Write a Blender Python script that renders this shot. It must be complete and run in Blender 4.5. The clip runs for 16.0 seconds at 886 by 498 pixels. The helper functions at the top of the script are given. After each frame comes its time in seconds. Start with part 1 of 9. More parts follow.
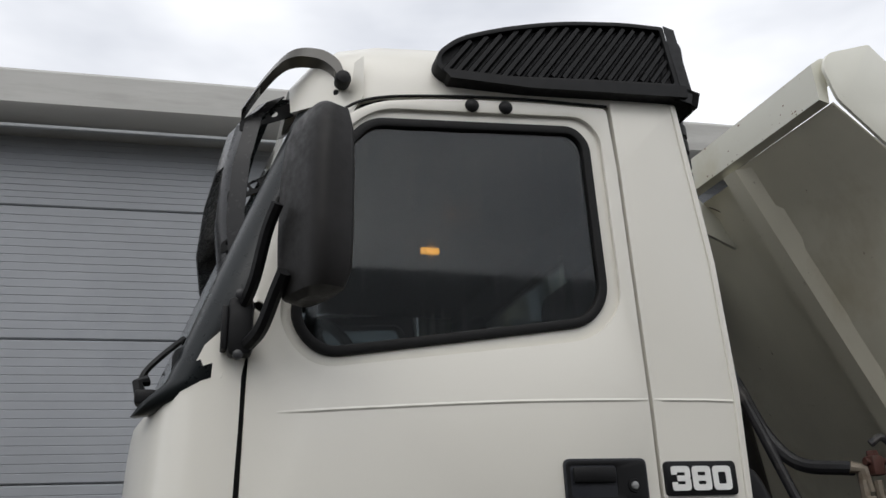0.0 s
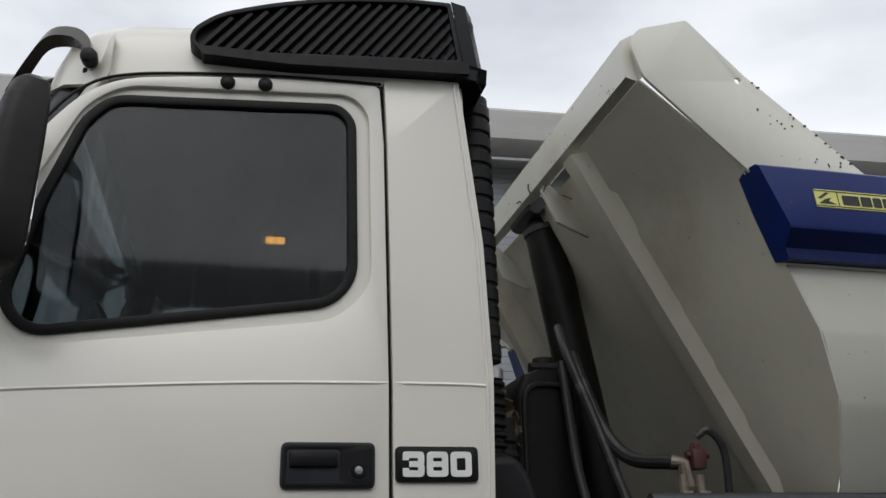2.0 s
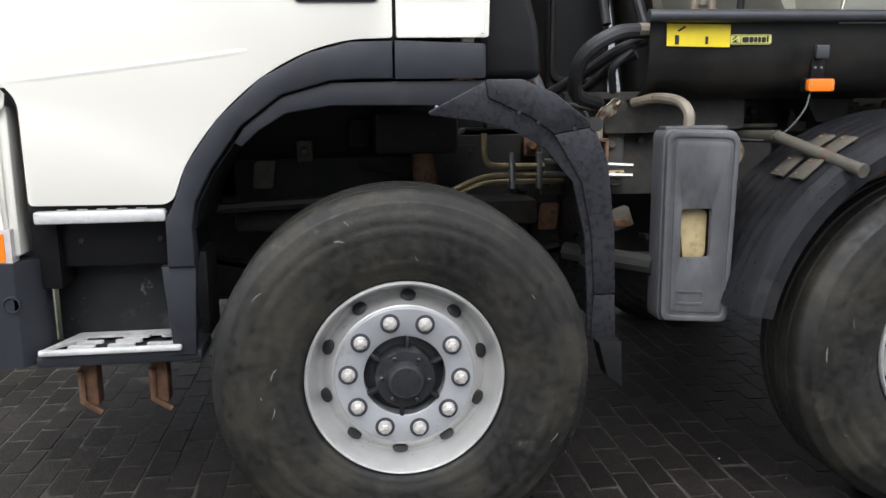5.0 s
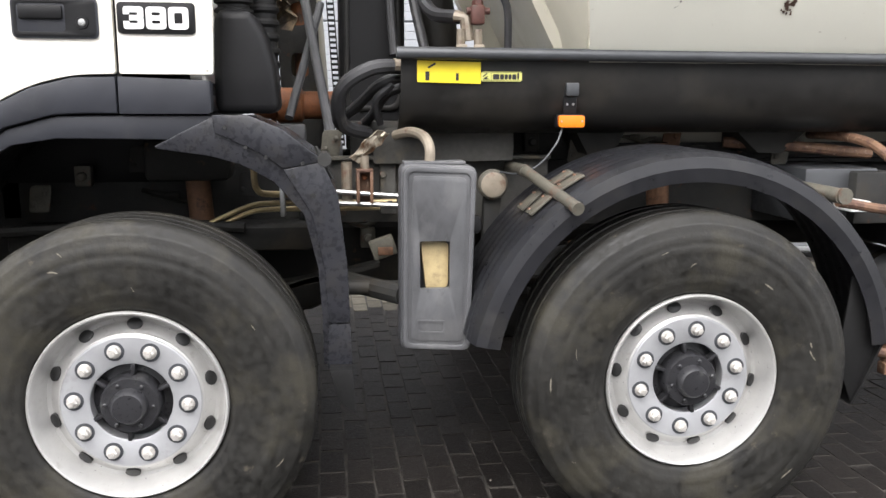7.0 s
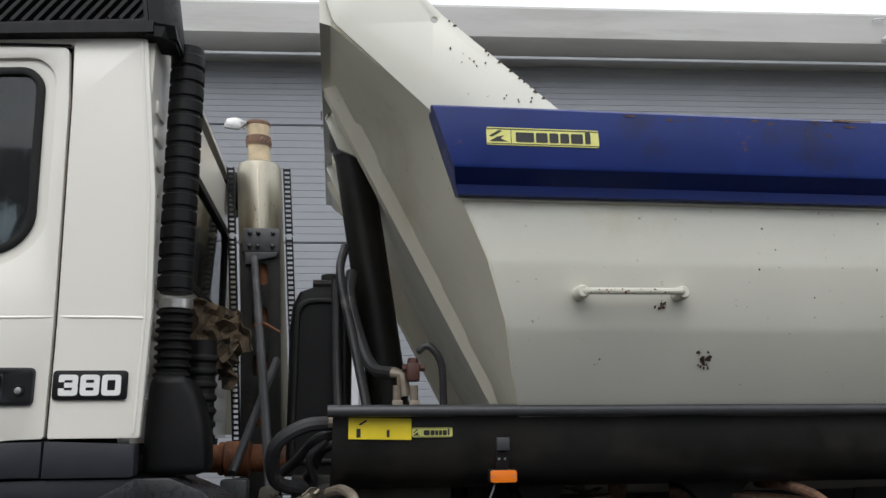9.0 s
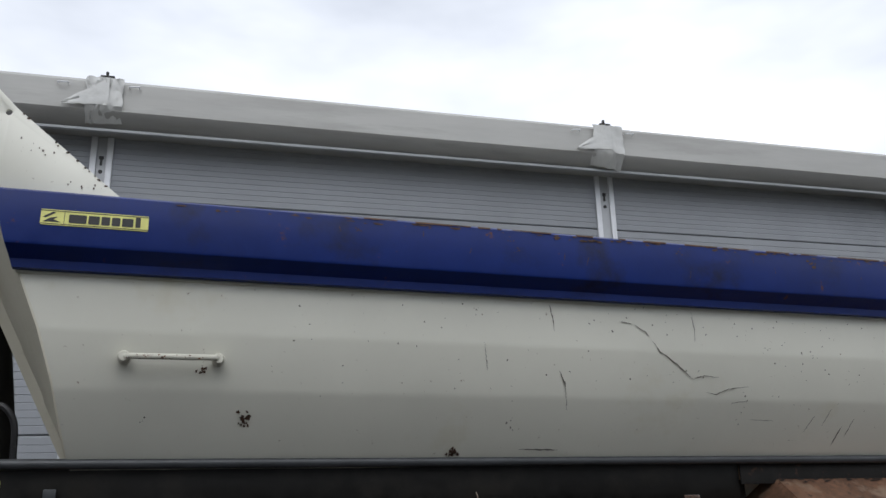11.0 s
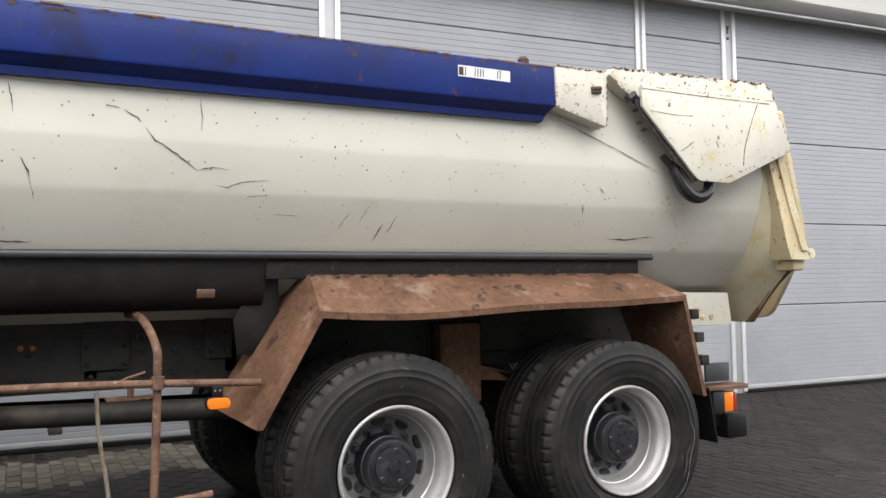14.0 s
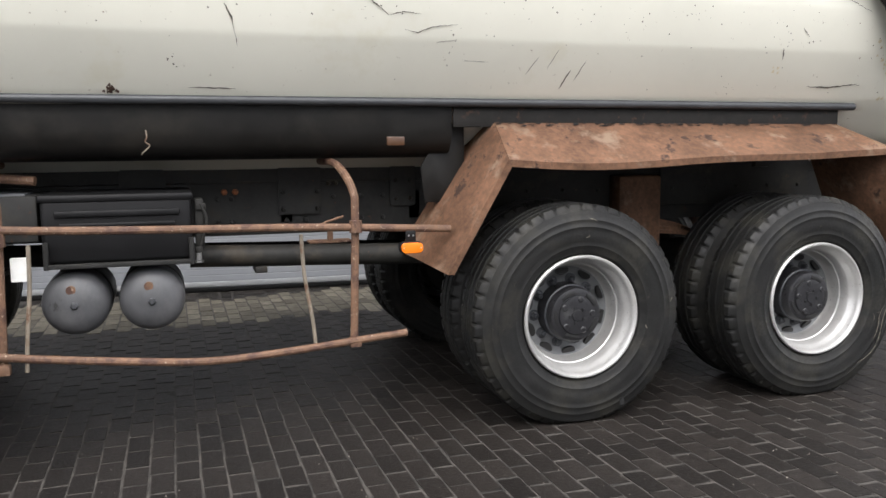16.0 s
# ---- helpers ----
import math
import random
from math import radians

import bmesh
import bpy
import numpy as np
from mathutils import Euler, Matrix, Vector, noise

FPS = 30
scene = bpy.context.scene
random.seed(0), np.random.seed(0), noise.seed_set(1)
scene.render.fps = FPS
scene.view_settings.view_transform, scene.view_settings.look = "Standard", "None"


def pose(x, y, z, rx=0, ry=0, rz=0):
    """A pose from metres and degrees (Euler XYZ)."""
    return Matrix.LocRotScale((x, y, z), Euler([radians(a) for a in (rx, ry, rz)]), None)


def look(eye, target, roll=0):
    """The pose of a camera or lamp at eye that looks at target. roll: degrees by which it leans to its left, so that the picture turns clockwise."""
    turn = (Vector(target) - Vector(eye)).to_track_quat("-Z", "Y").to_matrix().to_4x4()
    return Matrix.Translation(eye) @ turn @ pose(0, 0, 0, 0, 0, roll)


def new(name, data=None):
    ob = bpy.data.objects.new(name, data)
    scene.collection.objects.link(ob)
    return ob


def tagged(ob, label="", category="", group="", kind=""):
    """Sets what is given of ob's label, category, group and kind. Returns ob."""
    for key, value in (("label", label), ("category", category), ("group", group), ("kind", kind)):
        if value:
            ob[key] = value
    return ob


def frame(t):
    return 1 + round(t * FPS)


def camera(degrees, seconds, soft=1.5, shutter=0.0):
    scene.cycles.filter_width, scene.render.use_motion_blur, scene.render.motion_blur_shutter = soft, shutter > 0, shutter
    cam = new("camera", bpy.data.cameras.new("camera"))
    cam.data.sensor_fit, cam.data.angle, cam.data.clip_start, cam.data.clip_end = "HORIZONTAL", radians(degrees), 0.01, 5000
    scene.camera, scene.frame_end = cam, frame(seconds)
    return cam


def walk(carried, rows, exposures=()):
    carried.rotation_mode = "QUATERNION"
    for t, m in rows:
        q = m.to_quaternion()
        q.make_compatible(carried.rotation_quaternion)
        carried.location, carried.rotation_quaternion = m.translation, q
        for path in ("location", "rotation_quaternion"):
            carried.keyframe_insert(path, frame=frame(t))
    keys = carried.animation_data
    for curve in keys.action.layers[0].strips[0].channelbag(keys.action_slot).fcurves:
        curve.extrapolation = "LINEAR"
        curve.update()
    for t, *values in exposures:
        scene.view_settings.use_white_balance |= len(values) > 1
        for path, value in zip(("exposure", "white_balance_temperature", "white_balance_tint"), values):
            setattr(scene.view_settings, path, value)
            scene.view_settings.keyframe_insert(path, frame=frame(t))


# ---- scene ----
cam = camera(56.0, 16.0)
PATH = [
    (0, (-1.2119, -1.9519, 1.5169), (-0.6608, -0.1546, 2.1997), -2.31),
    (0.5, (-0.9910, -1.9402, 1.4876), (-0.5190, -0.1703, 2.2904), -2.32),
    (1, (-0.6971, -1.9809, 1.4992), (-0.2249, -0.2108, 2.3016), -2.21),
    (1.5, (-0.4415, -2.0384, 1.4648), (0.0355, -0.2631, 2.2527), -1.91),
    (2, (-0.4060, -2.0717, 1.4383), (0.0600, -0.2589, 2.1429), -1.54),
    (2.5, (-0.4948, -2.1579, 1.3959), (-0.0823, -0.2898, 1.9790), -1.26),
    (3, (-0.5442, -2.2479, 1.3834), (-0.1899, -0.3137, 1.7487), -1.17),
    (3.5, (-0.5117, -2.2924, 1.3615), (-0.2137, -0.3193, 1.4959), -1.26),
    (3.8, (-0.4797, -2.3161, 1.3553), (-0.2141, -0.3339, 1.3678), -1.24),
    (4, (-0.4478, -2.3314, 1.3597), (-0.2034, -0.3478, 1.2849), -1.20),
    (4.2, (-0.4133, -2.3417, 1.3577), (-0.1854, -0.3610, 1.1999), -1.16),
    (6.3, (0.4263, -2.4456, 1.3348), (0.6805, -0.5066, 0.9156), -0.07),
    (6.5, (0.4998, -2.4717, 1.3643), (0.7634, -0.5297, 0.9652), 0.01),
    (7, (0.6066, -2.5213, 1.4463), (0.8765, -0.5713, 1.0930), 0.18),
    (7.5, (0.6555, -2.5506, 1.5181), (0.9150, -0.5824, 1.2756), 0.14),
    (8, (0.6900, -2.5790, 1.5566), (0.9420, -0.5949, 1.5475), -0.01),
    (8.2, (0.7117, -2.5874, 1.5616), (0.9518, -0.6044, 1.6624), -0.08),
    (10.3, (1.4050, -3.0162, 1.4361), (1.8103, -1.1576, 2.0538), -1.04),
    (10.5, (1.5225, -3.1511, 1.4273), (1.9814, -1.3065, 2.0492), -1.26),
    (10.7, (1.6470, -3.2399, 1.4218), (2.1641, -1.4110, 2.0444), -1.39),
    (11, (1.8471, -3.3248, 1.3923), (2.4621, -1.5173, 1.9880), -1.57),
    (11.5, (2.1749, -3.4106, 1.3956), (2.9144, -1.6252, 1.9110), -1.68),
    (12, (2.4856, -3.5573, 1.3944), (3.2710, -1.7653, 1.8089), -1.65),
    (12.5, (2.7948, -3.6082, 1.3897), (3.5982, -1.8037, 1.7035), -1.50),
    (13, (3.1023, -3.6000, 1.4058), (3.9436, -1.7997, 1.6320), -1.49),
    (13.5, (3.3847, -3.6504, 1.4139), (4.2734, -1.8658, 1.5742), -1.35),
    (14, (3.5674, -3.6988, 1.4069), (4.4780, -1.9207, 1.5036), -1.01),
    (14.5, (3.5676, -3.6748, 1.3753), (4.4927, -1.9017, 1.3596), -0.66),
    (15, (3.5088, -3.6266, 1.3635), (4.4242, -1.8537, 1.2257), -0.45),
    (15.5, (3.4389, -3.6072, 1.3506), (4.2492, -1.7902, 1.1461), -0.52),
    (16, (3.3406, -3.5709, 1.3731), (3.9482, -1.6809, 1.1313), -0.53),
]
EXPOSURE = [(0, -0.03, 6500, 10), (0.25, -0.7, 6250, 10), (0.5, -1.3, 5950, 10), (1.0, -0.7, 5900, 10), (1.5, -0.45, 6050, 10), (2.0, -0.2, 6400, 10), (2.5, 0.4, 6500, 10), (3.0, 1.07, 6450, 10), (3.5, 1.1, 6250, 10), (4.0, 1.07, 6150, 10), (4.2, 1.07, 6150, 10), (6.3, 2.0, 6550, 12), (6.5, 2.0, 6550, 12), (7.0, 2.03, 6600, 12), (7.5, 1.85, 6700, 12), (8.0, 1.0, 6550, 10), (8.2, 0.85, 6500, 10), (10.3, -0.1, 6250, 10), (11.0, 0.0, 6200, 10), (11.5, 0.05, 6350, 10), (12.0, 0.4, 6550, 10), (12.5, 0.9, 6750, 10), (13.0, 1.72, 6700, 12), (13.5, 1.5, 6700, 12), (14.0, 1.22, 6700, 12), (14.5, 1.27, 6700, 12), (15.0, 1.5, 6600, 12), (16.0, 1.58, 6550, 12)]
walk(cam, [(t, look(eye, target, roll)) for t, eye, target, roll in PATH], EXPOSURE)

# ---- world and light ----
world = bpy.data.worlds.new("overcast_sky")
scene.world = world
world.use_nodes = True
wn, wl = world.node_tree.nodes, world.node_tree.links
wn.clear()
w_out = wn.new("ShaderNodeOutputWorld")
w_bg = wn.new("ShaderNodeBackground")
w_bg.inputs["Strength"].default_value = 0.15
w_sky = wn.new("ShaderNodeTexSky")
w_sky.sky_type = "NISHITA"
w_sky.sun_disc = False
w_sky.sun_elevation, w_sky.sun_rotation = radians(45), radians(190)
w_sky.dust_density = 4.0
w_grey = wn.new("ShaderNodeHueSaturation")
w_grey.inputs["Saturation"].default_value = 0.12
w_tc = wn.new("ShaderNodeTexCoord")
w_map = wn.new("ShaderNodeMapping")
w_map.inputs["Scale"].default_value = (1.0, 1.0, 2.6)
w_noise = wn.new("ShaderNodeTexNoise")
w_noise.inputs["Scale"].default_value = 1.7
w_noise.inputs["Detail"].default_value = 5
w_noise.inputs["Roughness"].default_value = 0.5
w_ramp = wn.new("ShaderNodeValToRGB")
w_ramp.color_ramp.elements[0].position, w_ramp.color_ramp.elements[0].color = 0.32, (4.6, 4.85, 5.4, 1)
w_ramp.color_ramp.elements[1].position, w_ramp.color_ramp.elements[1].color = 0.68, (9.6, 9.7, 9.9, 1)
w_mix = wn.new("ShaderNodeMixRGB")
w_mix.inputs["Fac"].default_value = 0.88
wl.new(w_sky.outputs["Color"], w_grey.inputs["Color"])
wl.new(w_tc.outputs["Generated"], w_map.inputs["Vector"])
wl.new(w_map.outputs["Vector"], w_noise.inputs["Vector"])
wl.new(w_noise.outputs["Fac"], w_ramp.inputs["Fac"])
wl.new(w_grey.outputs["Color"], w_mix.inputs["Color1"])
wl.new(w_ramp.outputs["Color"], w_mix.inputs["Color2"])
wl.new(w_mix.outputs["Color"], w_bg.inputs["Color"])
wl.new(w_bg.outputs["Background"], w_out.inputs["Surface"])

sun_data = bpy.data.lights.new("sun", "SUN")
sun_data.energy, sun_data.angle, sun_data.color = 0.85, radians(50), (1.0, 0.97, 0.93)
sun = new("sun", sun_data)
sun.matrix_world = look((0, -7, 12), (3.2, 1, 0))

# ---- materials ----
def material(name, base, rough=0.5, metal=0.0, var=0.12, scale=3.0, bump=0.15, bscale=70.0, grime=None, grime_amount=0.0, grime_scale=6.0,
             coat=0.0, rough_var=0.12, stretch=(1, 1, 1), random_shade=0.0, spec=0.5, grime2=None, grime2_amount=0.0, grime2_scale=30.0, depth=0.002):
    m = bpy.data.materials.new(name)
    m.use_nodes = True
    n, l = m.node_tree.nodes, m.node_tree.links
    b = n["Principled BSDF"]
    b.inputs["Metallic"].default_value = metal
    b.inputs["Coat Weight"].default_value = coat
    b.inputs["Specular IOR Level"].default_value = spec
    b.inputs["Coat Roughness"].default_value = 0.15
    tc, mp = n.new("ShaderNodeTexCoord"), n.new("ShaderNodeMapping")
    mp.inputs["Scale"].default_value = stretch
    l.new(tc.outputs["Object"], mp.inputs["Vector"])

    def noise_node(s, detail=5, rough_=0.6):
        t = n.new("ShaderNodeTexNoise")
        t.inputs["Scale"].default_value, t.inputs["Detail"].default_value, t.inputs["Roughness"].default_value = s, detail, rough_
        l.new(mp.outputs["Vector"], t.inputs["Vector"])
        return t.outputs["Fac"]

    def ramp(fac, p0, c0, p1, c1):
        r = n.new("ShaderNodeValToRGB")
        r.color_ramp.elements[0].position, r.color_ramp.elements[0].color = p0, c0
        r.color_ramp.elements[1].position, r.color_ramp.elements[1].color = p1, c1
        l.new(fac, r.inputs["Fac"])
        return r.outputs["Color"]

    def mixed(fac, a, c, mode="MIX"):
        x = n.new("ShaderNodeMixRGB")
        x.blend_type = mode
        for sock, v in zip(x.inputs, (fac, a, c)):
            if isinstance(v, (int, float)):
                sock.default_value = v
            elif isinstance(v, tuple):
                sock.default_value = v
            else:
                l.new(v, sock)
        return x.outputs["Color"]

    big, fine = noise_node(scale), noise_node(scale * 9, 4, 0.7)
    lo = tuple(c * (1 - var) for c in base) + (1,)
    hi = tuple(min(1.0, c * (1 + var)) for c in base) + (1,)
    col = ramp(big, 0.38, lo, 0.62, hi)
    col = mixed(0.5 * min(1.0, var * 3), col, ramp(fine, 0.36, lo, 0.64, hi))
    if random_shade:
        info = n.new("ShaderNodeObjectInfo")
        isl = n.new("ShaderNodeNewGeometry")
        add = n.new("ShaderNodeMath")
        add.operation = "ADD"
        l.new(info.outputs["Random"], add.inputs[0])
        l.new(isl.outputs["Random Per Island"], add.inputs[1])
        fr = n.new("ShaderNodeMath")
        fr.operation = "FRACT"
        l.new(add.outputs[0], fr.inputs[0])
        s0, s1 = 1 - random_shade, 1 + random_shade
        col = mixed(1.0, col, ramp(fr.outputs[0], 0.0, (s0, s0, s0, 1), 1.0, (s1, s1, s1, 1)), "MULTIPLY")
    if grime:
        g = noise_node(grime_scale, 6, 0.65)
        e = 0.62 - 0.3 * grime_amount
        col = mixed(ramp(g, e, (0, 0, 0, 1), e + 0.13, (1, 1, 1, 1)), col, grime + (1,))
    if grime2:
        g = noise_node(grime2_scale, 6, 0.7)
        e = 0.66 - 0.3 * grime2_amount
        col = mixed(ramp(g, e, (0, 0, 0, 1), e + 0.06, (1, 1, 1, 1)), col, grime2 + (1,))
    l.new(col, b.inputs["Base Color"])
    r0, r1 = max(0.02, rough - rough_var), min(1, rough + rough_var)
    rr = n.new("ShaderNodeMapRange")
    rr.inputs["From Min"].default_value, rr.inputs["From Max"].default_value = 0.3, 0.7
    rr.inputs["To Min"].default_value, rr.inputs["To Max"].default_value = r0, r1
    l.new(fine, rr.inputs["Value"])
    l.new(rr.outputs["Result"], b.inputs["Roughness"])
    if bump:
        bp = n.new("ShaderNodeBump")
        bp.inputs["Strength"].default_value, bp.inputs["Distance"].default_value = bump, depth
        l.new(noise_node(bscale, 4, 0.6), bp.inputs["Height"])
        l.new(bp.outputs["Normal"], b.inputs["Normal"])
    return m


M_CAB = material("cab_paint", (0.76, 0.735, 0.66), 0.3, var=0.012, scale=0.8, bump=0.012, bscale=25, coat=0.5, rough_var=0.008)
M_BODY = material("tipper_paint", (0.70, 0.69, 0.60), 0.4, var=0.04, scale=0.9, bump=0.05, bscale=9, coat=0.6, depth=0.006, rough_var=0.08,
                  grime=(0.62, 0.59, 0.46), grime_amount=0.08, grime_scale=1.1, grime2=(0.20, 0.14, 0.09), grime2_amount=-0.02, grime2_scale=34)
M_BULK = material("dirty_bulkhead_paint", (0.68, 0.645, 0.525), 0.5, var=0.08, scale=1.2, bump=0.05, bscale=9, depth=0.006, grime=(0.53, 0.485, 0.365), grime_amount=0.3, grime_scale=1.6, stretch=(1, 1, 0.5), grime2=(0.20, 0.14, 0.09), grime2_amount=-0.02, grime2_scale=34)
M_GATE = material("worn_cream_paint", (0.58, 0.485, 0.295), 0.5, var=0.12, scale=2.5, bump=0.15, bscale=20, grime=(0.60, 0.57, 0.44), grime_amount=0.3, grime_scale=4,
                  grime2=(0.16, 0.075, 0.035), grime2_amount=0.2, grime2_scale=22)
M_GATEP = material("chipped_white_paint", (0.61, 0.595, 0.505), 0.45, var=0.06, scale=2.5, bump=0.1, bscale=20, grime=(0.60, 0.50, 0.30), grime_amount=0.15, grime_scale=4,
                   grime2=(0.13, 0.065, 0.035), grime2_amount=0.16, grime2_scale=26)
M_BLUE = material("blue_paint", (0.003, 0.018, 0.135), 0.4, spec=0.3, var=0.2, scale=1.5, bump=0.06, bscale=12, coat=0.1, grime=(0.006, 0.010, 0.05), grime_amount=0.15, grime_scale=2.2,
                  grime2=(0.10, 0.04, 0.03), grime2_amount=0.1, grime2_scale=6)
M_PLASTIC = material("dark_grey_plastic", (0.021, 0.0225, 0.028), 0.5, spec=0.35, var=0.15, scale=4, bump=0.25, bscale=300, depth=0.0006, grime=(0.027, 0.028, 0.032), grime_amount=0.2, grime_scale=7)
M_PLASTICW = material("wet_grey_plastic", (0.0165, 0.0170, 0.0205), 0.32, spec=0.42, var=0.3, scale=6, bump=0.35, bscale=110, grime=(0.024, 0.0235, 0.0245), grime_amount=0.35, grime_scale=14, rough_var=0.22, grime2=(0.060, 0.060, 0.066), grime2_amount=-0.06, grime2_scale=110)
M_GUARD = material("smooth_black_guard_plastic", (0.0115, 0.0118, 0.0140), 0.42, spec=0.4, var=0.25, scale=4, bump=0.12, bscale=30, grime=(0.020, 0.0195, 0.0195), grime_amount=0.3, grime_scale=5, rough_var=0.18)
M_GREYBOX = material("weathered_grey_plastic", (0.080, 0.081, 0.085), 0.45, spec=0.45, var=0.25, scale=3, bump=0.15, bscale=50, grime=(0.12, 0.12, 0.122), grime_amount=0.3, grime_scale=3.5, grime2=(0.042, 0.041, 0.04), grime2_amount=0.15, grime2_scale=9, stretch=(1, 1, 0.6))
M_BLACK = material("black_plastic", (0.006, 0.006, 0.0065), 0.5, spec=0.25, var=0.2, scale=5, bump=0.15, bscale=160, depth=0.0008)
M_MIRRORP = material("mirror_shell_plastic", (0.011, 0.010, 0.0095), 0.5, spec=0.25, var=0.15, scale=4, bump=0.3, bscale=420, depth=0.0005)
M_RUBBER = material("black_rubber", (0.007, 0.007, 0.007), 0.6, spec=0.25, var=0.2, scale=8, bump=0.1)
M_HOSE = material("hose_rubber", (0.03, 0.03, 0.032), 0.5, var=0.3, scale=14, bump=0.3, bscale=90, grime=(0.12, 0.11, 0.10), grime_amount=0.1, grime_scale=10)
M_TYRE = material("tyre_rubber", (0.0135, 0.0129, 0.0112), 0.58, spec=0.32, var=0.6, scale=5, bump=0.6, bscale=60, grime=(0.030, 0.0275, 0.0205), grime_amount=0.42, grime_scale=4.5,
                  grime2=(0.050, 0.043, 0.032), grime2_amount=0.06, grime2_scale=11, rough_var=0.25)
M_TYREC = material("rear_tyre_rubber", (0.0092, 0.0092, 0.0088), 0.55, spec=0.32, var=0.5, scale=7, bump=0.5, bscale=70, grime=(0.021, 0.020, 0.0165), grime_amount=0.4, grime_scale=5,
                   grime2=(0.045, 0.040, 0.030), grime2_amount=0.06, grime2_scale=24, rough_var=0.22)
M_RIM = material("silver_wheel_paint", (0.50, 0.495, 0.48), 0.36, 0.5, var=0.06, scale=9, bump=0.08, bscale=160, coat=0.1, rough_var=0.1, grime=(0.42, 0.41, 0.39), grime_amount=0.12, grime_scale=26)
M_RIMD = material("grey_wheel_paint", (0.36, 0.365, 0.375), 0.42, 0.3, var=0.08, scale=8, bump=0.05, rough_var=0.06, grime=(0.25, 0.245, 0.24), grime_amount=0.1, grime_scale=7)
M_RIMDISC = material("dusty_grey_wheel_paint", (0.17, 0.175, 0.18), 0.45, 0.15, var=0.15, scale=8, bump=0.1, grime=(0.10, 0.10, 0.10), grime_amount=0.2, grime_scale=9)
M_RIMDD = material("dark_wheel_paint", (0.045, 0.048, 0.054), 0.45, 0.1, var=0.2, scale=8, bump=0.1, grime=(0.085, 0.085, 0.085), grime_amount=0.1, grime_scale=9)
M_NUT = material("wheel_nut_steel", (0.48, 0.46, 0.43), 0.4, 0.35, var=0.2, scale=40, bump=0.1)
M_HUB = material("black_hub_paint", (0.018, 0.018, 0.02), 0.35, var=0.2, scale=12, bump=0.1, grime=(0.05, 0.05, 0.05), grime_amount=0.15, grime_scale=14)
M_FRAME = material("chassis_paint", (0.021, 0.0205, 0.0185), 0.6, spec=0.25, var=0.35, scale=5, bump=0.2, bscale=40, grime=(0.045, 0.038, 0.029), grime_amount=0.3, grime_scale=4, grime2=(0.075, 0.045, 0.028), grime2_amount=0.05, grime2_scale=13)
M_FRAMEG = material("grey_chassis_paint", (0.030, 0.0298, 0.0285), 0.6, spec=0.2, var=0.3, scale=5, bump=0.15, bscale=40, grime=(0.040, 0.036, 0.030), grime_amount=0.22, grime_scale=5, grime2=(0.07, 0.036, 0.024), grime2_amount=0.1, grime2_scale=16)
M_SKIRT = material("black_sheet_paint", (0.0100, 0.0094, 0.0085), 0.42, spec=0.3, var=0.3, scale=2, bump=0.08, bscale=10, grime=(0.019, 0.0172, 0.0145), grime_amount=0.35, grime_scale=3)
M_TUBE = material("grey_tube_paint", (0.055, 0.058, 0.062), 0.4, 0.2, var=0.15, scale=5, bump=0.1)
M_RUSTY = material("rusty_steel", (0.135, 0.072, 0.043), 0.72, spec=0.25, var=0.5, scale=3.5, bump=0.6, bscale=45, grime=(0.215, 0.150, 0.105), grime_amount=0.22, grime_scale=6,
                   grime2=(0.050, 0.030, 0.022), grime2_amount=0.24, grime2_scale=7)
M_RUSTPIPE = material("rusty_pipe", (0.150, 0.082, 0.048), 0.68, var=0.35, scale=9, bump=0.5, bscale=60, grime=(0.075, 0.037, 0.026), grime_amount=0.45, grime_scale=12, grime2=(0.33, 0.24, 0.17), grime2_amount=0.2, grime2_scale=45)
M_RUSTMARK = material("rust_mark", (0.075, 0.042, 0.028), 0.8, var=0.5, scale=40, bump=0.3, bscale=120)
M_DARKMARK = material("dark_scratch", (0.085, 0.075, 0.06), 0.7, var=0.4, scale=40, bump=0.2, bscale=120)
M_STAIN = material("rust_stain", (0.60, 0.53, 0.36), 0.5, var=0.12, scale=10, bump=0.0)
M_OCHRE = material("rusty_exhaust_clamp", (0.25, 0.092, 0.036), 0.7, var=0.35, scale=15, bump=0.4, grime=(0.06, 0.035, 0.025), grime_amount=0.3, grime_scale=9)
M_CLIP = material("dusty_olive_steel", (0.078, 0.072, 0.056), 0.6, var=0.35, scale=14, bump=0.2, grime=(0.09, 0.05, 0.032), grime_amount=0.2, grime_scale=20)
M_VENT = material("weathered_light_pipe", (0.235, 0.20, 0.155), 0.5, 0.2, var=0.2, scale=14, bump=0.1, grime=(0.14, 0.075, 0.045), grime_amount=0.3, grime_scale=12)
M_ARM = material("smoked_visor_plastic", (0.08, 0.073, 0.062), 0.22, var=0.1, scale=6, bump=0.0, rough_var=0.05)
M_PILLAR = material("dark_pillar_plastic", (0.010, 0.0125, 0.0135), 0.3, spec=0.3, var=0.12, scale=4, bump=0.0, rough_var=0.05)
M_BURNT = material("burnt_black_scale", (0.012, 0.011, 0.010), 0.75, spec=0.3, var=0.4, scale=12, bump=0.4, bscale=60, grime=(0.07, 0.035, 0.02), grime_amount=0.1, grime_scale=14)
M_CHIP = material("bare_rusty_chip", (0.17, 0.085, 0.042), 0.75, var=0.5, scale=30, bump=0.2)
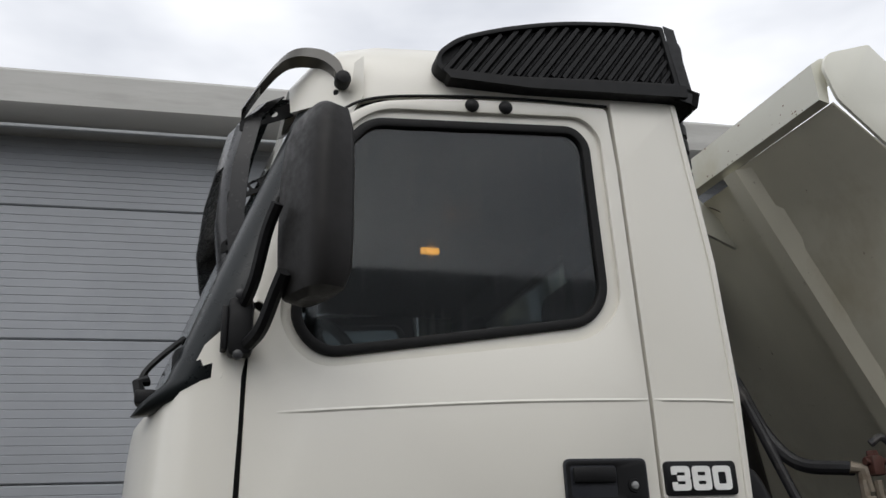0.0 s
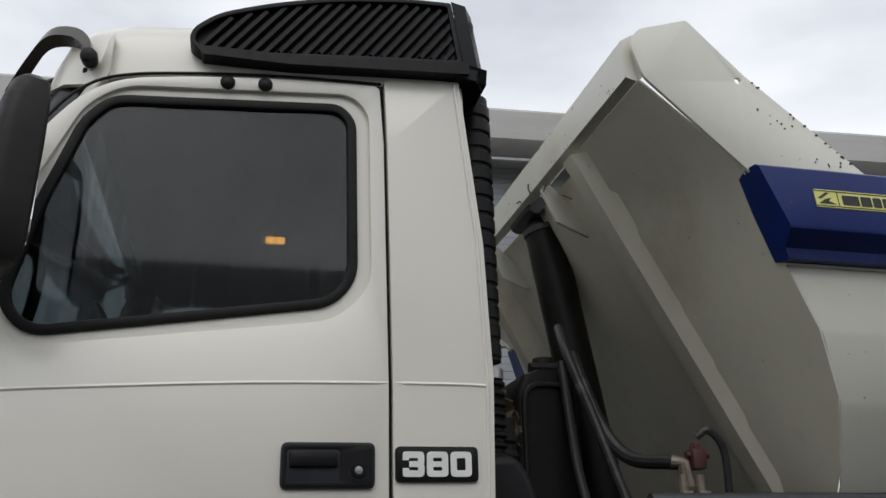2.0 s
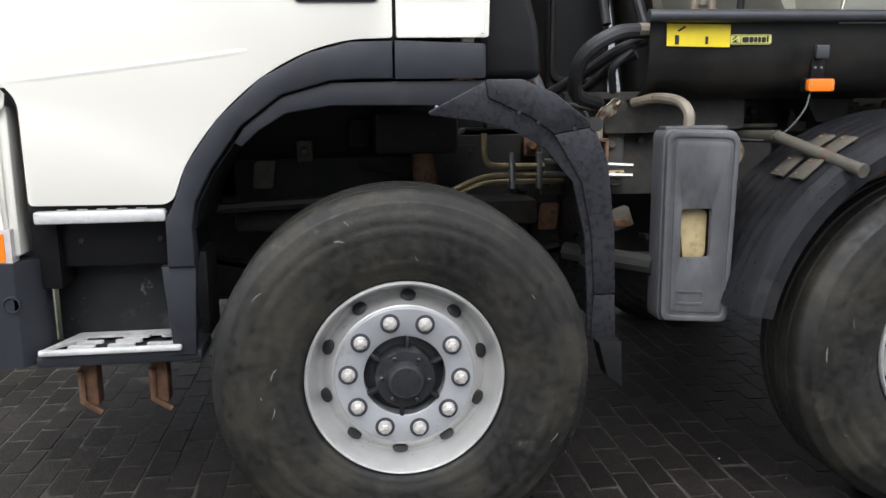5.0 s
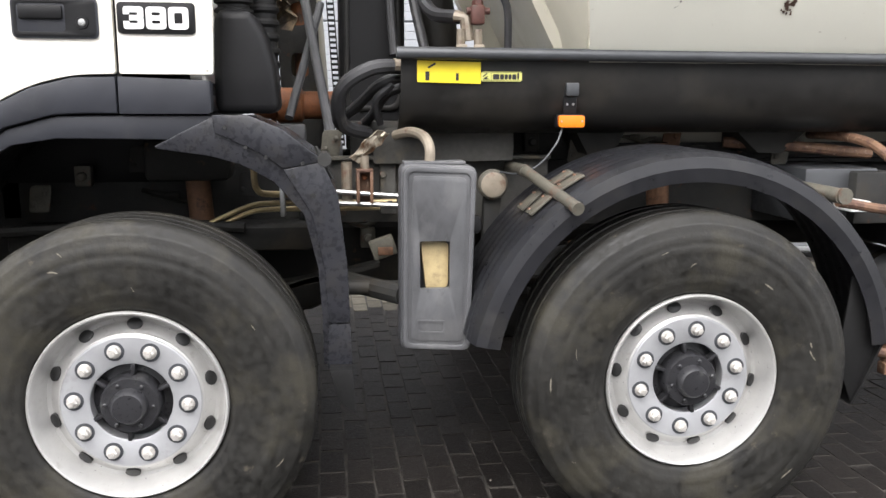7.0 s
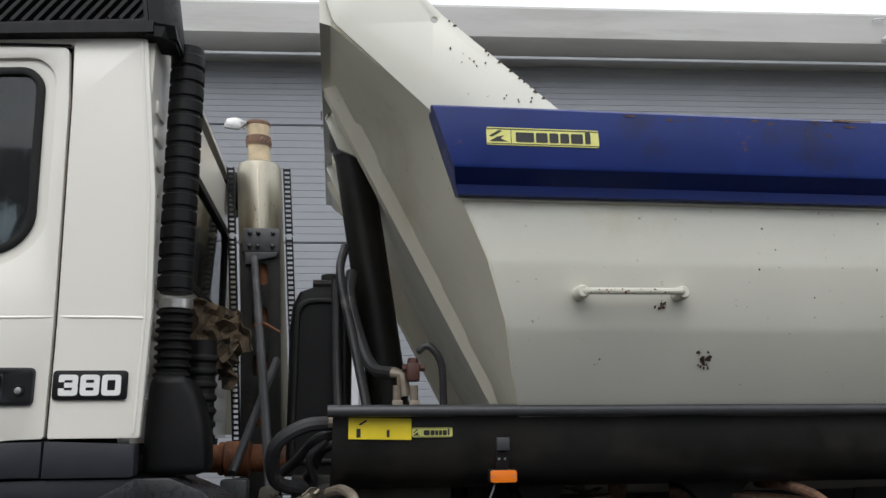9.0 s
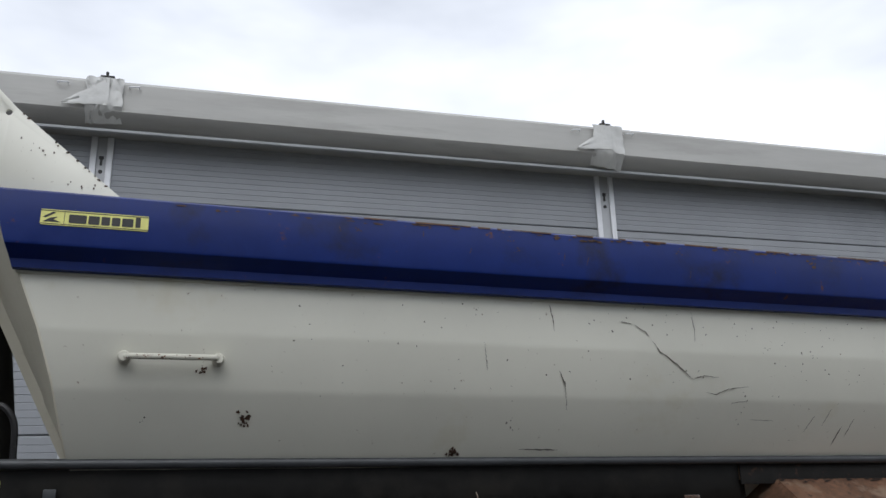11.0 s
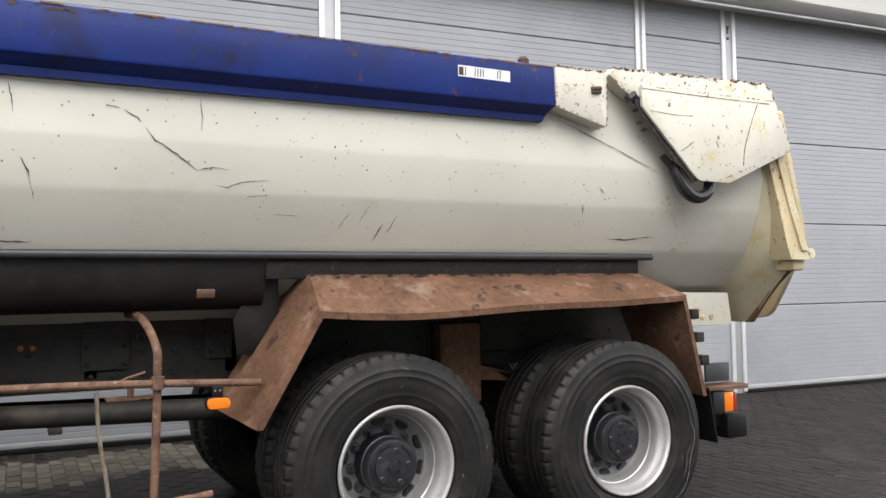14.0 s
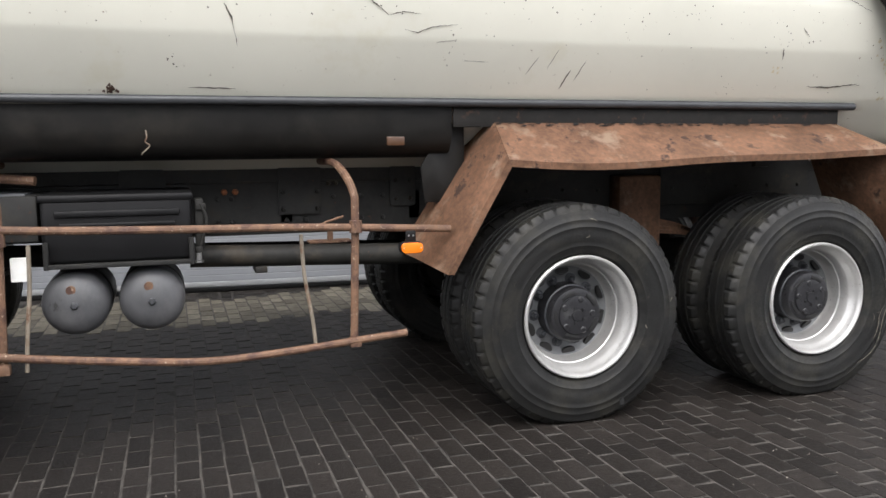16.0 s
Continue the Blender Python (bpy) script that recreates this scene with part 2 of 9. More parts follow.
M_FLANGE = material("yellowed_white_paint", (0.66, 0.60, 0.42), 0.45, var=0.1, scale=3, bump=0.08, bscale=20, grime=(0.58, 0.47, 0.25), grime_amount=0.2, grime_scale=4, grime2=(0.2, 0.11, 0.05), grime2_amount=0.06, grime2_scale=30)
M_INSUL = material("torn_tan_insulation", (0.11, 0.078, 0.045), 0.9, var=0.5, scale=18, bump=0.8, bscale=40, depth=0.006, grime=(0.03, 0.022, 0.016), grime_amount=0.45, grime_scale=14)
M_SCUFF = material("pale_scuff", (0.16, 0.145, 0.115), 0.75, var=0.3, scale=30, bump=0.1)
# chassis paint lightened: the front frame's brighter light is in its colour
M_FRAMEL = material("dusty_grey_chassis_paint", (0.064, 0.062, 0.056), 0.65, spec=0.2, var=0.3, scale=6, bump=0.2, bscale=40, grime=(0.10, 0.085, 0.062), grime_amount=0.25, grime_scale=7, grime2=(0.09, 0.045, 0.026), grime2_amount=0.1, grime2_scale=16)
M_FOIL = material("crumpled_foil", (0.42, 0.37, 0.29), 0.4, 0.4, var=0.4, scale=25, bump=0.5, bscale=60, grime=(0.14, 0.07, 0.035), grime_amount=0.4, grime_scale=20)
M_KICK = material("boot_scuffed_plastic", (0.012, 0.0122, 0.0125), 0.55, spec=0.3, var=0.3, scale=6, bump=0.2, bscale=60, grime=(0.040, 0.042, 0.042), grime_amount=0.3, grime_scale=8, grime2=(0.12, 0.125, 0.12), grime2_amount=0.1, grime2_scale=12)
M_STEEL = material("bare_steel", (0.42, 0.42, 0.41), 0.35, 0.85, var=0.15, scale=20, bump=0.1)
M_EXH = material("heat_stained_steel", (0.42, 0.39, 0.31), 0.38, 0.7, var=0.15, scale=4, bump=0.1, grime=(0.30, 0.22, 0.13), grime_amount=0.3, grime_scale=3, stretch=(1, 1, 0.3))
M_EXHTIP = material("burnt_tailpipe", (0.50, 0.40, 0.26), 0.55, 0.3, var=0.25, scale=10, bump=0.2)
M_YELLOW = material("yellow_sticker", (0.80, 0.62, 0.02), 0.45, var=0.06, scale=10, bump=0.0)
M_LOGOY = material("pale_yellow_sticker", (0.70, 0.68, 0.20), 0.4, var=0.08, scale=20, bump=0.0)
M_INK = material("black_print", (0.012, 0.012, 0.012), 0.5, var=0.1, bump=0.0)
M_LABELW = material("weathered_white_label", (0.72, 0.73, 0.74), 0.5, var=0.1, scale=25, bump=0.0, grime=(0.3, 0.32, 0.4), grime_amount=0.1, grime_scale=40)
M_WHITEPL = material("white_plastic", (0.78, 0.78, 0.75), 0.4, var=0.05, scale=20, bump=0.0)
M_CRYSTAL = material("brass_fitting", (0.45, 0.36, 0.20), 0.45, 0.6, var=0.25, scale=20, bump=0.2)
M_REDFIT = material("red_valve_paint", (0.085, 0.032, 0.024), 0.6, var=0.35, scale=30, bump=0.2, grime=(0.06, 0.045, 0.035), grime_amount=0.3, grime_scale=20)
M_PANEL = material("grey_door_panel", (0.30, 0.313, 0.332), 0.5, spec=0.3, var=0.05, scale=0.8, bump=0.05, bscale=60, grime=(0.262, 0.275, 0.295), grime_amount=0.2, grime_scale=0.7)
M_POST = material("aluminium_post", (0.40, 0.41, 0.42), 0.45, 0.2, var=0.06, scale=4, bump=0.05)
M_STRIP = material("white_aluminium_strip", (0.66, 0.67, 0.69), 0.4, 0.1, var=0.05, scale=6, bump=0.03)
M_TARP = material("cream_fascia_sheet", (0.385, 0.38, 0.36), 0.55, var=0.06, scale=1.5, bump=0.1, bscale=6, depth=0.01, grime=(0.32, 0.315, 0.295), grime_amount=0.3, grime_scale=1.2, stretch=(0.4, 1, 3))
M_WRAP = material("creased_white_sheet", (0.54, 0.54, 0.52), 0.4, var=0.05, scale=5, bump=0.3, bscale=9, depth=0.02)
M_CONC = material("mossy_concrete", (0.20, 0.20, 0.15), 0.85, var=0.25, scale=5, bump=0.5, bscale=40, grime=(0.13, 0.14, 0.07), grime_amount=0.4, grime_scale=6)
M_YPLAST = material("yellow_plastic", (0.75, 0.50, 0.03), 0.45, var=0.08, scale=8, bump=0.05)
M_PAVER = material("dark_paving_brick", (0.0158, 0.0132, 0.0115), 0.55, spec=0.18, var=0.4, scale=24, bump=0.9, bscale=110, random_shade=0.35, grime=(0.030, 0.026, 0.022), grime_amount=0.12, grime_scale=1.3, rough_var=0.2, depth=0.004, grime2=(0.10, 0.092, 0.078), grime2_amount=0.10, grime2_scale=130)
M_PAVERDRY = material("dry_paving_brick", (0.115, 0.103, 0.080), 0.8, spec=0.2, var=0.25, scale=20, bump=0.5, bscale=140, random_shade=0.3, grime=(0.06, 0.054, 0.042), grime_amount=0.25, grime_scale=2.2, depth=0.003)
M_GRIT = material("pale_grit", (0.17, 0.155, 0.13), 0.85, var=0.3, scale=30, bump=0.0, random_shade=0.5)
M_STEP = material("worn_aluminium", (0.55, 0.545, 0.53), 0.5, 0.25, var=0.15, scale=12, bump=0.1, grime=(0.30, 0.295, 0.28), grime_amount=0.25, grime_scale=14)
M_JOINT = material("joint_sand", (0.050, 0.0445, 0.038), 0.9, var=0.5, scale=9, bump=0.6, bscale=120, grime=(0.020, 0.018, 0.015), grime_amount=0.5, grime_scale=5)
M_SEAT = material("seat_cloth", (0.02, 0.021, 0.024), 0.9, var=0.2, scale=30, bump=0.3, bscale=300)
M_TRIM = material("interior_trim", (0.016, 0.017, 0.018), 0.8, spec=0.2, var=0.1, scale=8, bump=0.0)
M_LAMPBODY = material("clear_lamp_lens", (0.50, 0.47, 0.45), 0.18, spec=0.6, var=0.2, scale=18, bump=0.1, bscale=200, coat=0.6, grime=(0.36, 0.27, 0.23), grime_amount=0.15, grime_scale=30)
M_REDLENS = material("dark_red_lens", (0.22, 0.045, 0.02), 0.3, var=0.1, bump=0.0, coat=0.5)
M_AMBERDIM = material("orange_ribbed_lens", (0.50, 0.20, 0.05), 0.3, var=0.15, scale=30, bump=0.0, coat=0.5)
M_CREAM = material("aged_cream_can", (0.42, 0.33, 0.175), 0.5, var=0.2, scale=12, bump=0.1, grime=(0.2, 0.15, 0.085), grime_amount=0.25, grime_scale=9)


def glass(name, colour, rough=0.03):
    m = bpy.data.materials.new(name)
    m.use_nodes = True
    b = m.node_tree.nodes["Principled BSDF"]
    b.inputs["Base Color"].default_value = colour + (1,)
    b.inputs["Roughness"].default_value = rough
    b.inputs["Transmission Weight"].default_value = 1.0
    b.inputs["IOR"].default_value = 1.45
    return m


M_GLASS = glass("rain_streaked_glass", (0.42, 0.48, 0.49))
gn, gl = M_GLASS.node_tree.nodes, M_GLASS.node_tree.links
g_tc, g_map = gn.new("ShaderNodeTexCoord"), gn.new("ShaderNodeMapping")
g_map.inputs["Scale"].default_value = (55, 1, 2.2)
g_no = gn.new("ShaderNodeTexNoise")
g_no.inputs["Scale"].default_value, g_no.inputs["Detail"].default_value = 1.0, 3
g_rp = gn.new("ShaderNodeMapRange")
g_rp.inputs["From Min"].default_value, g_rp.inputs["From Max"].default_value = 0.42, 0.62
g_rp.inputs["To Min"].default_value, g_rp.inputs["To Max"].default_value = 0.02, 0.09
gl.new(g_tc.outputs["Object"], g_map.inputs["Vector"])
gl.new(g_map.outputs["Vector"], g_no.inputs["Vector"])
gl.new(g_no.outputs["Fac"], g_rp.inputs["Value"])
gl.new(g_rp.outputs["Result"], gn["Principled BSDF"].inputs["Roughness"])
g_col = gn.new("ShaderNodeValToRGB")
g_col.color_ramp.elements[0].position, g_col.color_ramp.elements[0].color = 0.36, (0.28, 0.33, 0.345, 1)
g_col.color_ramp.elements[1].position, g_col.color_ramp.elements[1].color = 0.68, (0.41, 0.46, 0.465, 1)
gl.new(g_no.outputs["Fac"], g_col.inputs["Fac"])
gl.new(g_col.outputs["Color"], gn["Principled BSDF"].inputs["Base Color"])
M_SHIELD = glass("windscreen_glass", (0.75, 0.82, 0.82))
M_SMOKE = material("smoked_acrylic", (0.014, 0.014, 0.015), 0.25, spec=0.35, var=0.1, scale=4, bump=0.0, rough_var=0.05)


def lens_plastic(name, colour, glow=0.0):
    m = bpy.data.materials.new(name)
    m.use_nodes = True
    b = m.node_tree.nodes["Principled BSDF"]
    b.inputs["Base Color"].default_value = colour + (1,)
    b.inputs["Roughness"].default_value = 0.2
    b.inputs["Coat Weight"].default_value = 0.6
    if glow:
        b.inputs["Emission Color"].default_value = colour + (1,)
        b.inputs["Emission Strength"].default_value = glow
    return m


M_AMBER = lens_plastic("amber_lens", (0.85, 0.20, 0.01))
# glows to draw an amber reflection in the side window
M_AMBERGLOW = lens_plastic("amber_lamp_lit", (1.0, 0.42, 0.06), 2.2)
M_RED = lens_plastic("red_lens", (0.35, 0.02, 0.02))

# ---- building helpers ----
def finish(bm, material_=None, angle=35):
    bmesh.ops.recalc_face_normals(bm, faces=bm.faces)
    me = bpy.data.meshes.new("mesh")
    bm.to_mesh(me)
    bm.free()
    me.polygons.foreach_set("use_smooth", [True] * len(me.polygons))
    me.set_sharp_from_angle(angle=radians(angle))
    if material_:
        me.materials.append(material_)
    return me


def part(name, bm, material_, parent, label="", angle=35):
    ob = new(name, finish(bm, material_, angle))
    if parent is not None:
        ob.parent = parent
        ob.matrix_parent_inverse = pose(*parent.get("base", (0, 0, 0))).inverted()
    if label:
        ob["label"] = label
    return ob


def thing(name, label, category, base=(0, 0, 0), kind="", group=""):
    ob = new(name)
    ob.matrix_world = Matrix.Translation(base)
    ob["base"] = base
    return tagged(ob, label, category, group, kind)


def B():
    return bmesh.new()


def soften(bm, edges, r, seg=2):
    edges = [e for e in edges if e.is_valid]
    if r > 0 and edges:
        bmesh.ops.bevel(bm, geom=edges, offset=r, segments=seg, affect="EDGES", clamp_overlap=True, profile=0.5)


def box(bm, x0, x1, y0, y1, z0, z1, r=0.0, m=None, seg=2):
    v = [bm.verts.new((x, y, z)) for x in (x0, x1) for y in (y0, y1) for z in (z0, z1)]
    f = [bm.faces.new([v[i] for i in q]) for q in ((0, 1, 3, 2), (4, 6, 7, 5), (0, 4, 5, 1), (2, 3, 7, 6), (0, 2, 6, 4), (1, 5, 7, 3))]
    bmesh.ops.recalc_face_normals(bm, faces=f)
    if m is not None:
        bmesh.ops.transform(bm, matrix=m, verts=v)
    soften(bm, list({e for q in f for e in q.edges}), r, seg)
    return bm


def rounded(pts, n=5):
    """A closed outline from corners (x, z, radius)."""
    out, k = [], len(pts)
    for i, (x, z, r) in enumerate(pts):
        p, a, b = Vector((x, z)), Vector(pts[i - 1][:2]), Vector(pts[(i + 1) % k][:2])
        u, w = (a - p), (b - p)
        if r <= 0:
            out.append((x, z))
            continue
        d = min(r, 0.49 * u.length, 0.49 * w.length)
        s, e = p + u.normalized() * d, p + w.normalized() * d
        for j in range(n + 1):
            t = j / n
            q = s.lerp(p, t).lerp(p.lerp(e, t), t)
            out.append((q.x, q.y))
    return out


def plate(bm, outline, y0, y1, holes=(), r=0.0, axis="y", m=None, seg=2):
    """A flat piece with holes, its outline in x and z (or the two axes other than axis), from y0 (towards -axis) to y1."""
    def at(p, d):
        return {"y": (p[0], d, p[1]), "z": (p[0], p[1], d), "x": (d, p[0], p[1])}[axis]
    edges, loops = [], []
    for loop in (outline, *holes):
        v = [bm.verts.new(at(p, y0)) for p in loop]
        loops.append(v)
        edges += [bm.edges.new((v[i - 1], v[i])) for i in range(len(v))]
    made = bmesh.ops.triangle_fill(bm, use_beauty=True, use_dissolve=False, edges=edges)
    faces = [g for g in made["geom"] if isinstance(g, bmesh.types.BMFace)]
    ext = bmesh.ops.extrude_face_region(bm, geom=faces)
    moved = [g for g in ext["geom"] if isinstance(g, bmesh.types.BMVert)]
    shift = {"y": (0, y1 - y0, 0), "z": (0, 0, y1 - y0), "x": (y1 - y0, 0, 0)}[axis]
    bmesh.ops.translate(bm, verts=moved, vec=shift)
    verts = [x for v in loops for x in v] + moved
    bmesh.ops.recalc_face_normals(bm, faces=list({f for v in verts for f in v.link_faces}))
    if m is not None:
        bmesh.ops.transform(bm, matrix=m, verts=verts)
    if r > 0:
        rim = []
        for v in loops:
            for i in range(len(v)):
                e = bm.edges.get((v[i - 1], v[i]))
                if e:
                    rim.append(e)
        soften(bm, rim, r, seg)
    return bm


def curve(pts, n=8):
    """A smooth line through the points."""
    p = [Vector(q) for q in pts]
    p = [p[0] * 2 - p[1]] + p + [p[-1] * 2 - p[-2]]
    out = []
    for i in range(1, len(p) - 2):
        for j in range(n):
            t = j / n
            a, b, c, d = p[i - 1], p[i], p[i + 1], p[i + 2]
            out.append(0.5 * (2 * b + (c - a) * t + (2 * a - 5 * b + 4 * c - d) * t * t + (3 * b - a - 3 * c + d) * t ** 3))
    return out + [p[-2]]


def tube(bm, pts, r, n=10, smooth=0, wobble=0.0, ripple=0.0, ripple_step=2):
    pts = curve(pts, smooth) if smooth else [Vector(q) for q in pts]
    rings, up = [], None
    for i, p in enumerate(pts):
        d = (pts[min(i + 1, len(pts) - 1)] - pts[max(i - 1, 0)]).normalized()
        if up is None:
            up = d.orthogonal().normalized()
        up = (up - d * up.dot(d)).normalized()
        side = d.cross(up)
        rr = r + (ripple if (i // ripple_step) % 2 else 0)
        if wobble:
            rr *= 1 + wobble * noise.noise(p * 6)
        rings.append([bm.verts.new(p + rr * (math.cos(a) * up + math.sin(a) * side)) for a in (math.tau * k / n for k in range(n))])
    for a, b in zip(rings, rings[1:]):
        for k in range(n):
            bm.faces.new((a[k - 1], a[k], b[k], b[k - 1]))
    bm.faces.new(rings[0][::-1])
    bm.faces.new(rings[-1])
    return bm


def lathe(bm, profile, cx, cy, cz, n=48, axis="y", close=True, groove=None):
    """Turns (radius, offset) points round an axis through (cx, cy, cz)."""
    rings = []
    for i, (r, d) in enumerate(profile):
        ring = []
        for k in range(n):
            a = math.tau * k / n
            rr = r - (groove(i, k) if groove else 0)
            u, w = rr * math.cos(a), rr * math.sin(a)
            ring.append(bm.verts.new({"y": (cx + u, cy + d, cz + w), "z": (cx + u, cy + w, cz + d), "x": (cx + d, cy + u, cz + w)}[axis]))
        rings.append(ring)
    for a, b in zip(rings, rings[1:]):
        for k in range(n):
            bm.faces.new((a[k - 1], a[k], b[k], b[k - 1]))
    if close:
        bm.faces.new(rings[0][::-1])
        bm.faces.new(rings[-1])
    return bm


def loft(bm, sections, closed=True, caps=False):
    rings = [[bm.verts.new(p) for p in s] for s in sections]
    for a, b in zip(rings, rings[1:]):
        for k in range(0 if closed else 1, len(a)):
            bm.faces.new((a[k - 1], a[k], b[k], b[k - 1]))
    if caps:
        bm.faces.new(rings[0][::-1])
        bm.faces.new(rings[-1])
    return bm


def sheet(bm, sections, thick, inward=(0, 0, 0)):
    """An open surface through the sections, given a thickness."""
    rings = [[bm.verts.new(p) for p in s] for s in sections]
    faces = []
    for a, b in zip(rings, rings[1:]):
        for k in range(1, len(a)):
            faces.append(bm.faces.new((a[k - 1], a[k], b[k], b[k - 1])))
    bmesh.ops.recalc_face_normals(bm, faces=faces)
    bmesh.ops.solidify(bm, geom=faces, thickness=thick)
    return bm


def pieces(name, bm, material_, parent, label="", angle=35):
    """Each loose piece of the bmesh as a part of its own."""
    seen, made = set(), []
    bm.verts.ensure_lookup_table()
    bm.verts.index_update()
    for v0 in bm.verts:
        if v0.index in seen:
            continue
        todo, vs = [v0], []
        seen.add(v0.index)
        while todo:
            v = todo.pop()
            vs.append(v)
            for e in v.link_edges:
                w = e.other_vert(v)
                if w.index not in seen:
                    seen.add(w.index)
                    todo.append(w)
        b2, mp = bmesh.new(), {}
        for v in vs:
            mp[v] = b2.verts.new(v.co)
        for f in {f for v in vs for f in v.link_faces}:
            b2.faces.new([mp[v] for v in f.verts])
        made.append(part(name, b2, material_, parent, label, angle))
    bm.free()
    return made


def bolt(bm, p, r, h, axis="y", n=6):
    return lathe(bm, [(r, 0), (r, -h * 0.8), (r * 0.8, -h)], *p, n=n, axis=axis)

# ---- the hall behind ----
WALL_Y = 4.712
TURN = -3.68
WIDE, NARROW, END = (0.03, 1.0, 2.105, 3.222, 4.362, 5.32), (0.03, 1.28, 2.37, 3.465, 4.553, 5.32), (0.03, 1.119, 2.209, 3.304, 4.403, 5.32)
bm = B()
box(bm, -12, 26, WALL_Y + 0.06, WALL_Y + 0.3, 0, 5.35)
wall = new("wall_north", finish(bm, M_POST))
tagged(wall, "light grey hall front with wide ribbed sectional doors", "wall", kind="structure")


def door_panel(x0, x1, z0, z1):
    """A ribbed panel: shallow grooves along it, a rounded joint at top and bottom."""
    bm = B()
    y = WALL_Y
    prof = [(z0 + 0.004, y + 0.05), (z0 + 0.004, y + 0.012), (z0 + 0.014, y)]
    n = 16
    step = (z1 - z0 - 0.03) / n
    for i in range(1, n):
        z = z0 + 0.015 + i * step
        prof += [(z - 0.006, y), (z - 0.001, y + 0.0045), (z + 0.004, y)]
    prof += [(z1 - 0.014, y), (z1 - 0.004, y + 0.012), (z1 - 0.004, y + 0.05)]
    loft(bm, [[(x, q[1], q[0]) for q in prof] for x in (x0, x1)], closed=True, caps=True)
    return bm


BAYS = ((-11.5, -4.62, WIDE), (-4.4, 1.01, WIDE), (1.21, 6.385, WIDE), (6.605, 10.41, WIDE), (10.55, 11.775, NARROW), (12.0, 18.2, END), (18.4, 25.5, END))
for x0, x1, joints in BAYS:
    for z0, z1 in zip(joints, joints[1:]):
        part("panel", door_panel(x0, x1, z0, z1), M_PANEL, wall, angle=4)
    bm = B()
    box(bm, x0, x1, WALL_Y - 0.012, WALL_Y + 0.04, 0.0, 0.045, 0.006)
    part("bottom_seal", bm, M_RUBBER, wall, "black rubber seal under the door")
    bm = B()
    box(bm, x0, x1, WALL_Y - 0.006, WALL_Y + 0.02, 0.05, 0.10, 0.004)
    part("bottom_rail", bm, M_POST, wall, "grey aluminium bottom rail of the door")


def post(x0, x1, slots):
    ob = B()
    box(ob, x0, x1, WALL_Y - 0.005, WALL_Y + 0.05, 0, 5.4, 0.004)
    p = part("post", ob, M_POST, wall, "grey aluminium door post with white edge strips")
    w = 0.055 if x1 - x0 > 0.15 else 0.05
    for a, b in ((x0 - 0.005, x0 + w), (x1 - w, x1 + 0.005)):
        s = B()
        box(s, a, b, WALL_Y - 0.03, WALL_Y - 0.006, 0.02, 5.35, 0.006)
        part("strip", s, M_STRIP, p)
    if slots:
        s = B()
        c = (x0 + x1) / 2
        plate(s, rounded([(c - 0.012, 4.70, 0.01), (c + 0.012, 4.70, 0.01), (c + 0.012, 4.76, 0.01), (c + 0.022, 4.77, 0.01), (c + 0.022, 4.80, 0.01), (c - 0.022, 4.80, 0.01), (c - 0.022, 4.77, 0.01), (c - 0.012, 4.76, 0.01)]), WALL_Y - 0.012, WALL_Y - 0.005)
        lathe(s, [(0.02, -0.007), (0.02, 0)], c, WALL_Y - 0.005, 4.635, n=12)
        part("slot", s, M_INK, p, "dark keyhole slot and bolt hole")


for a, b, s in ((-4.62, -4.4, True), (1.01, 1.21, True), (6.385, 6.605, True), (10.41, 10.55, False), (11.775, 12.0, True), (18.2, 18.4, True)):
    post(a, b, s)

# the boxed fascia over the doors, wrapped where its sheets meet
bm = B()
prof = [(WALL_Y + y, z) for y, z in ((-0.40, 5.425), (-0.435, 5.385), (-0.455, 5.085), (-0.435, 5.06), (-0.32, 4.975), (-0.28, 4.965), (0.0, 5.0), (0.2, 5.0), (0.2, 5.45), (0.0, 5.46))]
secs = []
for i in range(77):
    x = -12 + i * 0.5
    sag = 0.012 * noise.noise(Vector((x * 0.6, 3, 1)))
    secs.append([(x, y + 0.006 * noise.noise(Vector((x, y * 5, z * 3))), z + (sag if z < 5.0 else 0)) for y, z in prof])
loft(bm, secs, caps=True)
fascia = new("trim_fascia", finish(bm, M_TARP))
tagged(fascia, "cream sheet-covered gutter box along the hall roof edge", "fascia", kind="structure")
gutter_lip = B()
box(gutter_lip, -12, 26, WALL_Y - 0.32, WALL_Y - 0.28, 4.93, 4.96, 0.006)
part("lip", gutter_lip, M_POST, fascia, "thin grey drip edge")


